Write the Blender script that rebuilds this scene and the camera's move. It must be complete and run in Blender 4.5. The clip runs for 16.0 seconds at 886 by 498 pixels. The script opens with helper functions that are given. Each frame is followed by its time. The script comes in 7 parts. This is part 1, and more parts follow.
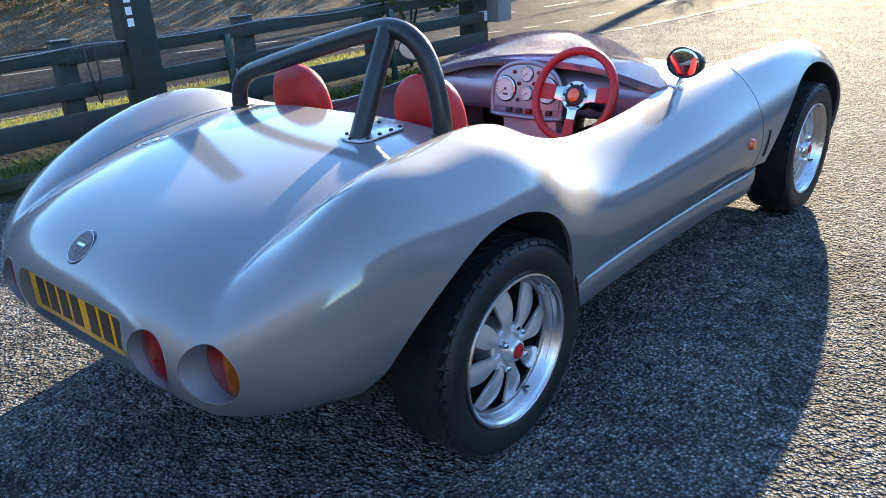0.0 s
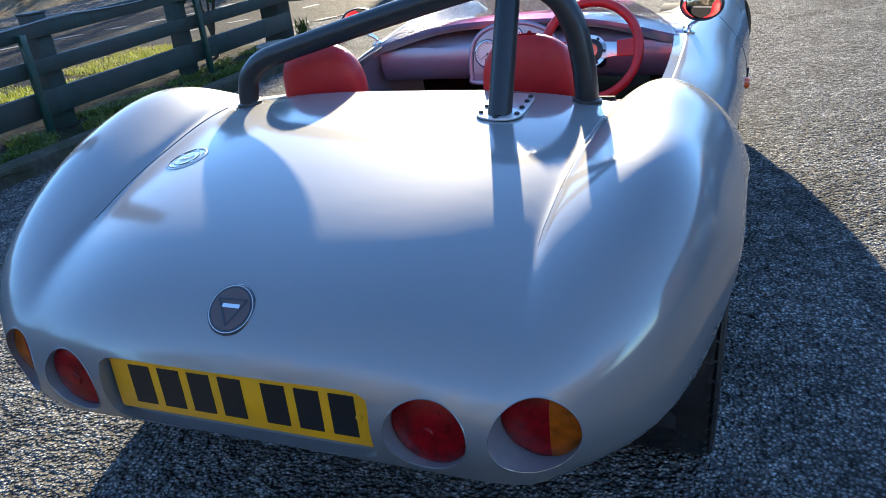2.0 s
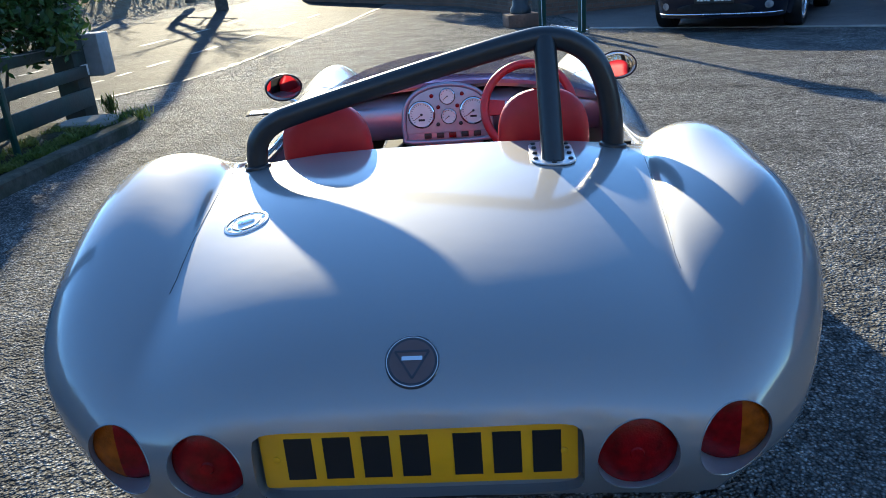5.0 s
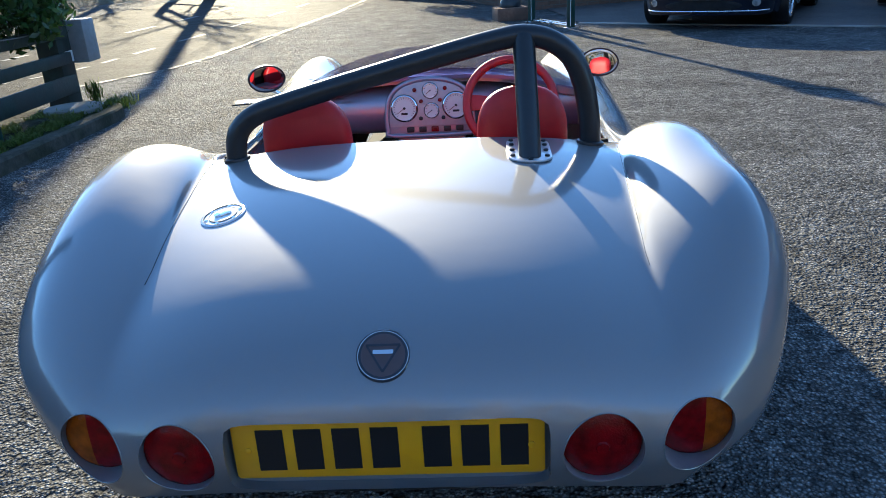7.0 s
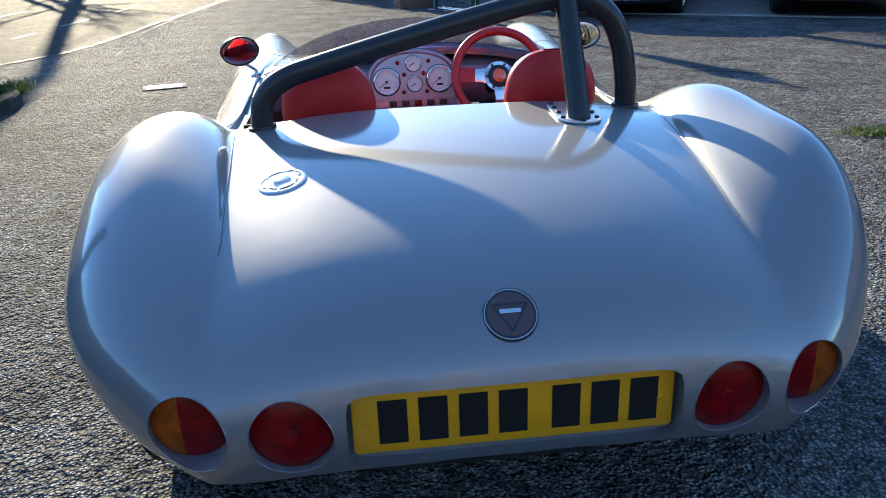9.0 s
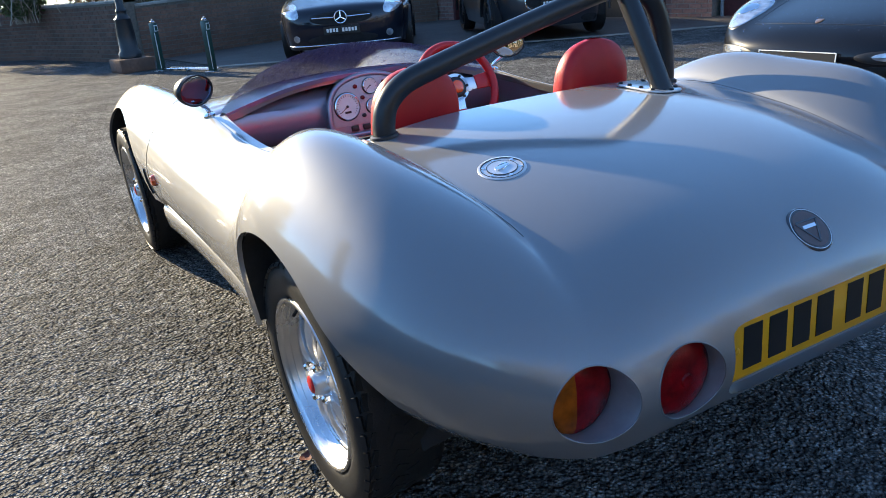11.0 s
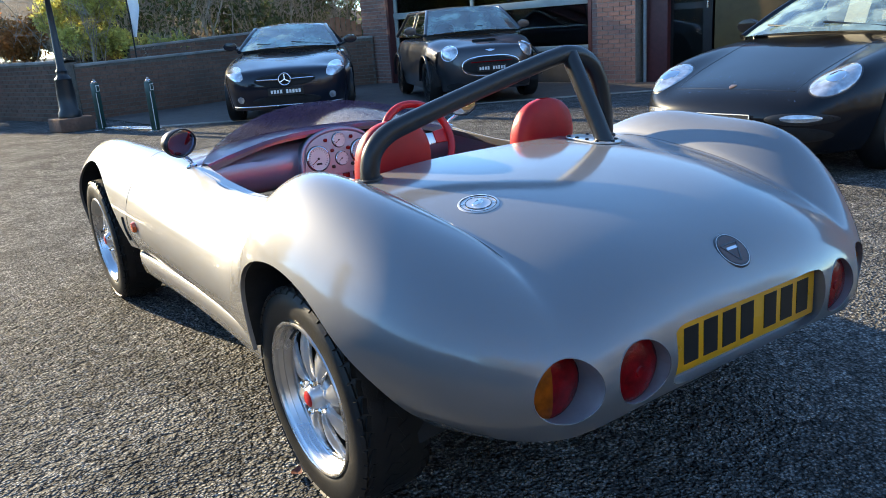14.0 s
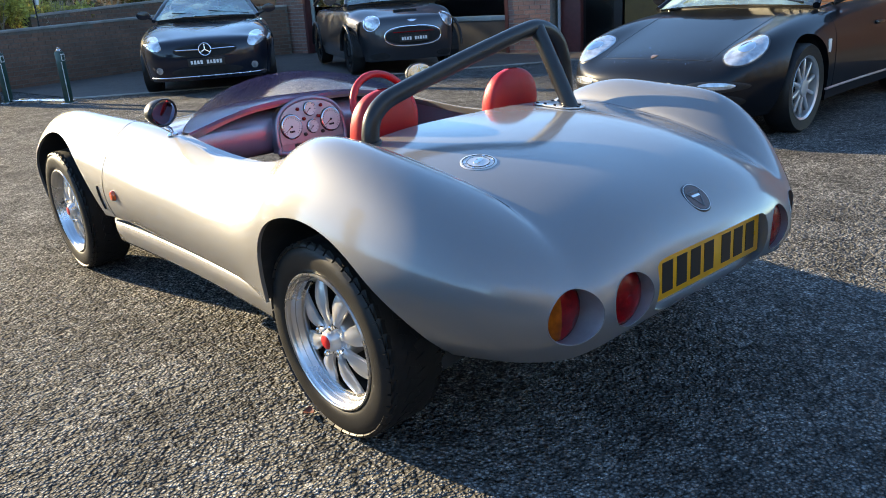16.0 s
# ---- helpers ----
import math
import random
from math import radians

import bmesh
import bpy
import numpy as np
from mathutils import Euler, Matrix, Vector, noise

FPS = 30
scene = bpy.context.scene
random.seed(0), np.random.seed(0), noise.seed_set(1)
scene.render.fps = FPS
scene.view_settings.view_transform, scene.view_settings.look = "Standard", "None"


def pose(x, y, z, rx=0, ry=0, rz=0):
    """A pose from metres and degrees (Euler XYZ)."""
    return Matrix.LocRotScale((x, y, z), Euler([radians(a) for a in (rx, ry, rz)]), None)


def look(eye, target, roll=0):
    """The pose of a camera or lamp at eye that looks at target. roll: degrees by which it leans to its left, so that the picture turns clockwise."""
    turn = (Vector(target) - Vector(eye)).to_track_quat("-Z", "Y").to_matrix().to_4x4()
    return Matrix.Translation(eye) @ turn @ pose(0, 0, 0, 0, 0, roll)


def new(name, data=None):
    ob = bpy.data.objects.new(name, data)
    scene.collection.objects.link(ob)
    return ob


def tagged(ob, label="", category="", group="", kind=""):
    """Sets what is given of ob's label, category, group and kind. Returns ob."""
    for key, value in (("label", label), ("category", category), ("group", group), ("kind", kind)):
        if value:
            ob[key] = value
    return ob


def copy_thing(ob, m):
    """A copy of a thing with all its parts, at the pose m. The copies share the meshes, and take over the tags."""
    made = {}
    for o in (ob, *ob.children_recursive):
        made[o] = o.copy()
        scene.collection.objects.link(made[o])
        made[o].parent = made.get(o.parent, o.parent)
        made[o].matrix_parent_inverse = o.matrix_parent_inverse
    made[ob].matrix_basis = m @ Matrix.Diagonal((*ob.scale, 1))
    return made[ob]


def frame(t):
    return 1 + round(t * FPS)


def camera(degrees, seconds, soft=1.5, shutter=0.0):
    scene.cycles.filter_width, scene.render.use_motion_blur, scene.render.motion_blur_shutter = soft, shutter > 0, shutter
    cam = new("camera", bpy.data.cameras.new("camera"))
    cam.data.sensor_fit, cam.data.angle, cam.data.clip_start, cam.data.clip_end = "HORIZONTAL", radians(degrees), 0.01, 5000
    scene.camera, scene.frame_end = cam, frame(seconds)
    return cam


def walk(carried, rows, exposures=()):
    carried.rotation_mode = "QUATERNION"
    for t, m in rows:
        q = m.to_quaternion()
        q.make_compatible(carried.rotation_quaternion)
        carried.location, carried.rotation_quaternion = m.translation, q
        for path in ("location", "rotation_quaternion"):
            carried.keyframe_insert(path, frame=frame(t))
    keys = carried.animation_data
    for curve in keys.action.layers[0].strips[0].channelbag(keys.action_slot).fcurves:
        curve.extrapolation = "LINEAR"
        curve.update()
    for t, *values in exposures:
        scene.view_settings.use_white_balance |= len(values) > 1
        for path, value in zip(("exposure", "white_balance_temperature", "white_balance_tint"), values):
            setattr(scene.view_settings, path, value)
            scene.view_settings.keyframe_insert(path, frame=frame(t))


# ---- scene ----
import mathutils.bvhtree

cam = camera(59.8, 16.0, 0.9)
METRES, EYE, TILT, LEAN, TURN = 4.263, 1.243, 0.0, 0.0, 42.8
ROWS = [
    (0.0, 0.0, 0.0, 0.0, -1.46, -21.82, 3.66),
    (0.5, -0.0442, 0.0309, -0.0023, -4.99, -22.12, 3.77),
    (1.0, -0.1037, 0.0548, -0.0048, -11.58, -23.01, 4.21),
    (1.5, -0.1603, 0.0812, -0.0052, -17.71, -24.09, 4.8),
    (2.0, -0.2086, 0.1173, -0.0044, -22.33, -24.77, 5.82),
    (2.5, -0.26, 0.1486, -0.0059, -28.9, -25.48, 6.37),
    (3.0, -0.2998, 0.1825, -0.0074, -33.87, -25.6, 7.19),
    (3.5, -0.3218, 0.2101, -0.0088, -37.49, -24.28, 7.19),
    (4.0, -0.3446, 0.2121, -0.0104, -40.23, -23.14, 5.72),
    (4.5, -0.35, 0.1929, -0.0007, -40.14, -21.11, 4.67),
    (7.0, -0.345, 0.1812, 0.0033, -40.78, -21.74, 3.19),
    (7.5, -0.3441, 0.1795, 0.0046, -40.79, -22.25, 3.23),
    (8.0, -0.3449, 0.1813, 0.0054, -40.72, -22.29, 3.2),
    (8.5, -0.3577, 0.1991, 0.0016, -42.96, -22.41, 2.65),
    (9.0, -0.4041, 0.2495, -0.0105, -49.31, -22.67, 1.83),
    (9.5, -0.4426, 0.3055, -0.0164, -54.95, -22.16, 3.47),
    (12.0, -0.5583, 0.4868, -0.0312, -79.0, -19.15, 4.28),
    (12.5, -0.5647, 0.4714, -0.0325, -77.69, -18.37, 3.76),
    (13.0, -0.5694, 0.4633, -0.034, -77.75, -18.07, 3.45),
    (13.5, -0.5778, 0.458, -0.0324, -78.07, -17.54, 3.75),
    (14.0, -0.6, 0.4584, -0.0228, -78.1, -16.09, 3.95),
    (14.5, -0.6375, 0.4611, -0.0169, -79.89, -15.12, 3.97),
    (15.0, -0.6655, 0.4711, -0.0171, -82.38, -16.35, 3.97),
    (15.5, -0.6714, 0.4833, -0.0144, -84.1, -17.96, 3.16),
    (16.0, -0.6629, 0.504, -0.0141, -84.86, -18.66, 3.49),
]
walk(cam, [(t, pose(1.7625, -1.3437, EYE, TILT, LEAN, TURN) @ pose(METRES * x, METRES * y, METRES * z, 90 + pitch, roll, yaw)) for t, x, y, z, yaw, pitch, roll in ROWS],
     [(0.0, 2.85, 8300, 6), (2.0, 2.56, 7600, 4), (4.0, 2.2, 7100, 0), (9.5, 2.15, 7400, 2), (12.0, 2.3, 8350, 4), (14.2, 2.38, 8500, 3), (16.0, 2.5, 9400, 4)])

# ---- world, sun ----
SUN_EL, SUN_DIR = 18.5, Vector((-0.285, 0.958, 0.0))   # elevation and the way towards the sun on the ground
world = bpy.data.worlds.new("world")
scene.world = world
world.use_nodes = True
wn = world.node_tree.nodes
sky = wn.new("ShaderNodeTexSky")
sky.sky_type, sky.sun_disc = "NISHITA", False
sky.sun_elevation = radians(SUN_EL)
sky.air_density, sky.dust_density, sky.ozone_density, sky.altitude = 1.0, 0.25, 6.5, 2500.0
sky.sun_rotation = math.atan2(SUN_DIR.x, SUN_DIR.y)
world.node_tree.links.new(sky.outputs[0], wn["Background"].inputs[0])
wn["Background"].inputs[1].default_value = 0.142
sun = new("sun", bpy.data.lights.new("sun", "SUN"))
sun.data.energy, sun.data.angle, sun.data.color = 2.7, radians(0.6), (1.0, 0.885, 0.73)
sun.matrix_world = look((0, 0, 0), -Vector((SUN_DIR.x, SUN_DIR.y, math.tan(radians(SUN_EL)))))


# ---- materials ----
def material(name, color, rough=0.5, metal=0.0, coat=0.0, coat_rough=0.03, vary=0.12, scale=8.0, bump=0.0, bump_scale=60.0,
             second=None, second_scale=2.0, rough_vary=0.1, alpha=1.0, transmission=0.0, ior=1.45, island=0.0, specular=0.5, thin=0.0):
    """A node material with colour mottling at two scales, varied roughness and a fine bump."""
    m = bpy.data.materials.new(name)
    m.use_nodes = True
    nt, n = m.node_tree, m.node_tree.nodes
    b = n["Principled BSDF"]
    link = nt.links.new
    b.inputs["Metallic"].default_value, b.inputs["IOR"].default_value = metal, ior
    b.inputs["Coat Weight"].default_value, b.inputs["Coat Roughness"].default_value = coat, coat_rough
    b.inputs["Transmission Weight"].default_value, b.inputs["Alpha"].default_value = transmission, alpha
    b.inputs["Specular IOR Level"].default_value = specular
    co = n.new("ShaderNodeTexCoord")
    fine, broad = n.new("ShaderNodeTexNoise"), n.new("ShaderNodeTexNoise")
    for tex, s in ((fine, scale), (broad, second_scale)):
        tex.inputs["Scale"].default_value, tex.inputs["Detail"].default_value = s, 6
        link(co.outputs["Object"], tex.inputs["Vector"])
    mix = n.new("ShaderNodeMix")
    mix.data_type = "RGBA"
    c = Vector(color)
    dark, light = c * (1 - vary), c * (1 + vary)
    mix.inputs[6].default_value, mix.inputs[7].default_value = (*dark, 1), (*light, 1)
    ramp = n.new("ShaderNodeMapRange")
    ramp.inputs[1].default_value, ramp.inputs[2].default_value = 0.3, 0.7
    link(fine.outputs[0], ramp.inputs[0])
    link(ramp.outputs[0], mix.inputs[0])
    out = mix.outputs[2]
    if second is not None:
        over = n.new("ShaderNodeMix")
        over.data_type = "RGBA"
        r2 = n.new("ShaderNodeMapRange")
        r2.inputs[1].default_value, r2.inputs[2].default_value = 0.42, 0.66
        link(broad.outputs[0], r2.inputs[0])
        link(r2.outputs[0], over.inputs[0])
        link(out, over.inputs[6])
        over.inputs[7].default_value = (*second, 1)
        out = over.outputs[2]
    if island:
        info, geo, hsv = n.new("ShaderNodeObjectInfo"), n.new("ShaderNodeNewGeometry"), n.new("ShaderNodeHueSaturation")
        add, r3 = n.new("ShaderNodeMath"), n.new("ShaderNodeMapRange")
        add.operation = "ADD"
        link(info.outputs["Random"], add.inputs[0])
        link(geo.outputs["Random Per Island"], add.inputs[1])
        r3.inputs[2].default_value, r3.inputs[3].default_value, r3.inputs[4].default_value = 2.0, 1 - island, 1 + island
        link(add.outputs[0], r3.inputs[0])
        link(r3.outputs[0], hsv.inputs["Value"])
        link(out, hsv.inputs["Color"])
        out = hsv.outputs[0]
    link(out, b.inputs["Base Color"])
    if thin:
        tl, both = n.new("ShaderNodeBsdfTranslucent"), n.new("ShaderNodeMixShader")
        both.inputs[0].default_value = thin
        link(out, tl.inputs[0])
        link(b.outputs[0], both.inputs[1])
        link(tl.outputs[0], both.inputs[2])
        link(both.outputs[0], n["Material Output"].inputs[0])
    rr = n.new("ShaderNodeMapRange")
    rr.inputs[3].default_value, rr.inputs[4].default_value = max(0.0, rough - rough_vary / 2), min(1.0, rough + rough_vary / 2)
    link(broad.outputs[0], rr.inputs[0])
    link(rr.outputs[0], b.inputs["Roughness"])
    if bump:
        tex, bm_ = n.new("ShaderNodeTexNoise"), n.new("ShaderNodeBump")
        tex.inputs["Scale"].default_value, tex.inputs["Detail"].default_value = bump_scale, 4
        link(co.outputs["Object"], tex.inputs["Vector"])
        bm_.inputs["Strength"].default_value, bm_.inputs["Distance"].default_value = 1.0, bump
        link(tex.outputs[0], bm_.inputs["Height"])
        link(bm_.outputs[0], b.inputs["Normal"])
    return m


def tarmac(name, base, chip, wear, bump, chip_size=150.0, rough=(0.38, 0.7), specular=0.5):
    """Stone-chip asphalt: chips of several greys, patches of wear, a relief of chips."""
    m = bpy.data.materials.new(name)
    m.use_nodes = True
    nt, n = m.node_tree, m.node_tree.nodes
    b, link = n["Principled BSDF"], nt.links.new
    co = n.new("ShaderNodeTexCoord")
    vor, vor2, broad, mid = n.new("ShaderNodeTexVoronoi"), n.new("ShaderNodeTexVoronoi"), n.new("ShaderNodeTexNoise"), n.new("ShaderNodeTexNoise")
    vor.inputs["Scale"].default_value, vor2.inputs["Scale"].default_value = chip_size, chip_size * 0.55
    broad.inputs["Scale"].default_value, broad.inputs["Detail"].default_value = 0.7, 8
    mid.inputs["Scale"].default_value, mid.inputs["Detail"].default_value = 14, 5
    for tex in (vor, vor2, broad, mid):
        link(co.outputs["Object"], tex.inputs["Vector"])
    sep = n.new("ShaderNodeSeparateColor")
    link(vor.outputs["Color"], sep.inputs[0])
    a = n.new("ShaderNodeMix")
    a.data_type = "RGBA"
    a.inputs[6].default_value, a.inputs[7].default_value = (*base, 1), (*chip, 1)
    power = n.new("ShaderNodeMath")
    power.operation, power.inputs[1].default_value = "POWER", 1.8
    link(sep.outputs[0], power.inputs[0])
    link(power.outputs[0], a.inputs[0])
    w = n.new("ShaderNodeMix")
    w.data_type = "RGBA"
    w.inputs[7].default_value = (*wear, 1)
    r = n.new("ShaderNodeMapRange")
    r.inputs[1].default_value, r.inputs[2].default_value, r.inputs[4].default_value = 0.42, 0.75, 0.5
    link(broad.outputs[0], r.inputs[0])
    link(r.outputs[0], w.inputs[0])
    gaps, dim = n.new("ShaderNodeMapRange"), n.new("ShaderNodeMix")
    gaps.inputs[1].default_value, gaps.inputs[2].default_value, gaps.inputs[3].default_value, gaps.inputs[4].default_value = 0.32, 0.62, 0.0, 0.85
    dim.data_type = "RGBA"
    dim.inputs[7].default_value = (*[v * 0.36 for v in base], 1)
    link(vor.outputs["Distance"], gaps.inputs[0])
    link(gaps.outputs[0], dim.inputs[0])
    link(a.outputs[2], w.inputs[6])
    link(w.outputs[2], dim.inputs[6])
    link(dim.outputs[2], b.inputs["Base Color"])
    rr = n.new("ShaderNodeMapRange")
    rr.inputs[3].default_value, rr.inputs[4].default_value = rough
    b.inputs["Specular IOR Level"].default_value = specular
    link(mid.outputs[0], rr.inputs[0])
    link(rr.outputs[0], b.inputs["Roughness"])
    spots, tone = n.new("ShaderNodeTexNoise"), n.new("ShaderNodeMapRange")
    spots.inputs["Scale"].default_value, spots.inputs["Detail"].default_value, spots.inputs["Roughness"].default_value = 2.3, 7, 0.68
    link(co.outputs["Object"], spots.inputs["Vector"])
    tone.inputs[1].default_value, tone.inputs[2].default_value, tone.inputs[3].default_value, tone.inputs[4].default_value = 0.36, 0.62, 0.62, 1.22
    link(spots.outputs[0], tone.inputs[0])
    hue = n.new("ShaderNodeHueSaturation")
    clump, ctone, both_ = n.new("ShaderNodeTexNoise"), n.new("ShaderNodeMapRange"), n.new("ShaderNodeMath")
    clump.inputs["Scale"].default_value, clump.inputs["Detail"].default_value, clump.inputs["Roughness"].default_value = 17, 3, 0.7
    link(co.outputs["Object"], clump.inputs["Vector"])
    ctone.inputs[1].default_value, ctone.inputs[2].default_value, ctone.inputs[3].default_value, ctone.inputs[4].default_value = 0.35, 0.62, 0.72, 1.25
    link(clump.outputs[0], ctone.inputs[0])
    both_.operation = "MULTIPLY"
    link(tone.outputs[0], both_.inputs[0])
    link(ctone.outputs[0], both_.inputs[1])
    coarse, csep, crange, all_ = n.new("ShaderNodeTexVoronoi"), n.new("ShaderNodeSeparateColor"), n.new("ShaderNodeMapRange"), n.new("ShaderNodeMath")
    coarse.inputs["Scale"].default_value = chip_size * 0.34
    link(co.outputs["Object"], coarse.inputs["Vector"])
    link(coarse.outputs["Color"], csep.inputs[0])
    link(csep.outputs[0], crange.inputs[0])
    crange.inputs[3].default_value, crange.inputs[4].default_value = 0.72, 1.28
    all_.operation = "MULTIPLY"
    link(both_.outputs[0], all_.inputs[0])
    link(crange.outputs[0], all_.inputs[1])
    link(all_.outputs[0], hue.inputs["Value"])
    link(dim.outputs[2], hue.inputs["Color"])
    link(hue.outputs[0], b.inputs["Base Color"])
    total = n.new("ShaderNodeMath")
    total.operation = "ADD"
    link(vor.outputs["Distance"], total.inputs[0])
    deep = n.new("ShaderNodeMath")
    deep.operation = "MULTIPLY_ADD"
    deep.inputs[1].default_value = 1.1
    link(coarse.outputs["Distance"], deep.inputs[0])
    link(vor2.outputs["Distance"], deep.inputs[2])
    link(deep.outputs[0], total.inputs[1])
    bp = n.new("ShaderNodeBump")
    bp.invert = True
    bp.inputs["Strength"].default_value, bp.inputs["Distance"].default_value = 1.0, bump
    rise_ = n.new("ShaderNodeMath")
    rise_.operation, rise_.inputs[1].default_value = "MULTIPLY_ADD", -0.35
    link(clump.outputs[0], rise_.inputs[0])
    link(total.outputs[0], rise_.inputs[2])
    link(rise_.outputs[0], bp.inputs["Height"])
    link(bp.outputs[0], b.inputs["Normal"])
    return m


SILVER = material("silver_paint", (0.200, 0.204, 0.213), 0.68, 0.74, 1.0, 0.11, 0.07, 1400, second=(0.208, 0.213, 0.222), second_scale=1.4, rough_vary=0.12, bump=0.0009, bump_scale=7)
SILVER.node_tree.nodes["Principled BSDF"].inputs["Coat IOR"].default_value = 1.75
TUBE_SILVER = material("satin_silver", (0.32, 0.32, 0.35), 0.45, 0.6, vary=0.05, scale=60)
DASH_PAINT = material("dash_paint", (0.30, 0.275, 0.34), 0.38, 0.6, 0.7, 0.05, 0.03, 700)
RED_VINYL = material("red_vinyl", (0.50, 0.012, 0.018), 0.42, vary=0.1, scale=30, bump=0.0006, bump_scale=420, second=(0.42, 0.012, 0.016))
RED_LEATHER = material("red_leather", (0.45, 0.012, 0.016), 0.38, vary=0.1, scale=40, bump=0.0005, bump_scale=500)
BLACK_TUBE = material("black_powder_coat", (0.010, 0.011, 0.013), 0.38, vary=0.15, scale=50, coat=0.12, coat_rough=0.2, bump=0.0002, bump_scale=300)
RUBBER = material("tyre_rubber", (0.011, 0.011, 0.012), 0.5, vary=0.3, scale=30, bump=0.0006, bump_scale=200, second=(0.020, 0.019, 0.017), second_scale=5, specular=0.4)
ALLOY = material("alloy", (0.74, 0.74, 0.75), 0.27, 1.0, vary=0.06, scale=25, second=(0.6, 0.6, 0.61), second_scale=6)
ALLOY_PAINT = material("wheel_silver", (0.58, 0.58, 0.59), 0.32, 0.62, 0.5, vary=0.05, scale=30)
CHROME = material("chrome", (0.8, 0.8, 0.82), 0.08, 1.0, vary=0.02)
DARK = material("dark_liner", (0.012, 0.012, 0.013), 0.85, vary=0.3, scale=20, bump=0.001, bump_scale=80)
BLACK_TRIM = material("black_trim", (0.015, 0.015, 0.017), 0.4, vary=0.2, scale=40)
MIRROR = material("mirror_glass", (0.5, 0.5, 0.53), 0.02, 1.0, vary=0.0, rough_vary=0.0)
YELLOW = material("yellow_plate", (0.66, 0.30, 0.006), 0.36, vary=0.05, scale=20, coat=0.5, second=(0.59, 0.27, 0.009), second_scale=8)
INK = material("black_ink", (0.01, 0.01, 0.011), 0.4, vary=0.1)
RED_LENS = material("red_lens", (0.17, 0.001, 0.003), 0.22, vary=0.45, scale=45, coat=0.15, bump=0.0009, bump_scale=300, specular=0.2)
AMBER_LENS = material("amber_lens", (0.25, 0.052, 0.003), 0.22, vary=0.35, scale=45, coat=0.15, bump=0.0009, bump_scale=300, specular=0.2)
ORANGE_LENS = material("orange_lens", (0.8, 0.10, 0.02), 0.15, vary=0.1, scale=60, coat=1.0)
BADGE_GREY = material("badge_bronze_grey", (0.085, 0.05, 0.048), 0.45, 0.1, vary=0.1, scale=60, coat=0.25)
BADGE_DARK = material("badge_enamel", (0.02, 0.022, 0.03), 0.25, vary=0.1, coat=0.6)
GAUGE_FACE = material("gauge_cream", (0.72, 0.66, 0.62), 0.45, vary=0.04, scale=30)
PANEL_CREAM = material("instrument_panel", (0.40, 0.36, 0.38), 0.4, 0.3, vary=0.05, scale=60)
TAR = tarmac("forecourt_asphalt", (0.135, 0.134, 0.131), (0.40, 0.396, 0.385), (0.185, 0.183, 0.178), 0.019, 96, (0.66, 0.9), 0.045)
ROAD_TAR = tarmac("road_asphalt", (0.028, 0.027, 0.026), (0.078, 0.075, 0.072), (0.052, 0.050, 0.048), 0.004, 90, (0.6, 0.85), 0.03)
FENCE_WOOD = material("dark_green_timber", (0.014, 0.032, 0.026), 0.6, vary=0.35, scale=14, bump=0.002, bump_scale=40, second=(0.035, 0.034, 0.028), second_scale=3)
GREEN_METAL = material("green_metal", (0.010, 0.045, 0.035), 0.35, vary=0.15, scale=20, coat=0.3)
CONCRETE = material("concrete", (0.30, 0.28, 0.25), 0.85, vary=0.2, scale=12, bump=0.003, bump_scale=60, second=(0.18, 0.17, 0.15), second_scale=3)
SOIL = material("bed_soil", (0.022, 0.018, 0.013), 0.9, vary=0.5, scale=24, bump=0.03, bump_scale=25, second=(0.028, 0.036, 0.014), second_scale=2, specular=0.08)
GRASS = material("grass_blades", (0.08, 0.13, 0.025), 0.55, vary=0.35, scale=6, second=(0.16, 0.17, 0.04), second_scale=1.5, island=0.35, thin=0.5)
BRICK = material("red_brown_brick", (0.27, 0.135, 0.105), 0.8, vary=0.25, scale=25, bump=0.002, bump_scale=90, second=(0.24, 0.11, 0.085), second_scale=3, island=0.3)
MORTAR = material("mortar", (0.26, 0.23, 0.20), 0.9, vary=0.2, scale=20, bump=0.003, bump_scale=80)


# ---- mesh helpers ----
def smooth_all(bm, angle=40):
    limit = radians(angle)
    for f in bm.faces:
        f.smooth = True
    for e in bm.edges:
        if len(e.link_faces) == 2 and e.calc_face_angle(0) > limit:
            e.smooth = False


def part(name, bm, material_, parent=None, label="", angle=40, m=None):
    """Links a bmesh as one mesh object, under a thing or a part where one is given."""
    if m is not None:
        bm.transform(m)
    bmesh.ops.recalc_face_normals(bm, faces=bm.faces)
    smooth_all(bm, angle)
    me = bpy.data.meshes.new(name)
    bm.to_mesh(me)
    bm.free()
    for mat in material_ if isinstance(material_, (list, tuple)) else (material_,):
        me.materials.append(mat)
    ob = new(name, me)
    if parent is not None:
        ob.parent = parent
    if label:
        tagged(ob, label)
    return ob


def thing(name, label, category, group="", at=None, kind=""):
    e = new(name)
    e.empty_display_size = 0.1
    if at is not None:
        e.matrix_world = at
    return tagged(e, label, category, group, kind)


def box(size, at=(0, 0, 0), bevel=0.0, segs=2, bm=None, m=None):
    """A bevelled box, centred at a place; added to bm where one is given."""
    b = bmesh.new()
    bmesh.ops.create_cube(b, size=1.0, matrix=Matrix.Diagonal((*size, 1)))
    if bevel:
        bmesh.ops.bevel(b, geom=b.edges[:], offset=bevel, segments=segs, profile=0.5, affect="EDGES")
    b.transform(Matrix.Translation(at) if m is None else m @ Matrix.Translation(at))
    return join(bm, b)


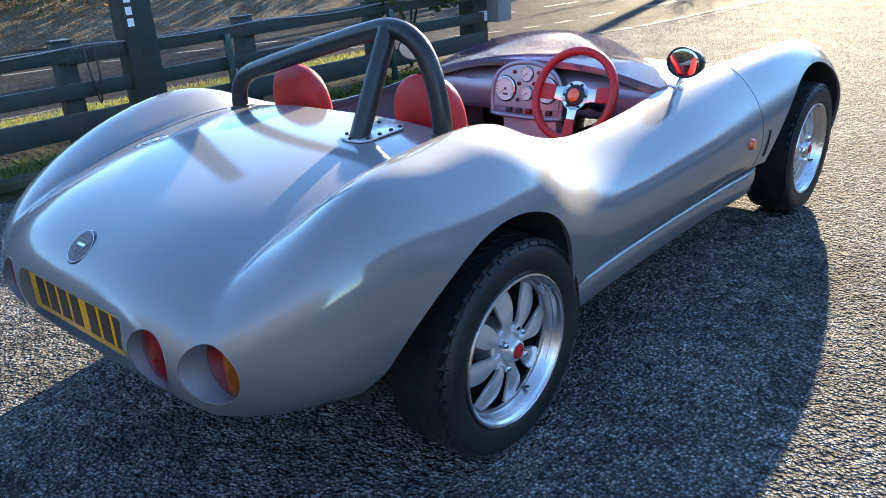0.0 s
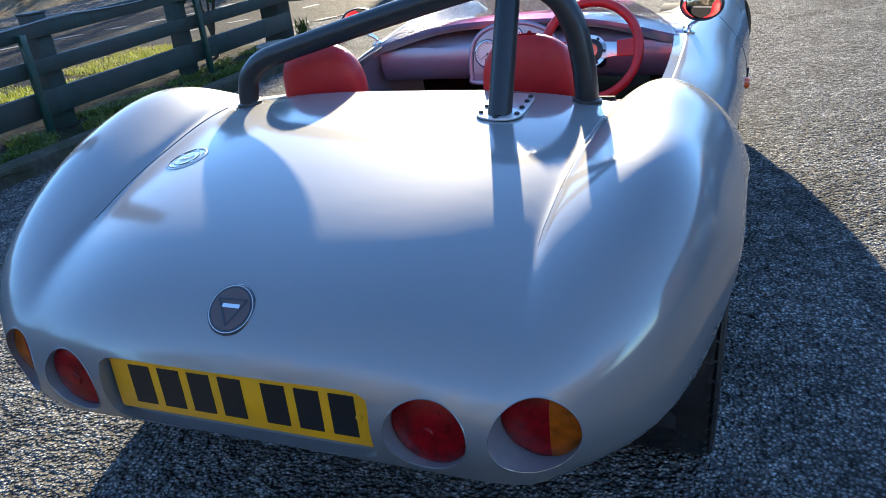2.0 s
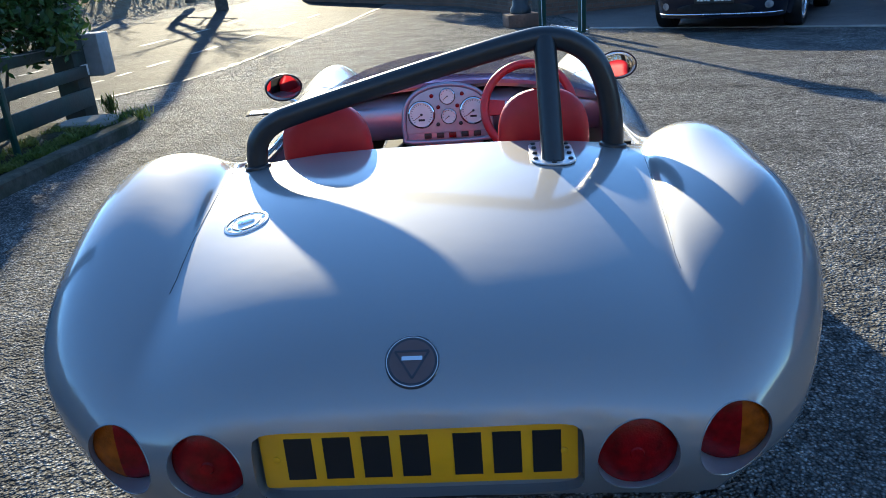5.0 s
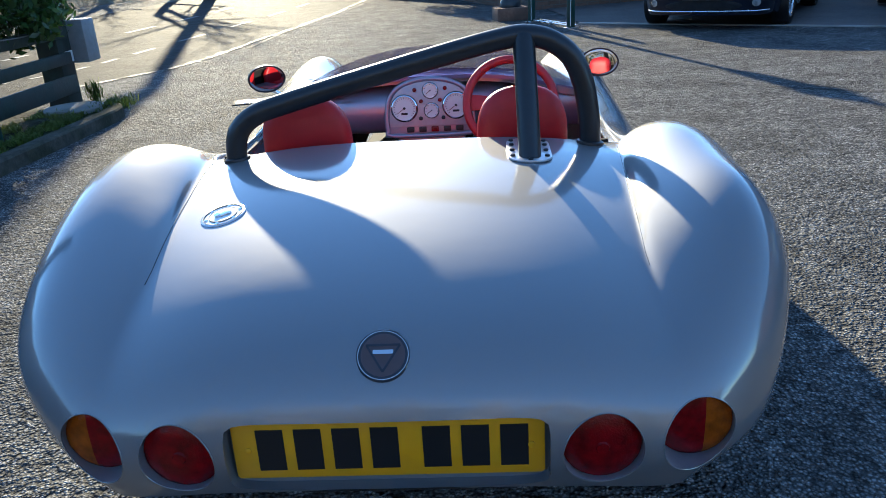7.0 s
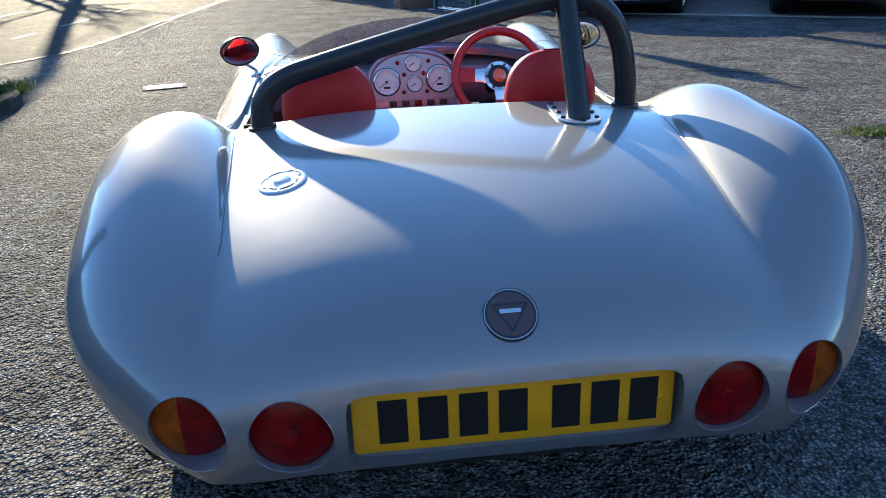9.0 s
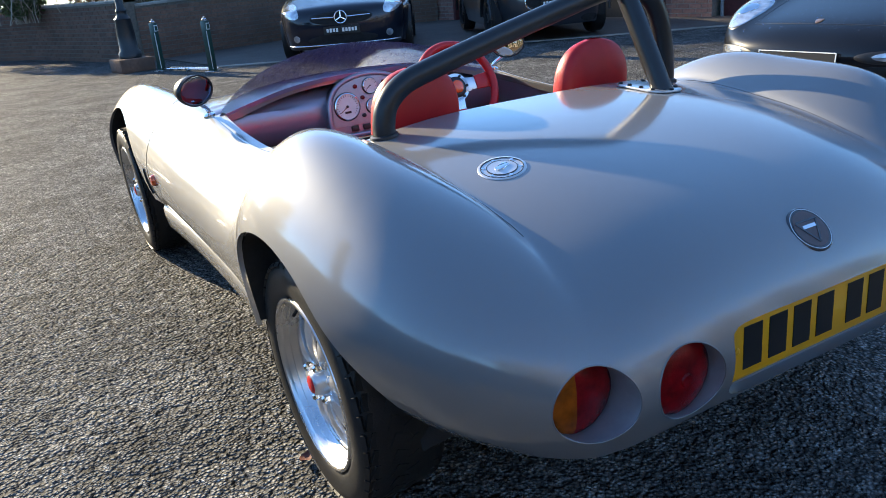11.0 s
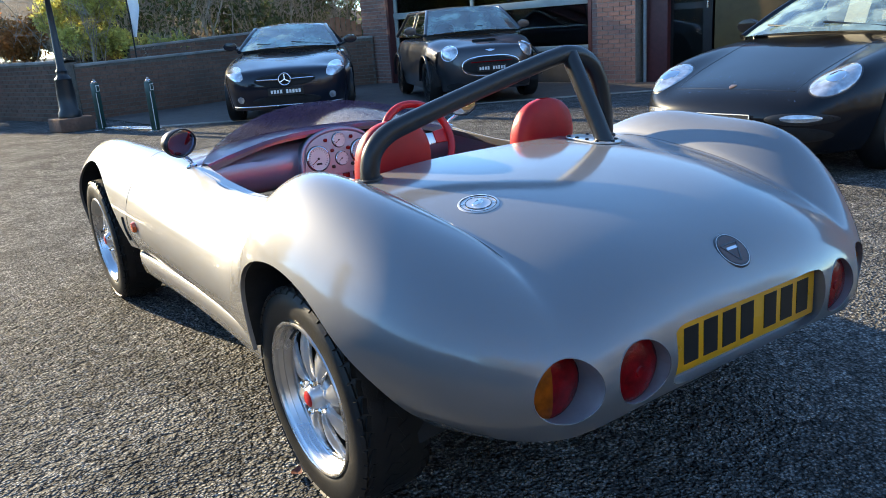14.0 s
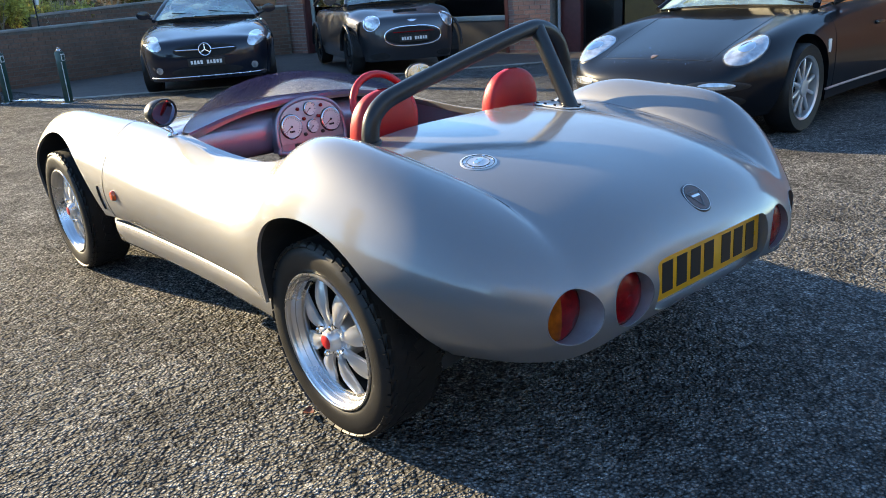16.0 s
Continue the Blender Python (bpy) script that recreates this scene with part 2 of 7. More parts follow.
def join(bm, b):
    if bm is None:
        return b
    me = bpy.data.meshes.new("tmp")
    b.to_mesh(me)
    b.free()
    bm.from_mesh(me)
    bpy.data.meshes.remove(me)
    return bm


def lathe(profile, n=48, bm=None, m=None, closed=False):
    """Turns (radius, height) pairs about z."""
    b = bmesh.new()
    rings = []
    for r, z in profile:
        if r < 1e-6:
            rings.append([b.verts.new((0, 0, z))])
        else:
            rings.append([b.verts.new((r * math.cos(a), r * math.sin(a), z)) for a in [2 * math.pi * k / n for k in range(n)]])
    pairs = list(zip(rings, rings[1:])) + ([(rings[-1], rings[0])] if closed else [])
    for p, q in pairs:
        for k in range(n):
            a, c = k, (k + 1) % n
            if len(p) == 1 and len(q) == 1:
                break
            if len(p) == 1:
                b.faces.new((p[0], q[a], q[c]))
            elif len(q) == 1:
                b.faces.new((p[a], q[0], p[c]))
            else:
                b.faces.new((p[a], q[a], q[c], p[c]))
    if m is not None:
        b.transform(m)
    return join(bm, b)


def spline(points, per=10, closed=False):
    """Catmull-Rom points through the given ones."""
    p = [Vector(q) for q in points]
    n = len(p)
    out = []
    for i in range(n if closed else n - 1):
        if closed:
            a, b_, c, d = p[i - 1], p[i], p[(i + 1) % n], p[(i + 2) % n]
        else:
            a, b_, c, d = p[max(i - 1, 0)], p[i], p[i + 1], p[min(i + 2, n - 1)]
        for k in range(per):
            t = k / per
            out.append(0.5 * ((2 * b_) + (c - a) * t + (2 * a - 5 * b_ + 4 * c - d) * t * t + (3 * b_ - 3 * c + d - a) * t ** 3))
    if not closed:
        out.append(p[-1])
    return out


def tube(points, radius, n=14, bm=None, closed=False, caps=True):
    """A round tube along points; radius may be a list."""
    b = bmesh.new()
    pts = [Vector(p) for p in points]
    rad = radius if isinstance(radius, (list, tuple)) else [radius] * len(pts)
    ref, rings = None, []
    for i, p in enumerate(pts):
        if closed:
            t = pts[(i + 1) % len(pts)] - pts[i - 1]
        else:
            t = pts[min(i + 1, len(pts) - 1)] - pts[max(i - 1, 0)]
        t.normalize()
        if ref is None:
            ref = t.orthogonal().normalized()
        ref = (ref - t * ref.dot(t)).normalized()
        other = t.cross(ref)
        rings.append([b.verts.new(p + rad[i] * (math.cos(a) * ref + math.sin(a) * other)) for a in [2 * math.pi * k / n for k in range(n)]])
    for p, q in list(zip(rings, rings[1:])) + ([(rings[-1], rings[0])] if closed else []):
        for k in range(n):
            b.faces.new((p[k], q[k], q[(k + 1) % n], p[(k + 1) % n]))
    if caps and not closed:
        b.faces.new(rings[0][::-1])
        b.faces.new(rings[-1])
    return join(bm, b)


def slab(outline, depth, bm=None, m=None, bevel=0.0, segs=2):
    """A flat outline in x, y, made depth thick along z."""
    b = bmesh.new()
    f = b.faces.new([b.verts.new((x, y, 0)) for x, y in outline])
    g = bmesh.ops.extrude_face_region(b, geom=[f])
    bmesh.ops.translate(b, vec=(0, 0, depth), verts=[v for v in g["geom"] if isinstance(v, bmesh.types.BMVert)])
    bmesh.ops.recalc_face_normals(b, faces=b.faces)
    if bevel:
        rim = [e for e in b.edges if len(e.link_faces) == 2 and e.calc_face_angle(0) > 0.7 and abs(e.verts[0].co.z - e.verts[1].co.z) < 1e-6]
        bmesh.ops.bevel(b, geom=rim, offset=bevel, segments=segs, profile=0.5, affect="EDGES")
    if m is not None:
        b.transform(m)
    return join(bm, b)


def grid_mesh(rows, bm=None, flip=False):
    """A sheet through rows of points of equal length."""
    b = bmesh.new()
    vs = [[b.verts.new(p) for p in row] for row in rows]
    for r, s in zip(vs, vs[1:]):
        for k in range(len(r) - 1):
            q = (r[k], s[k], s[k + 1], r[k + 1])
            b.faces.new(q[::-1] if flip else q)
    return join(bm, b)


def rounded(w, h, r, n=6):
    """A rounded rectangle's outline about the origin."""
    out = []
    for cx, cy, a0 in ((w / 2 - r, h / 2 - r, 0), (-w / 2 + r, h / 2 - r, 90), (-w / 2 + r, -h / 2 + r, 180), (w / 2 - r, -h / 2 + r, 270)):
        out += [(cx + r * math.cos(radians(a0 + 90 * k / n)), cy + r * math.sin(radians(a0 + 90 * k / n))) for k in range(n + 1)]
    return out


def facing(place, normal, up=(0, 0, 1)):
    """A frame at a place whose z runs along the normal and whose y is near up."""
    z = Vector(normal).normalized()
    x = Vector(up).cross(z)
    x = x.normalized() if x.length > 1e-4 else Vector((1, 0, 0))
    y = z.cross(x)
    return Matrix.Translation(place) @ Matrix((x, y, z)).transposed().to_4x4()


# ---- lofted shells ----
def bspline(ctrl, per, mirror_first=False, axis=0):
    """A cubic B-spline along the first axis of an array, per points to a span, drawn near to its control points."""
    c = np.moveaxis(np.asarray(ctrl, float), axis, 0)
    for _ in range(2):
        pad = padded(c, mirror_first)
        c = c + 0.8 * (np.moveaxis(np.asarray(ctrl, float), axis, 0) - (pad[:-2] + 4 * pad[1:-1] + pad[2:]) / 6)
    pad = padded(c, mirror_first)
    n = len(c) - 1
    out = []
    for i in range(n):
        for k in range(per):
            t = k / per
            w = ((1 - t) ** 3 / 6, (3 * t ** 3 - 6 * t * t + 4) / 6, (-3 * t ** 3 + 3 * t * t + 3 * t + 1) / 6, t ** 3 / 6)
            out.append(sum(a * p for a, p in zip(w, (pad[i], pad[i + 1], pad[i + 2], pad[min(i + 3, n + 2)]))))
    out.append((pad[n] + 4 * pad[n + 1] + pad[n + 2]) / 6)
    return np.moveaxis(np.array(out), 0, axis)


def padded(c, mirror_first):
    first = c[1] * np.array([-1, 1, 1]) if mirror_first else 2 * c[0] - c[1]
    return np.concatenate([[first], c, [2 * c[-1] - c[-2]]])


def shell(lines, per_u, per_v):
    """A mirrored shell from design lines, centre first: a grid of points [v, u] from one side to the other."""
    c = np.array(lines, float)
    half = bspline(bspline(c, per_v, True, 0), per_u, False, 1)
    half[0, :, 0] = 0
    other = half[1:][::-1] * np.array([-1, 1, 1])
    return np.concatenate([other, half])


class Skin:
    """A grid shell that openings are cut into."""

    def __init__(self, points):
        self.p = points.copy()
        nv, nu = points.shape[:2]
        self.keep = np.ones((nv - 1, nu - 1), bool)
        self.tri = {}
        idx = np.arange(nv * nu).reshape(nv, nu)
        quads = np.stack([idx[:-1, :-1], idx[:-1, 1:], idx[1:, 1:], idx[1:, :-1]], -1).reshape(-1, 4)
        self.tree = mathutils.bvhtree.BVHTree.FromPolygons([Vector(q) for q in points.reshape(-1, 3)], quads.tolist())

    def hit(self, start, way):
        place, normal, *_ = self.tree.ray_cast(Vector(start), Vector(way))
        return place, normal

    def drop(self, place):
        """The skin's place and outward normal straight below a point."""
        p, n = self.hit((place[0], place[1], 3), (0, 0, -1))
        return p, (n if p is None or n.z > 0 else -n)

    def cut(self, axes, ratio, region, cast):
        """Opens the skin where ratio(a, b) < 1, in the plane of two axes, for points in a region; cast gives a ray back on to the skin."""
        p = self.p
        a, b = p[..., axes[0]], p[..., axes[1]]
        rho, ca, cb = ratio(a, b)
        rho = np.where(region(p), rho, 9.0)
        snap = np.zeros(rho.shape, bool)
        for da, db in ((0, 1), (1, 0)):
            r0, r1 = rho[: rho.shape[0] - da, : rho.shape[1] - db], rho[da:, db:]
            cross = (r0 < 1) != (r1 < 1)
            near0 = np.abs(r0 - 1) < np.abs(r1 - 1)
            snap[: rho.shape[0] - da, : rho.shape[1] - db] |= cross & near0
            snap[da:, db:] |= cross & ~near0
        snap &= rho < 8
        for i, j in zip(*np.nonzero(snap)):
            q = p[i, j].copy()
            q[axes[0]] = ca + (q[axes[0]] - ca) / rho[i, j]
            q[axes[1]] = cb + (q[axes[1]] - cb) / rho[i, j]
            start, way = cast(q)
            place, _ = self.hit(start, way)
            p[i, j] = place if place is not None and (place - Vector(q)).length < 0.08 else q
        rho = np.where(snap, 1.0, rho)
        corners = np.stack([rho[:-1, :-1], rho[:-1, 1:], rho[1:, 1:], rho[1:, :-1]], -1)
        inside = corners < 1 - 1e-9
        on = np.abs(corners - 1) < 1e-9
        outside = ~inside & ~on
        self.keep &= outside.any(-1) | ~(inside.any(-1) | on.all(-1))
        mixed = inside.any(-1) & outside.any(-1)
        for i, j in zip(*np.nonzero(mixed)):
            self.tri[(i, j)] = [k for k in range(4) if not inside[i, j, k]]

    def mesh(self, bm=None):
        b = bmesh.new()
        nv, nu = self.p.shape[:2]
        vs = {}

        def vert(i, j):
            if (i, j) not in vs:
                vs[(i, j)] = b.verts.new(self.p[i, j])
            return vs[(i, j)]

        for i, j in zip(*np.nonzero(self.keep)):
            quad = [(i, j), (i, j + 1), (i + 1, j + 1), (i + 1, j)]
            pick = self.tri.get((i, j), range(4))
            if len(pick) >= 3:
                b.faces.new([vert(*quad[k]) for k in pick])
        return join(bm, b)


def polar(ca, cb, table):
    """A ratio for an outline given as (degrees, radius) about a centre."""
    every = np.arange(0, 360, 2.0)
    rad = np.interp(every, [t[0] for t in table], [t[1] for t in table], period=360)
    rad = sum(np.roll(rad, k) for k in range(-7, 8)) / 15

    def ratio(a, b):
        ang = np.degrees(np.arctan2(b - cb, a - ca)) % 360
        return np.hypot(a - ca, b - cb) / np.interp(ang, every, rad, period=360), ca, cb

    return ratio


def box_ratio(ca, cb, w, h, power=10):
    return lambda a, b: (((np.abs(a - ca) / w) ** power + (np.abs(b - cb) / h) ** power) ** (1 / power), ca, cb)


# ---- the roadster ----
# Design lines of one half of its body, from the tail over the deck to the nose, centre line first: x, y, z.
CENTRE = [(0, -0.725, 0.405), (0, -0.745, 0.50), (0, -0.672, 0.635), (0, -0.45, 0.725), (0, -0.15, 0.775), (0, 0.15, 0.79), (0, 0.5, 0.79), (0, 0.85, 0.79),
          (0, 1.22, 0.787), (0, 1.55, 0.757), (0, 1.9, 0.70), (0, 2.2, 0.63), (0, 2.5, 0.54), (0, 2.75, 0.43), (0, 2.92, 0.30)]
INNER = [(0.28, -0.718, 0.400), (0.28, -0.741, 0.497), (0.28, -0.668, 0.630), (0.29, -0.45, 0.72), (0.29, -0.15, 0.772), (0.29, 0.15, 0.787), (0.30, 0.5, 0.785), (0.30, 0.85, 0.785),
         (0.29, 1.22, 0.777), (0.28, 1.55, 0.742), (0.26, 1.9, 0.68), (0.26, 2.2, 0.61), (0.26, 2.5, 0.53), (0.26, 2.75, 0.43), (0.26, 2.90, 0.30)]
VALLEY = [(0.43, -0.700, 0.380), (0.45, -0.722, 0.477), (0.46, -0.640, 0.600), (0.466, -0.42, 0.692), (0.480, -0.15, 0.747), (0.505, 0.16, 0.764), (0.553, 0.42, 0.684), (0.56, 0.82, 0.680),
          (0.545, 1.2, 0.715), (0.47, 1.55, 0.725), (0.43, 1.9, 0.675), (0.42, 2.2, 0.62), (0.42, 2.5, 0.54), (0.42, 2.74, 0.43), (0.40, 2.87, 0.31)]
FOLD = [(0.475, -0.685, 0.372), (0.51, -0.706, 0.472), (0.518, -0.622, 0.606), (0.490, -0.42, 0.709), (0.508, -0.15, 0.766), (0.540, 0.15, 0.780), (0.577, 0.41, 0.696), (0.578, 0.82, 0.680),
        (0.572, 1.2, 0.716), (0.53, 1.55, 0.731), (0.515, 1.9, 0.708), (0.51, 2.2, 0.68), (0.51, 2.5, 0.61), (0.50, 2.73, 0.48), (0.47, 2.85, 0.345)]
CREST = [(0.515, -0.663, 0.362), (0.570, -0.682, 0.467), (0.620, -0.586, 0.610), (0.642, -0.37, 0.738), (0.648, -0.12, 0.820), (0.635, 0.12, 0.828), (0.600, 0.39, 0.712), (0.595, 0.82, 0.680),
         (0.60, 1.2, 0.715), (0.61, 1.55, 0.738), (0.62, 1.88, 0.755), (0.62, 2.2, 0.755), (0.61, 2.5, 0.69), (0.58, 2.72, 0.54), (0.54, 2.83, 0.38)]
SHOULDER = [(0.590, -0.582, 0.350), (0.675, -0.595, 0.440), (0.736, -0.490, 0.597), (0.755, -0.27, 0.712), (0.765, -0.06, 0.760), (0.745, 0.15, 0.757), (0.672, 0.40, 0.640), (0.675, 0.82, 0.625),
            (0.685, 1.2, 0.655), (0.70, 1.55, 0.67), (0.715, 1.88, 0.69), (0.725, 2.2, 0.69), (0.715, 2.48, 0.625), (0.68, 2.68, 0.49), (0.63, 2.78, 0.36)]
FLANK = [(0.655, -0.485, 0.352), (0.735, -0.480, 0.425), (0.802, -0.335, 0.53), (0.826, -0.15, 0.60), (0.828, 0.0, 0.63), (0.812, 0.18, 0.62), (0.755, 0.42, 0.545), (0.745, 0.82, 0.535),
         (0.76, 1.2, 0.55), (0.765, 1.55, 0.56), (0.778, 1.88, 0.58), (0.788, 2.2, 0.58), (0.775, 2.46, 0.52), (0.73, 2.64, 0.42), (0.68, 2.74, 0.33)]
LOWER = [(0.70, -0.385, 0.355), (0.75, -0.345, 0.40), (0.810, -0.230, 0.44), (0.822, -0.10, 0.47), (0.820, 0.03, 0.48), (0.805, 0.20, 0.465), (0.765, 0.43, 0.43), (0.755, 0.83, 0.43),
         (0.765, 1.2, 0.435), (0.77, 1.55, 0.45), (0.78, 1.88, 0.46), (0.785, 2.2, 0.45), (0.775, 2.42, 0.41), (0.74, 2.60, 0.36), (0.70, 2.70, 0.31)]
HEM = [(0.715, -0.345, 0.385), (0.755, -0.29, 0.40), (0.80, -0.180, 0.335), (0.81, -0.06, 0.345), (0.81, 0.06, 0.345), (0.790, 0.22, 0.345), (0.742, 0.45, 0.355), (0.732, 0.85, 0.358),
       (0.732, 1.2, 0.362), (0.745, 1.55, 0.37), (0.77, 1.88, 0.34), (0.775, 2.2, 0.34), (0.765, 2.40, 0.32), (0.735, 2.57, 0.30), (0.695, 2.67, 0.28)]
PER_U, PER_V = 12, 11
FORM = shell([CENTRE, INNER, VALLEY, FOLD, CREST, SHOULDER, FLANK, LOWER, HEM], PER_U, PER_V)
# The hand-built body is a little narrower over its offside rear wheel.
ease = lambda v: np.clip(v, 0, 1) ** 2 * (3 - 2 * np.clip(v, 0, 1))
FORM[..., 0] -= 0.026 * ease((FORM[..., 0] - 0.40) / 0.42) * (1 - ease((FORM[..., 1] + 0.1) / 1.3))
# Its nearside rear corner tucks in lower down.
FORM[..., 0] += 0.024 * ease((-FORM[..., 0] - 0.48) / 0.22) * ease((0.58 - FORM[..., 2]) / 0.16) * (1 - ease((FORM[..., 1] + 0.45) / 0.35))
SWELL = np.clip((FORM[..., 0] - 0.47) / 0.22, 0, 1)
FORM[..., 2] += 0.070 * SWELL * SWELL * (3 - 2 * SWELL) * np.clip((FORM[..., 2] - 0.42) / 0.12, 0, 1) * np.exp(-((FORM[..., 1] + 0.40) / 0.21) ** 2)
SKIN = Skin(FORM)
MID = (SKIN.p.shape[0] - 1) // 2

REAR_ARCH = [(0, 0.255), (30, 0.275), (55, 0.312), (90, 0.33), (120, 0.342), (150, 0.368), (165, 0.392), (180, 0.415), (200, 0.44), (225, 0.42), (270, 0.3), (320, 0.28)]
FRONT_ARCH = [(0, 0.33), (60, 0.33), (90, 0.335), (120, 0.36), (150, 0.43), (172, 0.53), (190, 0.56), (220, 0.4), (270, 0.3), (320, 0.3)]
for side in (1, -1):
    SKIN.cut((1, 2), polar(-0.02, 0.33, REAR_ARCH), lambda p, s=side: (p[..., 0] * s > 0.55) & (np.abs(p[..., 1]) < 0.62),
             lambda q, s=side: ((s * 2, q[1], q[2]), (-s, 0, 0)))
    SKIN.cut((1, 2), polar(2.17, 0.33, FRONT_ARCH), lambda p, s=side: (p[..., 0] * s > 0.50) & (p[..., 1] > 1.55),
             lambda q, s=side: ((s * 2, q[1], q[2]), (-s, 0, 0)))
LIGHTS = [(0.354, 0.474, 0.067, -0.698), (0.518, 0.474, 0.066, -0.645)]
tail = lambda p: (p[..., 1] < -0.45)
for x, z, r, depth in LIGHTS:
    for side in (1, -1):
        SKIN.cut((0, 2), polar(x * side, z, [(0, r), (180, r)]), tail, lambda q: ((q[0], -3, q[2]), (0, 1, 0)))
PLATE_W, PLATE_Z, PLATE_H = 0.2675, 0.477, 0.069
SKIN.cut((0, 2), box_ratio(0, PLATE_Z, PLATE_W, PLATE_H), tail, lambda q: ((q[0], -3, q[2]), (0, 1, 0)))
# The cockpit: open between the deck's front edge and the scuttle, inside the valley line.
u0, u1 = int(5.05 * PER_U), int(7.9 * PER_U)
SKIN.keep[MID - 2 * PER_V: MID + 2 * PER_V, u0:u1] = False

CAR = thing("roadster", "silver open two-seat sports roadster parked on wet asphalt", "car", at=pose(-0.014, 0, 0))
skin = SKIN.mesh()
# Edges turned in along every opening, so that the shell has thickness.
rim = [e for e in skin.edges if len(e.link_faces) == 1]
ext = bmesh.ops.extrude_edge_only(skin, edges=rim)
for v in [g for g in ext["geom"] if isinstance(g, bmesh.types.BMVert)]:
    x, y, z = v.co
    if y < -0.5 and z > 0.40 and abs(x) < 0.60:
        v.co.y += 0.012
        for lx, lz, lr, _ in LIGHTS:
            d = Vector((abs(x) - lx, 0, z - lz))
            if d.length < lr * 1.25:
                v.co += Vector((math.copysign(d.x, d.x * x), 0, d.z)).normalized() * 0.006
    elif abs(x) < 0.6 and z > 0.6 and 0.1 < y < 1.3:
        v.co.z -= 0.025
        v.co.x *= 1.0 if abs(x) < 0.5 else 1.02
    else:
        v.co.x -= 0.012 * (1 if x > 0 else -1)
part("body", skin, SILVER, CAR, angle=28)


def on_tail(x, z):
    return SKIN.hit((x, -3, z), (0, 1, 0))[0]


# Lamps sunk in tubes in the tail.
for x, z, r, depth in LIGHTS:
    for side in (1, -1):
        ring = [(x * side + r * math.cos(a), z + r * math.sin(a)) for a in [2 * math.pi * k / 48 for k in range(49)]]
        rows = [[on_tail(*q) for q in ring], [(q[0], depth, q[1]) for q in ring]]
        rows = [[(a[0], a[1] + (b[1] - a[1]) * t, a[2]) for a, b in zip(*rows)] for t in (0, 0.2, 0.5, 1)]
        lamp = part("tail_lamp", grid_mesh(rows), TUBE_SILVER, CAR, "round tail lamp sunk in a silver tube")
        inner = abs(x) < 0.4
        part("bezel", tube([on_tail(*q) for q in ring[:-1]], 0.0013, 6, closed=True), SILVER, lamp, "thin painted edge")
        face = facing((x * side, depth - 0.002, z), (0, -1, 0))
        if inner:
            part("lens", lathe([(r - 0.001, -0.004), (r - 0.001, 0.004), (r * 0.8, 0.012), (r * 0.45, 0.017), (0.012, 0.018), (0.010, 0.021), (0, 0.021)], 40, m=face), RED_LENS, lamp, "red lens")
        else:
            for kind, mat in (("red", RED_LENS), ("amber", AMBER_LENS)):
                b = lathe([(r - 0.001, -0.004), (r - 0.001, 0.004), (r * 0.8, 0.012), (r * 0.45, 0.016), (0, 0.017)], 40)
                out = -side if kind == "red" else side
                bmesh.ops.bisect_plane(b, geom=b.verts[:] + b.edges[:] + b.faces[:], plane_co=(side * 0.016, 0, 0), plane_no=(1, 0, 0), clear_outer=out < 0, clear_inner=out > 0)
                part("lens", b, mat, lamp, kind + " half lens", m=face)

# The number plate in its recess.
outline = [((abs(math.cos(a)) ** 0.2) * PLATE_W * (1 if math.cos(a) > 0 else -1), PLATE_Z + (abs(math.sin(a)) ** 0.2) * PLATE_H * (1 if math.sin(a) > 0 else -1))
           for a in [2 * math.pi * k / 96 for k in range(97)]]
rows = [[on_tail(*q) for q in outline], [(q[0], -0.700, q[1] * 1.0) for q in outline], [(q[0] * 0.5, -0.700, PLATE_Z + (q[1] - PLATE_Z) * 0.5) for q in outline],
        [(q[0] * 0.01, -0.700, PLATE_Z) for q in outline]]
recess = part("plate_recess", grid_mesh(rows), SILVER, CAR)
PLATE_AT = facing((0, -0.713, 0.484), (0, -1, 0.02))
plate = part("number_plate", slab(rounded(0.52, 0.111, 0.008), 0.003, m=PLATE_AT, bevel=0.001), YELLOW, CAR, "yellow rear number plate")
for n, x in enumerate((-0.192, -0.128, -0.064, 0.0, 0.086, 0.150, 0.214)):
    part("character_bar", box((0.046, 0.079, 0.0012), (x - 0.004, 0, 0.0036), m=PLATE_AT), INK, plate)
for x in (-0.235, 0.238):
    part("screw_cap", lathe([(0.006, 0.003), (0.006, 0.005), (0.004, 0.006), (0, 0.006)], 12, m=PLATE_AT @ Matrix.Translation((x, 0.0, 0))), YELLOW, plate)

# The round badge: rings and a triangle drawn as plain shapes.
bp, bn = SKIN.hit((0, -3, 0.633), (0, 1, 0))
bn = bn if bn.y < 0 else -bn
AT = facing(bp - bn * 0.0033, bn)
badge = part("badge", lathe([(0.046, -0.004), (0.046, 0.002), (0.044, 0.004), (0, 0.004)], 48, m=AT), BADGE_DARK, CAR, "round enamel badge with a triangle on a bronze field")
part("badge_ring", lathe([(0.0425, 0.004), (0.0425, 0.0046), (0.0412, 0.0046), (0.0412, 0.004)], 48, m=AT), ALLOY_PAINT, badge)
part("badge_field", lathe([(0.037, 0.004), (0.037, 0.0047), (0, 0.0047)], 48, m=AT), BADGE_GREY, badge)
tri = [(0, -0.029), (0.028, 0.017), (-0.028, 0.017)]
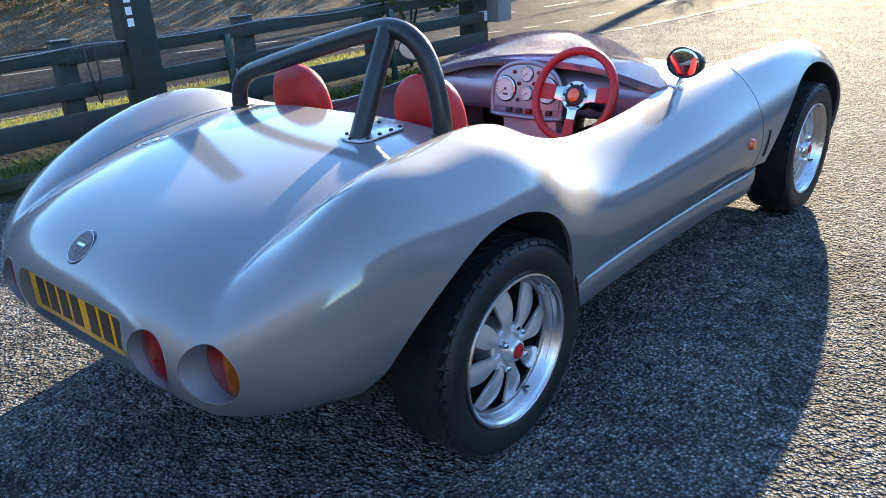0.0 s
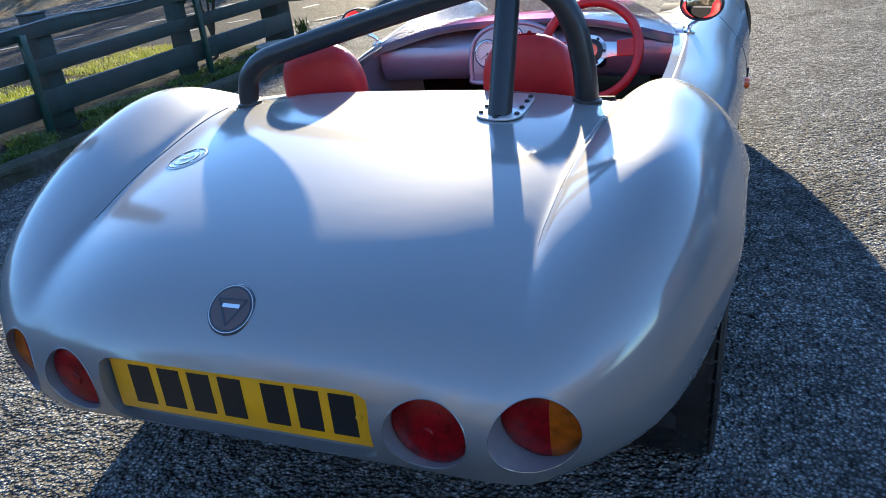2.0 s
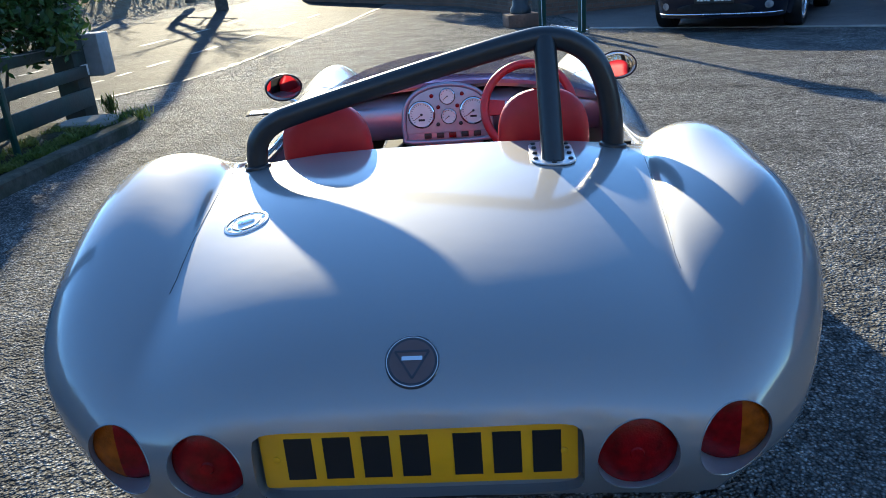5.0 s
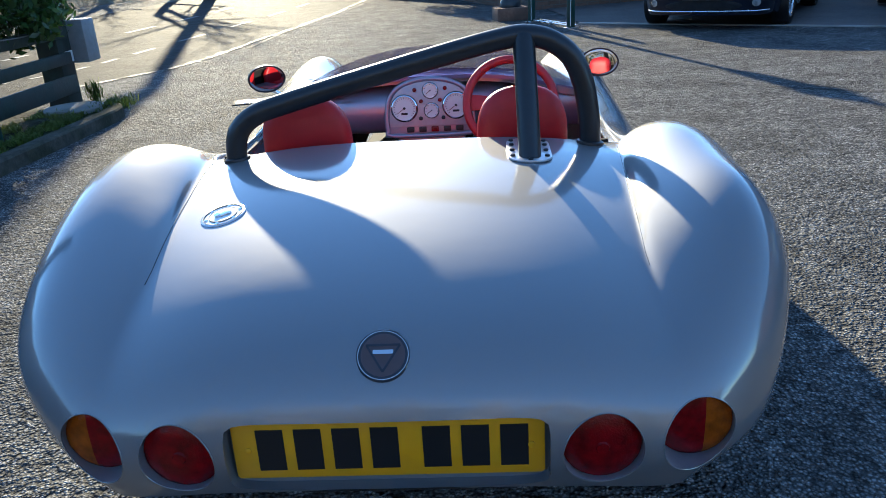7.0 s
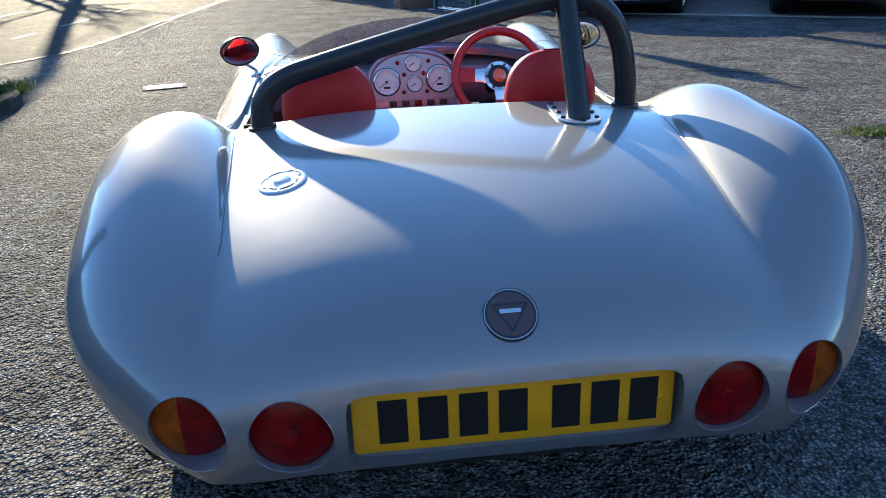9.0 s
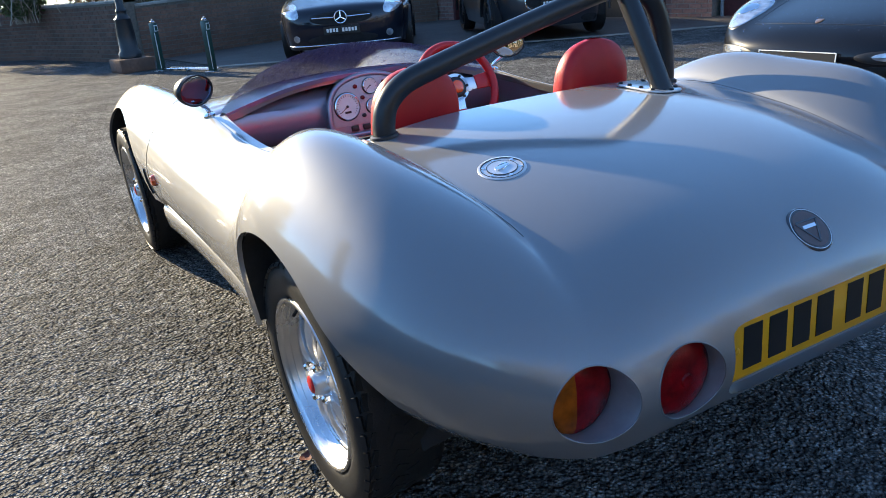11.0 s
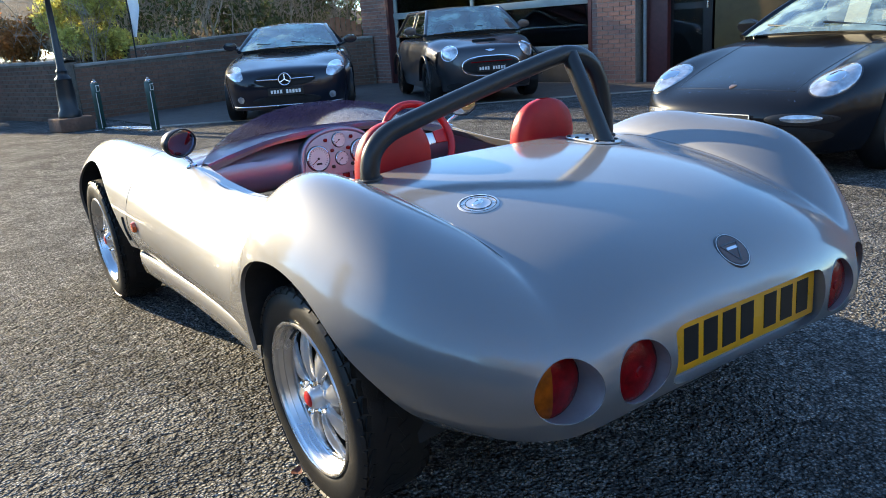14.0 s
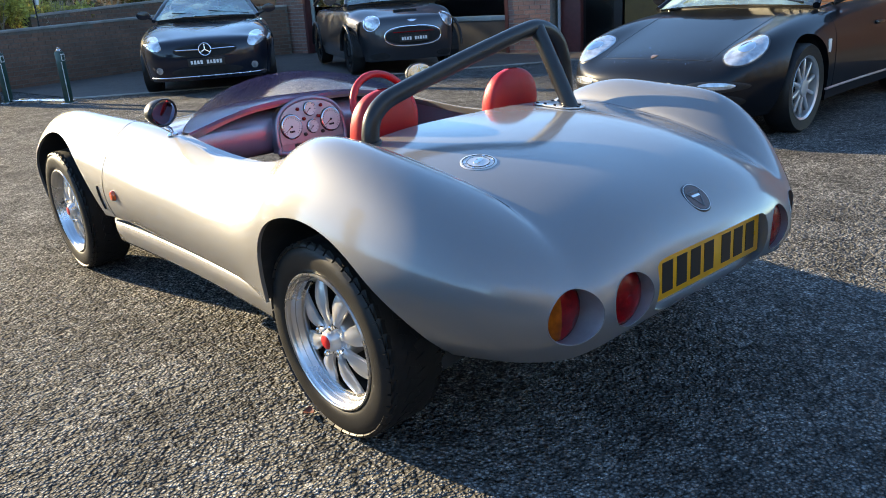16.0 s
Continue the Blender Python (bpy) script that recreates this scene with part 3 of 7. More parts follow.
for a, c in zip(tri, tri[1:] + tri[:1]):
    d = Vector((c[0] - a[0], c[1] - a[1], 0))
    mid = AT @ Matrix.Translation(((a[0] + c[0]) / 2, (a[1] + c[1]) / 2, 0.0053)) @ Matrix.Rotation(math.atan2(d.y, d.x), 4, "Z")
    part("badge_bar", box((d.length, 0.0035, 0.001), m=mid), BADGE_DARK, badge)
part("badge_bar", box((0.034, 0.007, 0.001), (0.0, 0.005, 0.0053), m=AT), CHROME, badge)

# The filler cap on the deck.
cp, cn = SKIN.drop((-0.375, -0.255))
AT = facing(cp, cn, (0, 1, 0)) @ Matrix.Rotation(0.4, 4, "Z")
cap = part("filler_cap", lathe([(0.049, -0.006), (0.049, 0.0006), (0.048, 0.0015), (0.043, 0.0018), (0.042, 0.0008), (0.031, 0.0008), (0.030, 0.002), (0, 0.0022)], 48, m=AT), ALLOY_PAINT, CAR, "polished alloy fuel filler cap")
for k in range(6):
    a = math.pi * k / 3
    part("cap_screw", lathe([(0.004, 0.0005), (0.004, 0.0022), (0.002, 0.0026), (0, 0.0016)], 10, m=AT @ Matrix.Translation((0.037 * math.cos(a), 0.037 * math.sin(a), 0))), CHROME, cap)
part("cap_groove", lathe([(0.0436, 0.0012), (0.0436, 0.0022), (0.0418, 0.0022), (0.0418, 0.0005)], 48, m=AT), INK, cap)
part("cap_groove", lathe([(0.0312, 0.0010), (0.0312, 0.0024), (0.0298, 0.0024), (0.0298, 0.0010)], 48, m=AT), INK, cap)
part("key_flap", slab(rounded(0.030, 0.017, 0.008), 0.003, m=AT @ Matrix.Translation((0.004, 0, 0.0018)), bevel=0.001), CHROME, cap)
part("lock_barrel", lathe([(0.006, 0.0015), (0.006, 0.006), (0, 0.006)], 16, m=AT @ Matrix.Translation((-0.012, 0.002, 0))), CHROME, cap)

# The roll-over bar: one bent hoop and a rear stay.
hoop = [(-0.447, 0.115, 0.755), (-0.445, 0.115, 0.80), (-0.430, 0.115, 0.845), (-0.385, 0.116, 0.882), (-0.31, 0.117, 0.906), (-0.1, 0.12, 0.959), (0.12, 0.12, 1.011), (0.225, 0.12, 1.033),
        (0.285, 0.12, 1.040), (0.345, 0.12, 1.027), (0.395, 0.12, 0.99), (0.425, 0.121, 0.93), (0.44, 0.122, 0.86), (0.446, 0.123, 0.80), (0.447, 0.124, 0.755)]
bar = part("roll_bar", tube(spline(hoop, 8), 0.0265, 20), BLACK_TUBE, CAR, "black tubular roll-over hoop")
part("rear_stay", tube(spline([(0.285, 0.115, 1.037), (0.286, 0.06, 0.94), (0.287, 0.0, 0.83), (0.287, -0.03, 0.775)], 6), 0.0265, 20), BLACK_TUBE, bar)
fp, fn = SKIN.drop((0.287, -0.012))
AT = facing(fp + fn * 0.0005, fn, (0, 1, 0))
foot = part("foot_plate", slab([(x, y + 0.035) for x, y in rounded(0.104, 0.180, 0.042)], 0.005, m=AT, bevel=0.0015), ALLOY_PAINT, bar, "silver foot plate bolted to the deck")
for x in (-0.040, 0.040):
    for y in (-0.02, 0.022, 0.064, 0.098):
        part("bolt", lathe([(0.006, 0.006), (0.006, 0.010), (0.004, 0.012), (0, 0.012)], 10, m=AT @ Matrix.Translation((x, y, -0.002))), BLACK_TRIM, bar)
for y in (-0.046,):
    part("bolt", lathe([(0.006, 0.006), (0.006, 0.010), (0.004, 0.012), (0, 0.012)], 10, m=AT @ Matrix.Translation((0, y, -0.002))), BLACK_TRIM, bar)
for hx, hy in ((-0.447, 0.115), (0.447, 0.124)):
    gp, gn = SKIN.drop((hx, hy))
    part("grommet", lathe([(0.0268, 0.0), (0.034, 0.0), (0.033, 0.006), (0.0268, 0.009)], 24, m=facing(gp, gn, (0, 1, 0))), BLACK_TRIM, bar)


# Road wheels: ribbed tyre, deep rim, eight spokes, nuts and a red cap.
def make_wheel():
    w = thing("wheel", "", "")
    R, W = 0.286, 0.185
    prof = [(0.195, -W * 0.40), (0.21, -W * 0.49), (0.238, -W * 0.52), (0.262, -W * 0.50), (0.279, -W * 0.42), (R, -W * 0.30), (R, W * 0.30), (0.279, W * 0.42), (0.262, W * 0.5),
            (0.238, W * 0.52), (0.21, W * 0.49), (0.195, W * 0.40)]
    fine = [(q.x, q.y) for q in spline([(a, b, 0) for a, b in prof], 4)]
    tyre = part("tyre", lathe(fine, 72), RUBBER, w)
    blocks = bmesh.new()
    for k in range(44):
        for zc, wd, sk, st in ((-0.060, 0.036, 0.25, 0.0), (-0.018, 0.030, 0.45, 0.5), (0.018, 0.030, -0.45, 0.0), (0.060, 0.036, -0.25, 0.5)):
            m = Matrix.Rotation(2 * math.pi * (k + st) / 44, 4, "Z") @ Matrix.Translation((R - 0.0040 - (0.0038 if abs(zc) > 0.03 else 0), 0, zc)) @ Matrix.Rotation(sk, 4, "X") @ Matrix.Rotation(math.copysign(0.14, zc) if abs(zc) > 0.03 else 0, 4, "Y")
            box((0.012, 0.0345, wd), m=m, bm=blocks)
        for side in (1, -1):
            box((0.010, 0.034, 0.020), m=Matrix.Rotation(2 * math.pi * (k + (0.5 if side > 0 else 0.0)) / 44, 4, "Z") @ Matrix.Translation((R - 0.0140, 0, side * 0.0815)) @ Matrix.Rotation(side * 0.72, 4, "Y"), bm=blocks)
    tagged(part("tread", blocks, RUBBER, w), kind="stuff")
    part("rim", lathe([(0.199, 0.080), (0.203, 0.087), (0.201, 0.0915), (0.1965, 0.0925), (0.193, 0.090), (0.1915, 0.084), (0.188, 0.081), (0.1865, 0.079), (0.1855, 0.068), (0.1845, 0.0665), (0.1825, 0.066), (0.1815, 0.064), (0.1795, 0.052), (0.1775, 0.049), (0.1690, 0.047), (0.1670, 0.043), (0.1675, 0.034), (0.178, 0.030), (0.180, -0.07), (0.196, -0.08)], 72), ALLOY, w, "polished deep-dish alloy rim")
    part("hub", lathe([(0.0215, 0.088), (0.0255, 0.086), (0.0280, 0.081), (0.0335, 0.064), (0.036, 0.060), (0.060, 0.058), (0.064, 0.054), (0.066, 0.040), (0.060, -0.05)], 48), ALLOY_PAINT, w)
    part("hub_cap", lathe([(0.0205, 0.080), (0.0205, 0.0885), (0.018, 0.0905), (0, 0.091)], 32), RED_VINYL, w, "red centre cap")
    part("brake_disc", lathe([(0.13, -0.03), (0.13, -0.04), (0.05, -0.04), (0.05, -0.03)], 40, closed=True), DARK, w)
    part("inner_barrel", lathe([(0.1765, 0.029), (0.1720, -0.062), (0.06, -0.065)], 48), DARK, w)
    for k in range(8):
        rows = []
        for r, half, z, th in ((0.040, 0.013, 0.060, 0.013), (0.056, 0.0120, 0.064, 0.013), (0.070, 0.0145, 0.066, 0.012), (0.086, 0.0205, 0.066, 0.011), (0.104, 0.0270, 0.064, 0.010), (0.124, 0.0300, 0.060, 0.010), (0.143, 0.0285, 0.054, 0.010), (0.158, 0.025, 0.048, 0.010), (0.172, 0.022, 0.042, 0.010)):
            # A paddle with a crowned face and thin square edges.
            rows.append([(r, half * u, z + dz) for u, dz in ((-1.0, -th), (-1.0, -0.0030), (-0.96, -0.0008), (-0.84, -0.0010), (-0.45, 0.0030), (0.0, 0.0045), (0.45, 0.0030), (0.84, -0.0010), (0.96, -0.0008), (1.0, -0.0030), (1.0, -th), (0.0, -th * 1.3), (-1.0, -th))])
        part("spoke", grid_mesh(rows), ALLOY_PAINT, w, m=Matrix.Rotation(2 * math.pi * k / 8, 4, "Z"))
    for k in range(4):
        a = 2 * math.pi * (k + 0.5) / 4
        part("wheel_nut", lathe([(0.0125, 0.057), (0.0125, 0.062), (0.010, 0.063), (0.010, 0.077), (0.008, 0.081), (0.005, 0.084), (0, 0.0845)], 6, m=Matrix.Translation((0.0495 * math.cos(a), 0.0495 * math.sin(a), 0))), CHROME, w)
    a = 0.3
    part("valve", tube([(0.176 * math.cos(a), 0.176 * math.sin(a), 0.05), (0.160 * math.cos(a), 0.160 * math.sin(a), 0.07)], 0.004, 8), BLACK_TRIM, w)
    return w


WHEEL = make_wheel()
HUBS = [(0.672, 0.004, 8), (0.662, 2.195, 40), (-0.662, -0.008, 20), (-0.662, 2.195, 70)]
for n, (x, y, spin) in enumerate(HUBS):
    place = Matrix.Translation((x, y, 0.288)) @ Matrix.Rotation(radians(92 if x > 0 else -92), 4, "Y") @ Matrix.Rotation(radians(spin), 4, "Z")
    if n < 3:
        w = copy_thing(WHEEL, place)
    else:
        w = WHEEL
        w.matrix_basis = place
    w.parent = CAR
    # Dark liner round the wheel.
    sx = 1 if x > 0 else -1
    table, ya = (REAR_ARCH, -0.02) if y < 1 else (FRONT_ARCH, 2.17)
    rings = []
    for deg in range(6, 183, 3):
        q = np.interp(deg, [t_[0] for t_ in table], [t_[1] for t_ in table], period=360) + 0.004
        yy, zz = ya + q * math.cos(radians(deg)), 0.33 + q * math.sin(radians(deg))
        edge_, _ = SKIN.hit((sx * 2, yy, zz), (-sx, 0, 0))
        ex = min(abs(edge_.x) - 0.010, 0.80) if edge_ is not None and abs(edge_.x) > 0.6 else 0.70
        rings.append([(sx * ex, yy, zz), (sx * 0.60, ya + (yy - ya) * 0.97, max(0.2, zz)), (sx * 0.40, ya + (yy - ya) * 0.95, max(0.2, zz))])
    liner = grid_mesh(rings)
    liner.faces.new([liner.verts.new(q[2]) for q in rings])
    part("wheel_well", liner, DARK, CAR)

# Underside and sills.
part("floor_pan", box((1.1, 1.6, 0.02), (0, 0.98, 0.19), 0.005), DARK, CAR)
part("rear_undertray", slab([(-0.40, -0.55), (0.40, -0.55), (0.40, 0.3), (-0.40, 0.3)], 0.015, m=Matrix.Translation((0, 0, 0.30))), DARK, CAR)
part("exhaust_box", box((0.5, 0.2, 0.13), (0, -0.40, 0.27), 0.03), DARK, CAR)
part("nose_undertray", slab([(-0.5, 1.6), (0.5, 1.6), (0.45, 2.7), (-0.45, 2.7)], 0.015, m=Matrix.Translation((0, 0, 0.22))), DARK, CAR)
for s in (1, -1):
    rows = []
    for k in range(25):
        t = k / 24
        y = 0.222 + t * 1.41
        b_ = 0.02 * math.sin(math.pi * t)
        rows.append([(s * (0.69), y, 0.352), (s * (0.736 - b_), y, 0.345), (s * (0.743 - b_), y, 0.337), (s * (0.742 - b_), y, 0.305), (s * (0.732 - b_), y, 0.262), (s * (0.722 - b_), y, 0.248), (s * 0.64, y, 0.242)])
    for k, row in ((0, rows[0]), (1, rows[1]), (24, rows[24])):
        inset = 0.0 if k < 2 else 0.02
        row[:] = [(x - s * inset * (abs(x) > 0.70), y, z + inset * 0.6 * (z < 0.30)) for x, y, z in row]
    b = grid_mesh(rows)
    for row in (rows[0], rows[-1]):
        b.faces.new([b.verts.new(q) for q in row])
    part("sill", b, SILVER, CAR, angle=60)


# Panel gaps, laid as thin dark lines on the skin.
def gap(points, radius=0.0013):
    out = []
    for s in points:
        p, n = SKIN.hit(*s)
        if p is not None:
            out.append(p)
    return tube(out, radius, 6)


for s in (1, -1):
    line = [((s * 2, 1.535 + 0.02 * max(0, t - 0.5), 0.375 + t * 0.30), (-s, 0, 0)) for t in np.linspace(0, 1, 20)]
    part("panel_gap", gap(line), BLACK_TRIM, CAR)
    top = [((s * (0.70 - 0.42 * t), 1.545 + 0.13 * t ** 1.5, 3), (0, 0, -1)) for t in np.linspace(0, 1, 24)]
    part("panel_gap", gap(top), BLACK_TRIM, CAR)
    part("vent_slot", gap([((s * 2, 1.60 - 0.01 * t, 0.50 - 0.10 * t), (-s, 0, 0)) for t in np.linspace(0, 1, 8)], 0.006), DARK, CAR)
    ip, inn = SKIN.hit((s * 2, 1.425, 0.485), (-s, 0, 0))
    inn = inn if inn.x * s > 0 else -inn
    part("side_repeater", lathe([(0.021, -0.002), (0.021, 0.006), (0.016, 0.013), (0, 0.015)], 28, m=facing(ip, inn)), ORANGE_LENS, CAR, "round orange side repeater")
part("panel_gap", gap([((x, 1.675 + 0.02 * (1 - (x / 0.28) ** 2), 3), (0, 0, -1)) for x in np.linspace(-0.28, 0.28, 24)]), BLACK_TRIM, CAR)

# Dark tubes paint the shade in the creases between deck and rear wings.
for s in (1, -1):
    line, fade = [], []
    for t in np.linspace(0, 1, 30):
        y = 0.10 - 0.56 * t
        q, _ = SKIN.drop((s * np.interp(y, (-0.46, -0.42, -0.15, 0.16), (0.476, 0.475, 0.489, 0.514)), y))
        line.append(q)
        fade.append(float((0.0021 if s < 0 else 0.0011) * (1 - 0.6 * t)))
    part("deck_seam", tube(line, fade, 6), BADGE_DARK, CAR)

# Door mirrors on stalks.
for s in (1, -1):
    base, bn = SKIN.drop((s * 0.585, 1.20))
    head = Vector((s * 0.625, 1.15, 0.812))
    look_at = Vector((-0.26, -0.96, 0.08) if s > 0 else (0.46, -0.87, -0.10)).normalized()
    AT = facing(head, look_at) @ Matrix.Diagonal((1.46, 1.04, 1.1, 1))
    mir = part("door_mirror", lathe([(0.047, 0.004), (0.049, 0.0), (0.048, -0.012), (0.040, -0.035), (0.022, -0.052), (0, -0.057)], 40, m=AT), BLACK_TRIM, CAR, "black oval door mirror")
    part("mirror_glass", lathe([(0.0455, 0.002), (0.044, 0.0024), (0.035, 0.0030), (0.025, 0.0035), (0.012, 0.0039), (0, 0.004)], 40, m=AT), MIRROR, mir, "mirror glass")
    part("mirror_bezel", tube([AT @ Vector((0.047 * math.cos(a), 0.047 * math.sin(a), 0.003)) for a in [2 * math.pi * k / 40 for k in range(40)]], 0.003, 8, closed=True), BLACK_TRIM, mir)
    part("mirror_stalk", tube(spline([base - Vector((0, 0, 0.004)), base + Vector((s * 0.002, 0, 0.02)), head - Vector((0, -0.02, 0.04)), head + Vector((0, 0.02, -0.02))], 5), 0.0075, 10), CHROME, mir)
    part("mirror_foot", lathe([(0.020, -0.003), (0.020, 0.004), (0.012, 0.009), (0, 0.010)], 24, m=facing(base, bn, (0, 1, 0))), CHROME, mir)

# The smoked plum wind deflector round the scuttle.
TINT = bpy.data.materials.new("smoked_plum_acrylic")
TINT.use_nodes = True
tn = TINT.node_tree.nodes
tn.remove(tn["Principled BSDF"])
clear, gloss, fres, both = tn.new("ShaderNodeBsdfTransparent"), tn.new("ShaderNodeBsdfGlossy"), tn.new("ShaderNodeFresnel"), tn.new("ShaderNodeMixShader")
clear.inputs[0].default_value = (0.27, 0.155, 0.24, 1)
gloss.inputs[0].default_value, gloss.inputs[1].default_value = (1, 1, 1, 1), 0.04
fres.inputs[0].default_value = 1.28
for a, c in ((fres.outputs[0], both.inputs[0]), (clear.outputs[0], both.inputs[1]), (gloss.outputs[0], both.inputs[2]), (both.outputs[0], tn["Material Output"].inputs[0])):
    TINT.node_tree.links.new(a, c)
rows = []
for k in range(61):
    x = -1 + k / 30
    e = max(0.0, 1 - x * x)
    low = Vector((0.56 * x, 1.185 + 0.33 * e ** 0.75, 0))
    p, n = SKIN.drop(low)
    low.z = (p.z if p is not None else 0.75) - 0.004
    top = Vector((0.555 * x, 1.18 + 0.165 * e, 0.712 + 0.170 * e ** 0.72))
    top.z = max(top.z, low.z + 0.003)
    rows.append([low.lerp(top, t) + Vector((0, 0, 0.012 * math.sin(math.pi * t) * e)) for t in np.linspace(0, 1, 9)])
deflector = grid_mesh(rows)
bmesh.ops.solidify(deflector, geom=deflector.faces[:], thickness=0.003)
part("wind_deflector", deflector, TINT, CAR, "low wraparound smoked plum wind deflector")

# Cockpit: tub, dashboard, instruments, wheel, seats.
tub = bmesh.new()
prof = [(0.575, 0.71), (0.585, 0.60), (0.575, 0.45), (0.55, 0.30), (0.50, 0.215)]
ys = (0.20, 0.45, 0.85, 1.20, 1.50)
edge = [(0.505, 0.745), (0.565, 0.665), (0.575, 0.66), (0.560, 0.69), (0.52, 0.69)]
for s in (1, -1):
    grid_mesh([[(s * (x - 0.075 + 0.075 * (e[0] / 0.575)) * e[0] / 0.575 if i == 0 else s * x * min(1, e[0] / 0.56), y, e[1] if i == 0 else z) for i, (x, z) in enumerate(prof)] for y, e in zip(ys, edge)], tub)
grid_mesh([[(x, y, 0.215) for x in (-0.5, 0, 0.5)] for y in ys], tub)
part("cockpit_tub", tub, DASH_PAINT, CAR)
part("bulkhead", slab([(-0.52, 0.2), (0.52, 0.2), (0.50, 0.765), (-0.50, 0.765)], 0.012, m=Matrix.Translation((0, 0.185, 0)) @ Matrix.Rotation(radians(90), 4, "X")), DARK, CAR)
part("carpet", box((0.98, 1.2, 0.012), (0, 0.86, 0.224), 0.004), DARK, CAR)
roll = [(1.52, 0.728), (1.42, 0.742), (1.32, 0.752), (1.25, 0.752), (1.205, 0.735), (1.178, 0.70), (1.168, 0.655), (1.178, 0.61), (1.205, 0.575), (1.26, 0.56)]
roll = [(q.x, q.y) for q in spline([(a, b, 0) for a, b in roll], 5)]
rows = []
for k in range(41):
    x = -0.56 + 1.12 * k / 40
    d = (abs(x) / 0.56) ** 3
    rows.append([(x, y - 0.01 * d, z - 0.030 * d * (z > 0.7)) for y, z in roll])
dash = part("dashboard", grid_mesh(rows), DASH_PAINT, CAR, "silver moulded dashboard roll")
rows = []
for k in range(61):
    x = -0.975 + 1.95 * k / 60
    e = 1 - x * x
    ya, yb = 1.146, 1.178 + 0.33 * e ** 0.75
    row = []
    for t in (0, 0.001, 0.15, 0.3, 0.5, 0.7, 0.85, 1):
        q, _ = SKIN.drop((0.555 * x, max(1.215, ya + (yb - ya) * t)))
        row.append((0.555 * x, ya + (yb - ya) * t, q.z + 0.005 - (0.014 if t == 0 else 0.0)))
    rows.append(row)
part("dash_top", grid_mesh(rows), material("dash_top_paint", (0.09, 0.11, 0.20), 0.30, 0.2, vary=0.06, scale=40, coat=0.8), CAR, "dark dashboard top under the deflector")
AT = facing((-0.012, 1.136, 0.690), (0, -1, 0.12))
arch = [(-0.140, -0.128), (0.140, -0.128), (0.163, -0.105), (0.166, -0.05), (0.155, 0.018), (0.122, 0.062), (0.065, 0.088), (0, 0.096), (-0.065, 0.088), (-0.122, 0.062), (-0.155, 0.018), (-0.166, -0.05), (-0.163, -0.105)]
arch = [(q.x, q.y * 0.93 + 0.004) for q in spline([(a, b, 0) for a, b in arch], 5, True)]
pod = part("instrument_pod", slab(arch, 0.06, m=AT @ Matrix.Translation((0, 0, -0.058)), bevel=0.004), DASH_PAINT, CAR, "moulded instrument pod with a rounded lip")
part("panel_rim", tube([AT @ Vector((x * 1.0, y * 1.0, 0.002)) for x, y in arch], 0.0095, 10, closed=True), DASH_PAINT, pod)
face_ = [(x * 0.93, max(y * 0.92, -0.081)) for x, y in arch if y > -0.10]
part("instrument_panel", slab(face_, 0.004, m=AT @ Matrix.Translation((0, 0, 0.003)), bevel=0.001), PANEL_CREAM, pod, "cream instrument panel")
for x, y, r in ((-0.097, -0.012, 0.049), (0.099, -0.008, 0.049), (0.004, 0.050, 0.029), (0.006, -0.024, 0.028)):
    G = AT @ Matrix.Translation((x, y, 0.008))
    g = part("gauge", lathe([(r, -0.004), (r, 0.006), (r * 0.93, 0.008), (r * 0.90, 0.003)], 40, m=G), CHROME, CAR, "chrome-ringed dial")
    part("gauge_seat", lathe([(r * 1.06, -0.003), (r * 1.06, 0.0015), (r, 0.002)], 40, m=G), INK, g)
    part("dial_face", lathe([(r * 0.91, 0.0), (r * 0.91, 0.003), (0, 0.003)], 36, m=G), GAUGE_FACE, g)
    for k in range(21 if r > 0.03 else 9):
        a = radians(225 - 270 * k / (20 if r > 0.03 else 8))
        part("dial_mark", box((r * 0.13, 0.0016, 0.0008), (r * 0.78, 0, 0.0036), m=G @ Matrix.Rotation(a, 4, "Z")), INK, g)
    part("needle", box((r * 0.8, 0.0022, 0.0012), (r * 0.3, 0, 0.0044), m=G @ Matrix.Rotation(radians(215), 4, "Z")), RED_LENS, g)
    part("needle_boss", lathe([(r * 0.1, 0.003), (r * 0.1, 0.006), (0, 0.006)], 16, m=G), INK, g)
    if r > 0.03:
        part("dial_window", box((r * 0.5, r * 0.16, 0.0008), (0, -r * 0.42, 0.0036), m=G), INK, g)
for x, y in ((-0.055, 0.055), (0.060, 0.057), (-0.032, 0.012), (0.040, 0.014), (-0.036, -0.052), (0.050, -0.052)):
    part("warning_lamp", lathe([(0.0075, 0.0), (0.0075, 0.008), (0.005, 0.010), (0, 0.011)], 16, m=AT @ Matrix.Translation((x, y, 0.006))), RED_LENS if y > -0.03 else BLACK_TRIM, pod)
for k in range(5):
    part("rocker_switch", box((0.028, 0.020, 0.012), (-0.078 + 0.047 * k, -0.094, 0.006), 0.003, m=AT), RED_LENS if k == 2 else BLACK_TRIM, pod)
part("centre_console", box((0.26, 0.05, 0.16), (-0.012, 1.165, 0.49), 0.012), PANEL_CREAM, CAR)
part("gear_tunnel", box((0.20, 0.9, 0.16), (0.0, 0.75, 0.29), 0.03), DASH_PAINT, CAR)
gear = part("gear_lever", tube(spline([(0, 0.92, 0.36), (0, 0.90, 0.44), (0, 0.89, 0.49)], 4), 0.007, 10), CHROME, CAR)
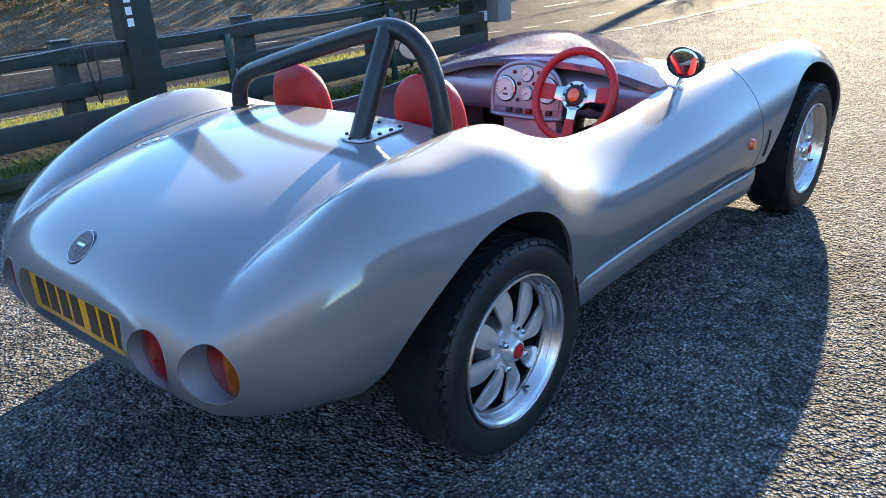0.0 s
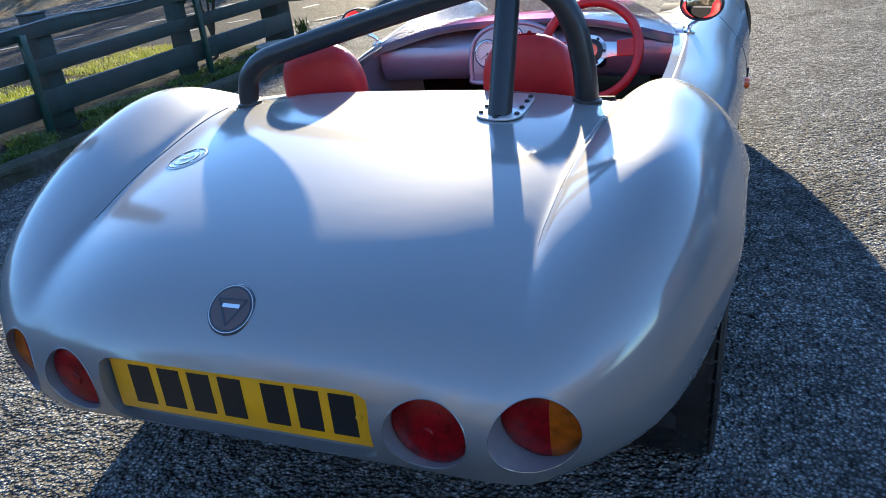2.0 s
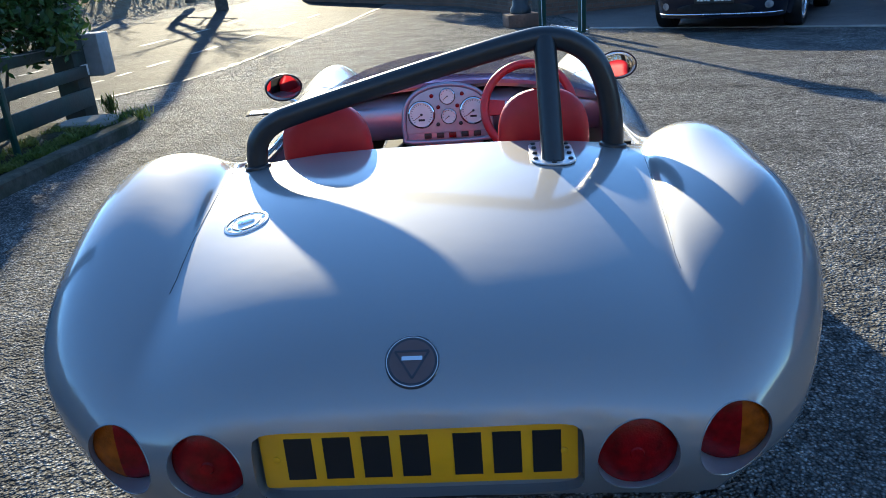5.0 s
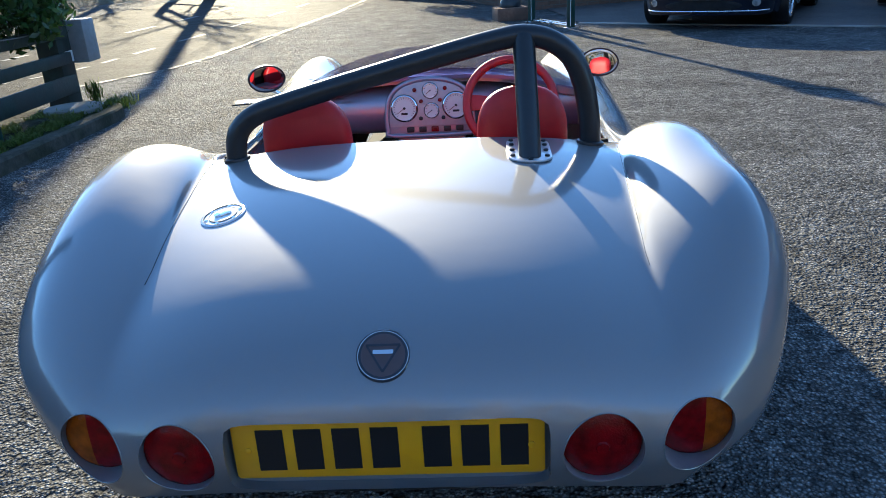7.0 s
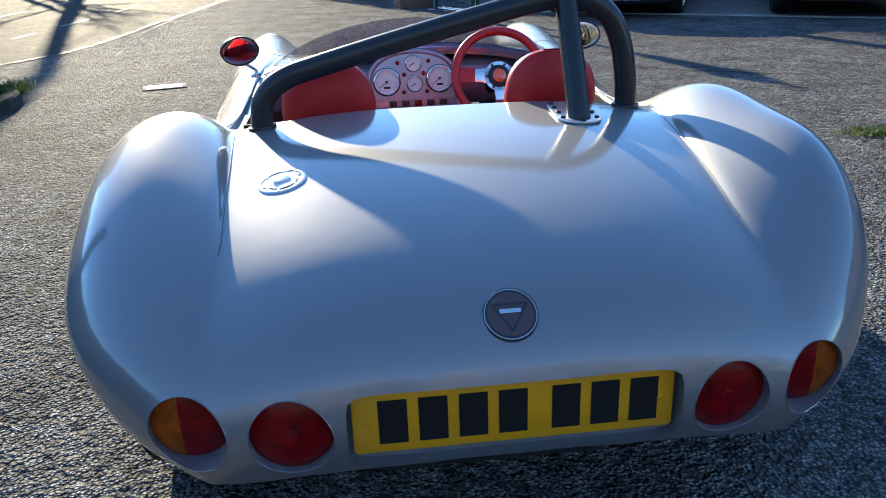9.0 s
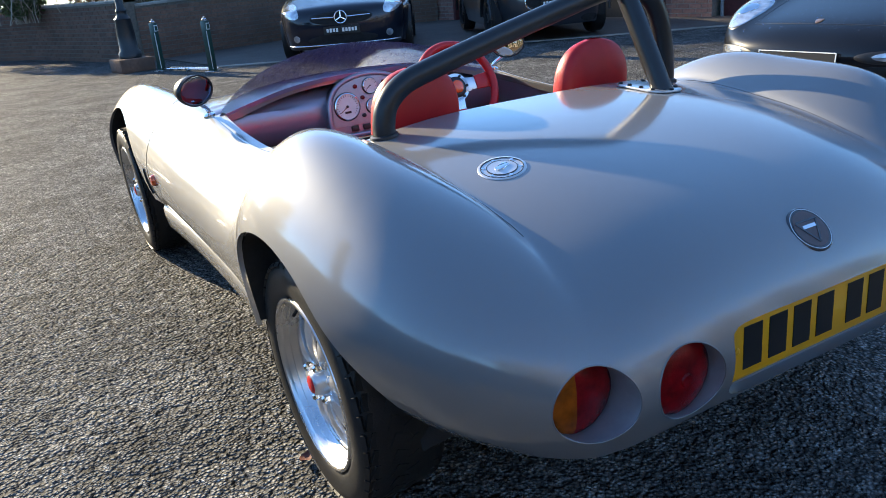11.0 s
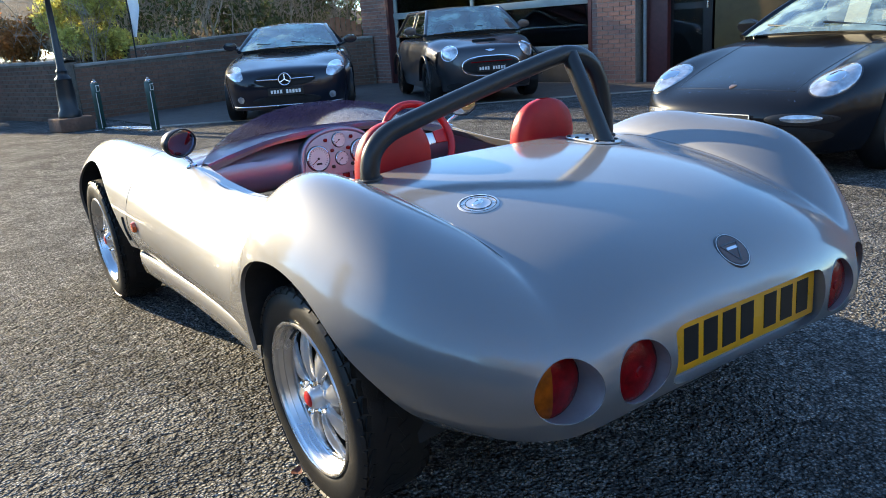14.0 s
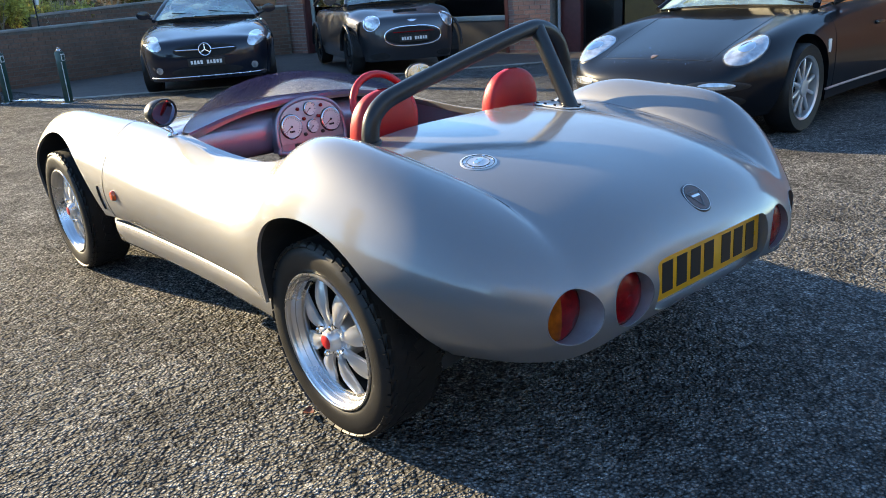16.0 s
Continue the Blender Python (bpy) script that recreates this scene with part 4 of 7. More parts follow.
part("gear_knob", lathe([(0.0, -0.024), (0.015, -0.02), (0.022, 0.0), (0.02, 0.015), (0.010, 0.023), (0, 0.024)], 24, m=Matrix.Translation((0, 0.888, 0.50))), ALLOY, gear)

WHEEL_AT = facing((0.288, 1.0, 0.705), (0, -0.92, 0.38))
ring = [WHEEL_AT @ Vector((0.158 * math.cos(a), 0.158 * math.sin(a), 0)) for a in [2 * math.pi * k / 72 for k in range(72)]]
steer = part("steering_wheel", tube(ring, 0.0155, 14, closed=True), RED_LEATHER, CAR, "red leather steering wheel with three alloy spokes")
for deg, wide in ((4, 0.06), (176, 0.06), (270, 0.045)):
    out = [(0.02, -wide / 2), (0.075, -wide / 2.6), (0.15, -wide / 2.8), (0.15, wide / 2.8), (0.075, wide / 2.6), (0.02, wide / 2)]
    part("spoke", slab(out, 0.004, m=WHEEL_AT @ Matrix.Rotation(radians(deg), 4, "Z") @ Matrix.Translation((0, 0, -0.012)), bevel=0.001), ALLOY, steer)
    pad = [(0.085, -wide / 2.3), (0.15, -wide / 2.0), (0.15, wide / 2.0), (0.085, wide / 2.3)]
    part("spoke_pad", slab(pad, 0.012, m=WHEEL_AT @ Matrix.Rotation(radians(deg), 4, "Z") @ Matrix.Translation((0, 0, -0.015)), bevel=0.004), RED_LEATHER, steer)
part("hub_plate", lathe([(0.052, -0.012), (0.052, -0.008), (0, -0.008)], 36, m=WHEEL_AT), ALLOY, steer)
part("boss", lathe([(0.040, -0.07), (0.040, -0.008), (0.036, -0.004), (0.026, -0.003), (0.025, 0.0), (0, 0.002)], 36, m=WHEEL_AT), BLACK_TRIM, steer)
part("horn_button", lathe([(0.024, -0.002), (0.024, 0.003), (0.018, 0.006), (0, 0.007)], 28, m=WHEEL_AT), ORANGE_LENS, steer)
for k in range(6):
    a = math.pi * k / 3
    part("hub_bolt", lathe([(0.005, -0.008), (0.005, -0.003), (0, -0.002)], 10, m=WHEEL_AT @ Matrix.Translation((0.044 * math.cos(a), 0.044 * math.sin(a), 0))), BLACK_TRIM, steer)
part("steering_column", tube([(0.288, 1.02, 0.697), (0.288, 1.26, 0.60)], 0.024, 14), DARK, steer)


def seat(x):
    s = part("seat", box((0.40, 0.48, 0.14), (x, 0.62, 0.31), 0.05, 4), RED_VINYL, CAR, "red vinyl bucket seat")
    rows = []
    for k in range(25):
        t = math.sin(math.pi / 2 * k / 24) if k > 0 else 0.0
        z = 0.30 + 0.602 * t
        half = 0.205 - 0.085 * min(1.0, max(0.0, (t - 0.35) / 0.35))
        tip = max(0.0, (t - 0.74) / 0.26)
        half *= max(0.02, 1 - tip ** 3.2) ** (1 / 2.4)
        th = 0.048 * (1 - 0.75 * tip ** 3)
        yc = 0.305 - 0.068 * t
        rows.append([(x + half * math.copysign(abs(math.cos(a)) ** 0.45, math.cos(a)), yc + th * math.copysign(abs(math.sin(a)) ** 0.7, math.sin(a)), z) for a in [2 * math.pi * q / 40 for q in range(41)]])
    part("backrest", grid_mesh(rows), RED_VINYL, s, "rounded red backrest", angle=70)
    return s


seat(-0.29)
seat(0.285)


# ---- ground, road, bed ----
def sheet(name, outline, z, mat, label="", category="", kind="structure"):
    b = bmesh.new()
    b.faces.new([b.verts.new((x, y, z)) for x, y in outline])
    ob = part(name, b, mat)
    return tagged(ob, label, category, kind=kind)


def raw_mesh(name, verts, faces, mat, parent=None, smooth=False):
    me = bpy.data.meshes.new(name)
    me.from_pydata(verts, [], faces)
    me.materials.append(mat)
    if smooth:
        me.shade_smooth()
    ob = new(name, me)
    if parent is not None:
        ob.parent = parent
    return ob


MOSSY = material("mossy_concrete", (0.075, 0.07, 0.055), 0.9, vary=0.35, scale=14, bump=0.006, bump_scale=40, second=(0.035, 0.04, 0.02), second_scale=3, specular=0.1)
PAINT_WHITE = material("road_white", (0.17, 0.165, 0.16), 0.7, vary=0.25, scale=15, second=(0.12, 0.12, 0.115), second_scale=6)
# The gutter's paler colour carries the wet glare along the road's edge.
WET_GUTTER_GLARE = material("gutter_concrete_glare", (0.11, 0.107, 0.10), 0.6, vary=0.25, scale=14, bump=0.02, bump_scale=30, second=(0.05, 0.05, 0.047), second_scale=5, specular=0.25)
PAVING = material("dark_block_paving", (0.07, 0.06, 0.055), 0.7, vary=0.3, scale=18, bump=0.004, bump_scale=30, second=(0.10, 0.085, 0.075), second_scale=2)
WHITE_METAL = material("white_metal", (0.75, 0.75, 0.73), 0.4, vary=0.06, scale=20)
GREY_PLASTIC = material("grey_plastic", (0.22, 0.225, 0.23), 0.5, vary=0.1, scale=20)

sheet("ground", [(-300, -300), (300, -300), (300, 300), (-300, 300)], 0.0, TAR, "dark wet stone-chip asphalt forecourt", "ground")
ROAD_EDGE = [(-6.1, -40), (-6.0, -5), (-5.75, 1.5), (-5.1, 4.5), (-4.2, 6.6), (-3.52, 7.9), (-3.25, 10.0), (-2.75, 15.0), (-2.5, 20.0), (-1.2, 40.0), (2, 80)]
near = [(q.x, q.y) for q in spline([(x, y, 0) for x, y in ROAD_EDGE], 6)]
wide = lambda d, z: [(x + d, y, z) for x, y in near]
tagged(part("road", grid_mesh([wide(0, 0.005), wide(-6.8, 0.005)]), ROAD_TAR), "grey asphalt public road beside the forecourt", "road", kind="structure")
edge_r = random.Random(12)
fine_edge = [(q.x, q.y) for q in spline([(x, y, 0) for x, y in near], 6)]
strip = [[(x + 0.05 + edge_r.uniform(-0.05, 0.05), y, 0.009) for x, y in fine_edge], [(x - 0.02 + edge_r.uniform(-0.05, 0.05), y, 0.009) for x, y in fine_edge]]
tagged(part("gutter", grid_mesh(strip), WET_GUTTER_GLARE), "wet edging strip along the road, with glare in its colour", "kerb", kind="structure")
for name, off, w in (("edge_line", -1.4, 0.08), ("centre_line", -3.35, 0.11)):
    pts = [(q.x, q.y) for q in spline([(x + off, y, 0) for x, y in ROAD_EDGE[1:9]], 10)]
    group = "white dashes on the road"
    for k in range(0, len(pts) - 4, 4):
        a, c = pts[k], pts[k + 2]
        tagged(part(name, grid_mesh([[(a[0], a[1], 0.010), (a[0] - w, a[1], 0.010)], [(c[0], c[1], 0.010), (c[0] - w, c[1], 0.010)]]), PAINT_WHITE), "worn white dash painted on the road", "road marking", group, "structure")
sheet("apron", [(1.75, 10.33), (5.08, 8.2), (9.3, 5.3), (16, 3), (16, 17), (1.1, 17)], 0.012, PAVING, "dark block-paved apron before the showroom", "paving")
# A shallow kerb along the apron.
a, c = Vector((1.72, 10.35, 0)), Vector((9.4, 5.25, 0))
tagged(part("apron_kerb", box(((c - a).length, 0.10, 0.03), m=Matrix.Translation((a + c) / 2) @ Matrix.Rotation(math.atan2(c.y - a.y, c.x - a.x), 4, "Z"), bevel=0.008), CONCRETE), "low concrete edging of the apron", "kerb", kind="structure")
# A metal cover plate in the asphalt.
cover = tagged(part("drain_cover", box((0.30, 0.16, 0.012), m=pose(-1.89, 5.17, 0.005, 0, 0, 12), bevel=0.004), ALLOY), "bare metal access cover set in the asphalt", "drain cover")
part("cover_frame", box((0.36, 0.22, 0.008), m=pose(-1.89, 5.17, 0.004, 0, 0, 12), bevel=0.003), DARK, None).parent = cover
# Fine cracks and a tarred joint.
rng = random.Random(4)


def crack(points, w, mat, name, label):
    pts, prev = [], None
    for q in spline([(*p, 0) for p in points], 14):
        pts.append((q.x + rng.uniform(-0.02, 0.02), q.y + rng.uniform(-0.02, 0.02)))
    rows = [[(x - w * rng.uniform(0.3, 1), y, 0.004), (x + w * rng.uniform(0.3, 1), y + 0.01, 0.004)] for x, y in pts]
    return tagged(part(name, grid_mesh(rows), mat), label, "crack", kind="structure")


crack([(-2.9, 8.6), (-2.2, 8.9), (-1.4, 9.0), (-0.4, 9.3)], 0.03, DARK, "asphalt_crack", "dark crack in the asphalt")
crack([(-3.1, 9.4), (-3.0, 11.6), (-2.7, 14.5), (-2.4, 18)], 0.05, DARK, "asphalt_crack", "broken dark seam beside the road")
crack([(2.2, 5.0), (3.2, 4.3), (4.6, 4.0)], 0.02, DARK, "asphalt_crack", "dark crack in the asphalt")

# The planted bed: kerb, soil, slab.
kerb = [(-3.2, -14), (-3.15, -6), (-3.05, 0), (-2.98, 2.4), (-2.91, 4.2), (-2.9, 4.62), (-2.97, 4.86), (-3.15, 5.02)]
kp = [Vector((q.x, q.y, 0)) for q in spline([(x, y, 0) for x, y in kerb], 6)]
rows = []
for i, p in enumerate(kp):
    t = (kp[min(i + 1, len(kp) - 1)] - kp[max(i - 1, 0)]).normalized()
    n = Vector((t.y, -t.x, 0))
    rows.append([p + n * 0.012 + Vector((0, 0, -0.02)), p + n * 0.008 + Vector((0, 0, 0.085)), p - n * 0.006 + Vector((0, 0, 0.10)), p - n * 0.11 + Vector((0, 0, 0.10)), p - n * 0.125 + Vector((0, 0, 0.04))])
tagged(part("bed_kerb", grid_mesh(rows), MOSSY), "raised mossy concrete kerb of the planted bed", "kerb", kind="structure")
soil = bmesh.new()
xs, ys_ = np.linspace(-5.6, -3.0, 40), np.linspace(-14, 5.05, 180)
grid_mesh([[(x if x > -3.06 else x, y, 0.06 + 0.03 * noise.noise((x * 3, y * 3, 0)) + 0.015 * noise.noise((x * 11, y * 11, 2)) - 0.07 * max(0, (-4.2 - x)) / 1.4) for x in xs] for y in ys_], soil)
for f in [f for f in soil.faces if (f.calc_center_median() - Vector((-3.35, 4.75, 0.06))).length > 0.55 and f.calc_center_median().y > 4.95 and f.calc_center_median().x > -3.3]:
    soil.faces.remove(f)
tagged(part("bed_soil", soil, SOIL), "dark soil bed with weeds behind the kerb", "flower bed", kind="structure")
tagged(part("concrete_slab", lathe([(0.25, 0.0), (0.25, 0.095), (0.24, 0.105), (0, 0.105)], 40, m=Matrix.Translation((-3.36, 4.80, 0))), CONCRETE), "round concrete footing slab at the end of the bed", "slab")


def blades(name, count, where, height, width, mat, label, category, seed, lean=0.5):
    """Tufts of single bent blades, in one mesh."""
    r = random.Random(seed)
    vs, fs = [], []
    for _ in range(count):
        p = where(r)
        if p is None:
            continue
        a, h, w = r.uniform(0, 6.28), height * r.uniform(0.4, 1.3), width * r.uniform(0.6, 1.3)
        d, s = Vector((math.cos(a), math.sin(a), 0)), Vector((-math.sin(a), math.cos(a), 0))
        p = Vector(p)
        mid, tip = p + d * h * lean * 0.35 + Vector((0, 0, h * 0.6)), p + d * h * lean + Vector((0, 0, h * r.uniform(0.75, 1)))
        k = len(vs)
        vs += [p - s * w / 2, p + s * w / 2, mid + s * w / 2.6, mid - s * w / 2.6, tip]
        fs += [(k, k + 1, k + 2, k + 3), (k + 3, k + 2, k + 4)]
    return tagged(raw_mesh(name, vs, fs, mat), label, category, kind="stuff")


# Lighter, yellower copy of the grass, with sunlight put into its colour.
GRASS_LIT = material("sunlit_verge_grass_blades", (0.20, 0.23, 0.04), 0.55, vary=0.35, scale=6, second=(0.26, 0.24, 0.07), second_scale=1.5, island=0.35, thin=0.5)


def verge(r):
    x, y = r.uniform(-5.7, -4.1), r.uniform(-1.5, 5.4)
    keep_ = noise.noise((x * 1.4, y * 1.4, 5)) > -0.25
    return (x, y, 0.05 - 0.07 * max(0, -4.2 - x) / 1.4) if keep_ else None


def bed(r):
    x, y = r.uniform(-3.62, -3.12), r.uniform(-0.8, 4.8)
    return (x, y, 0.06) if noise.noise((x * 4.5, y * 4.5, 1)) > 0.0 else None


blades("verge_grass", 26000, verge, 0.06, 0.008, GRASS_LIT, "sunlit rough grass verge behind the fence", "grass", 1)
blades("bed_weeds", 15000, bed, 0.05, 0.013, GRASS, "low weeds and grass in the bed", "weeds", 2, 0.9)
blades("corner_weeds", 500, lambda r: (-3.08 + r.gauss(0, 0.07), 4.95 + r.gauss(0, 0.13), 0.05) if r.random() < 0.7 else (-3.32 + r.gauss(0, 0.03), 5.12 + r.gauss(0, 0.03), 0.05 + r.uniform(0, 0.16)), 0.09, 0.012, GRASS, "tuft of weeds at the end post", "weeds", 3, 0.6)
blades("moss_tuft", 500, lambda r: (2.78 + r.gauss(0, 0.09), 2.4 + r.gauss(0, 0.05), 0.0), 0.03, 0.008, GRASS, "small green tuft growing in the asphalt", "weeds", 4, 0.9)

# ---- the fence ----
FX = lambda y: -3.5 - 0.0105 * y
fence = thing("fence", "dark green timber post-and-rail fence along the bed", "fence")
POSTS = [(-3.35, 0.13, 0.79), (-1.95, 0.13, 0.79), (-0.55, 0.13, 0.79), (0.85, 0.13, 0.79), (2.27, 0.14, 0.79), (3.66, 0.14, 0.77)]
for y, w, h in POSTS:
    b = box((0.10, w, h), (FX(y) - 0.03, y, h / 2), 0.008)
    part("post", b, FENCE_WOOD, fence)
    part("post_cap", box((0.108, w + 0.008, 0.014), (FX(y) - 0.03, y, h + 0.007), 0.004), FENCE_WOOD, fence)
for z0, z1 in ((0.655, 0.75), (0.43, 0.53), (0.17, 0.33)):
    for ya, yb in ((-6.0, -1.95), (-1.95, 0.85), (0.85, 3.66), (3.66, 5.2)):
        mid = (ya + yb) / 2
        tilt = random.Random(int(mid * 100 + z0 * 1000)).uniform(-0.006, 0.006)
        part("rail", box((0.035, yb - ya + 0.04, z1 - z0), m=Matrix.Translation((FX(mid) + 0.04, mid, (z0 + z1) / 2)) @ Matrix.Rotation(0.0105, 4, "Z") @ Matrix.Rotation(tilt, 4, "X"), bevel=0.006), FENCE_WOOD, fence)
for y in (2.03, 3.78):
    stake = tagged(part("metal_stake", box((0.035, 0.05, 0.70), (FX(y) + 0.10, y, 0.35), 0.006), GREEN_METAL), "slim green metal stake before the fence", "stake")
sign = thing("sign_post", "tall dark green sign post with white upright lettering", "sign post")
part("post", box((0.16, 0.23, 3.0), (FX(1.36) + 0.02, 1.36, 1.5), 0.012), FENCE_WOOD, sign)
for z in (0.865, 0.94, 1.02, 1.10, 1.18, 1.26):
    part("letter_bar", box((0.003, 0.045, 0.052), (FX(1.36) + 0.103, 1.30, z)), WHITE_METAL, sign)
end = thing("gate_post", "stout dark timber end post with a meter box", "post")
part("post", box((0.20, 0.24, 1.7), (FX(5.2) - 0.08, 5.2, 0.85), 0.012), FENCE_WOOD, end)
part("meter_box", box((0.25, 0.24, 0.38), (FX(5.4) + 0.04, 5.44, 0.60), 0.015), GREY_PLASTIC, end, "grey plastic meter box")
part("white_notice", box((0.010, 0.13, 0.10), (FX(5.2) + 0.025, 5.24, 0.48), 0.003), WHITE_METAL, end)
part("junction_box", box((0.09, 0.10, 0.14), (FX(5.2) + 0.05, 5.05, 0.78), 0.01), BLACK_TRIM, end)
cable = [(FX(y) + 0.07, y, 0.765 - 0.03 * math.sin(math.pi * ((y + 6) / 1.4 % 1))) for y in np.linspace(-6, 5.1, 90)]
tagged(part("cable", tube(cable, 0.005, 6), GREY_PLASTIC), "thin pale cable along the top rail", "cable")
loop = [(FX(0.95) + 0.07, 0.95, 0.75), (FX(0.95) + 0.10, 0.955, 0.55), (FX(0.95) + 0.09, 0.985, 0.38), (FX(0.95) + 0.10, 1.01, 0.55), (FX(0.95) + 0.07, 1.02, 0.75)]
tagged(part("cable", tube(spline(loop, 8), 0.006, 6), BLACK_TRIM), "loop of black cable hanging from the rail", "cable")

# ---- foliage ----
LEAF_GREEN = material("leaf_green", (0.10, 0.12, 0.05), 0.5, vary=0.4, scale=5, island=0.5, thin=0.55)
LEAF_YELLOW = material("leaf_yellow_green", (0.56, 0.53, 0.17), 0.5, vary=0.3, scale=5, island=0.45, thin=0.65)
LEAF_RUST = material("leaf_rust", (0.60, 0.25, 0.08), 0.6, vary=0.4, scale=5, second=(0.16, 0.12, 0.05), second_scale=1, island=0.5, thin=0.55)
TWIG = material("twig_bark", (0.38, 0.32, 0.25), 0.85, vary=0.3, scale=10, island=0.35)
BARK = material("tree_bark", (0.085, 0.07, 0.055), 0.9, vary=0.35, scale=9, bump=0.01, bump_scale=18)
LITTER = material("leaf_litter", (0.11, 0.085, 0.055), 0.9, vary=0.5, scale=22, bump=0.03, bump_scale=22, second=(0.10, 0.05, 0.02), second_scale=3)


def leaves(name, blobs, count, size, mat, parent, seed):
    """Leaves scattered in uneven clumps: blobs of (centre, radii)."""
    r = np.random.RandomState(seed)
    share = np.array([np.prod(b[1]) ** 0.66 for b in blobs])
    pick = r.choice(len(blobs), count, p=share / share.sum())
    c, rad = np.array([b[0] for b in blobs])[pick], np.array([b[1] for b in blobs])[pick]
    d = r.normal(size=(count, 3))
    d /= np.linalg.norm(d, axis=1)[:, None]
    p = c + d * rad * (r.uniform(0.35, 1.0, count) ** 0.6)[:, None] + r.normal(scale=0.04, size=(count, 3))
    a = r.normal(size=(count, 3))
    a /= np.linalg.norm(a, axis=1)[:, None]
    b = np.cross(a, r.normal(size=(count, 3)))
    b /= np.linalg.norm(b, axis=1)[:, None]
    s = (size * r.uniform(0.6, 1.4, count))[:, None]
    v = np.stack([p - a * s, p + b * s * 0.45, p + a * s, p - b * s * 0.45], 1).reshape(-1, 3)
    f = np.arange(count * 4).reshape(-1, 4)
    return tagged(raw_mesh(name, v.tolist(), f.tolist(), mat, parent), kind="stuff")


def twigs(name, bases, mat, parent, seed, height, count, spread=0.35, radius=0.012, forks=3):
    """Many thin bent stems that rise from bases, each with a few side shoots."""
    r = random.Random(seed)
    vs, fs = [], []

    def strip(p, q, ra, rb):
        d = (q - p).normalized()
        o = d.orthogonal().normalized()
        o2 = d.cross(o)
        k = len(vs)
        for e, rr in ((p, ra), (q, rb)):
            for n in range(3):
                ang = 2.094 * n
                vs.append(e + rr * (math.cos(ang) * o + math.sin(ang) * o2))
        for n in range(3):
            fs.append((k + n, k + (n + 1) % 3, k + 3 + (n + 1) % 3, k + 3 + n))

    for _ in range(count):
        p = Vector(bases(r))
        h = height * r.uniform(0.55, 1.15)
        way = Vector((r.gauss(0, spread), r.gauss(0, spread), 1)).normalized()
        rad = radius * r.uniform(0.5, 1.2)
        for k in range(5):
            q = p + way * h / 5
            strip(p, q, rad * (1 - k / 6), rad * (1 - (k + 1) / 6))
            for _ in range(forks if k > 0 else 0):
                side = (way + Vector((r.gauss(0, 0.8), r.gauss(0, 0.8), r.gauss(0.1, 0.5)))).normalized()
                strip(p, p + side * h * r.uniform(0.10, 0.28), rad * 0.45, rad * 0.15)
            p, way = q, (way + Vector((r.gauss(0, 0.16), r.gauss(0, 0.16), r.gauss(0.0, 0.08)))).normalized()
    return tagged(raw_mesh(name, vs, fs, mat, parent), kind="stuff")


def bush(at, radii, mat, count, size, label, seed, stems=30):
    t_ = thing("bush", label, "bush", at=pose(*at))
    r = random.Random(seed)
    blobs = []
    for _ in range(14):
        a, k = r.uniform(0, 6.28), r.uniform(0.1, 0.75)
        blobs.append(((radii[0] * k * math.cos(a), radii[1] * k * math.sin(a), radii[2] * r.uniform(0.5, 1.6)), tuple(q * r.uniform(0.25, 0.45) for q in radii)))
    leaves("foliage", blobs, count, size, mat, t_, seed)
    twigs("brushwood", lambda q: (q.gauss(0, radii[0] * 0.3), q.gauss(0, radii[1] * 0.3), 0), TWIG, t_, seed, radii[2] * 2, stems, 0.3)
    return t_


# Evergreen shrub behind the fence, on a forked stem.
LEAF_LAUREL = material("glossy_evergreen_leaf", (0.055, 0.115, 0.032), 0.28, vary=0.35, scale=6, island=0.45, thin=0.4)
laurel = thing("evergreen_shrub", "dark glossy evergreen shrub on a forked stem behind the fence", "shrub", at=pose(-3.88, 4.46, 0.0))
stem = bmesh.new()
for tip, r0 in (((-0.25, 0.05, 1.0), 0.022), ((0.2, 0.1, 1.05), 0.020), ((0.02, -0.2, 1.15), 0.018), ((-0.1, 0.25, 1.1), 0.016)):
    tube(spline([(0, 0, 0.0), (0.015, 0.0, 0.22), (tip[0] * 0.3, tip[1] * 0.3, 0.5), tip], 5), [r0 * (1 - 0.035 * k) for k in range(16)], 8, stem)
part("trunk", stem, BARK, laurel)
lr = random.Random(51)
crown = []
for _ in range(44):
    a_, k_ = lr.uniform(0, 6.28), lr.uniform(0.05, 1.0) ** 0.6
    crown.append(((0.46 * k_ * math.cos(a_) + 0.10, 0.85 * k_ * math.sin(a_) + 0.05, lr.uniform(0.78, 2.35)), (lr.uniform(0.14, 0.24), lr.uniform(0.16, 0.28), lr.uniform(0.12, 0.22))))
leaves("foliage", crown, 13000, 0.042, LEAF_LAUREL, laurel, 52)
# Advertising banner on a pole by the roadside.
banner = thing("feather_banner", "pale feather banner with a dark panel of lines on a pole", "banner", at=pose(-4.02, 5.9, 0.0))
part("pole", tube([(0, 0, 0), (0, 0, 1.4), (-0.03, 0, 2.7)], 0.016, 8), BLACK_TUBE, banner)
edge_ = lambda z: -0.42 * min(1.0, max(0.0, (z - 0.72) / 0.55)) ** 0.8
cloth = part("cloth", grid_mesh([[(edge_(z) * w_, 0.03 * math.sin(4 * z + 4 * w_), z) for w_ in np.linspace(0, 1, 8)] for z in np.linspace(0.74, 2.7, 22)]), material("banner_cloth", (0.55, 0.42, 0.38), 0.8, vary=0.1, scale=10, thin=0.4), banner, "pale cloth")
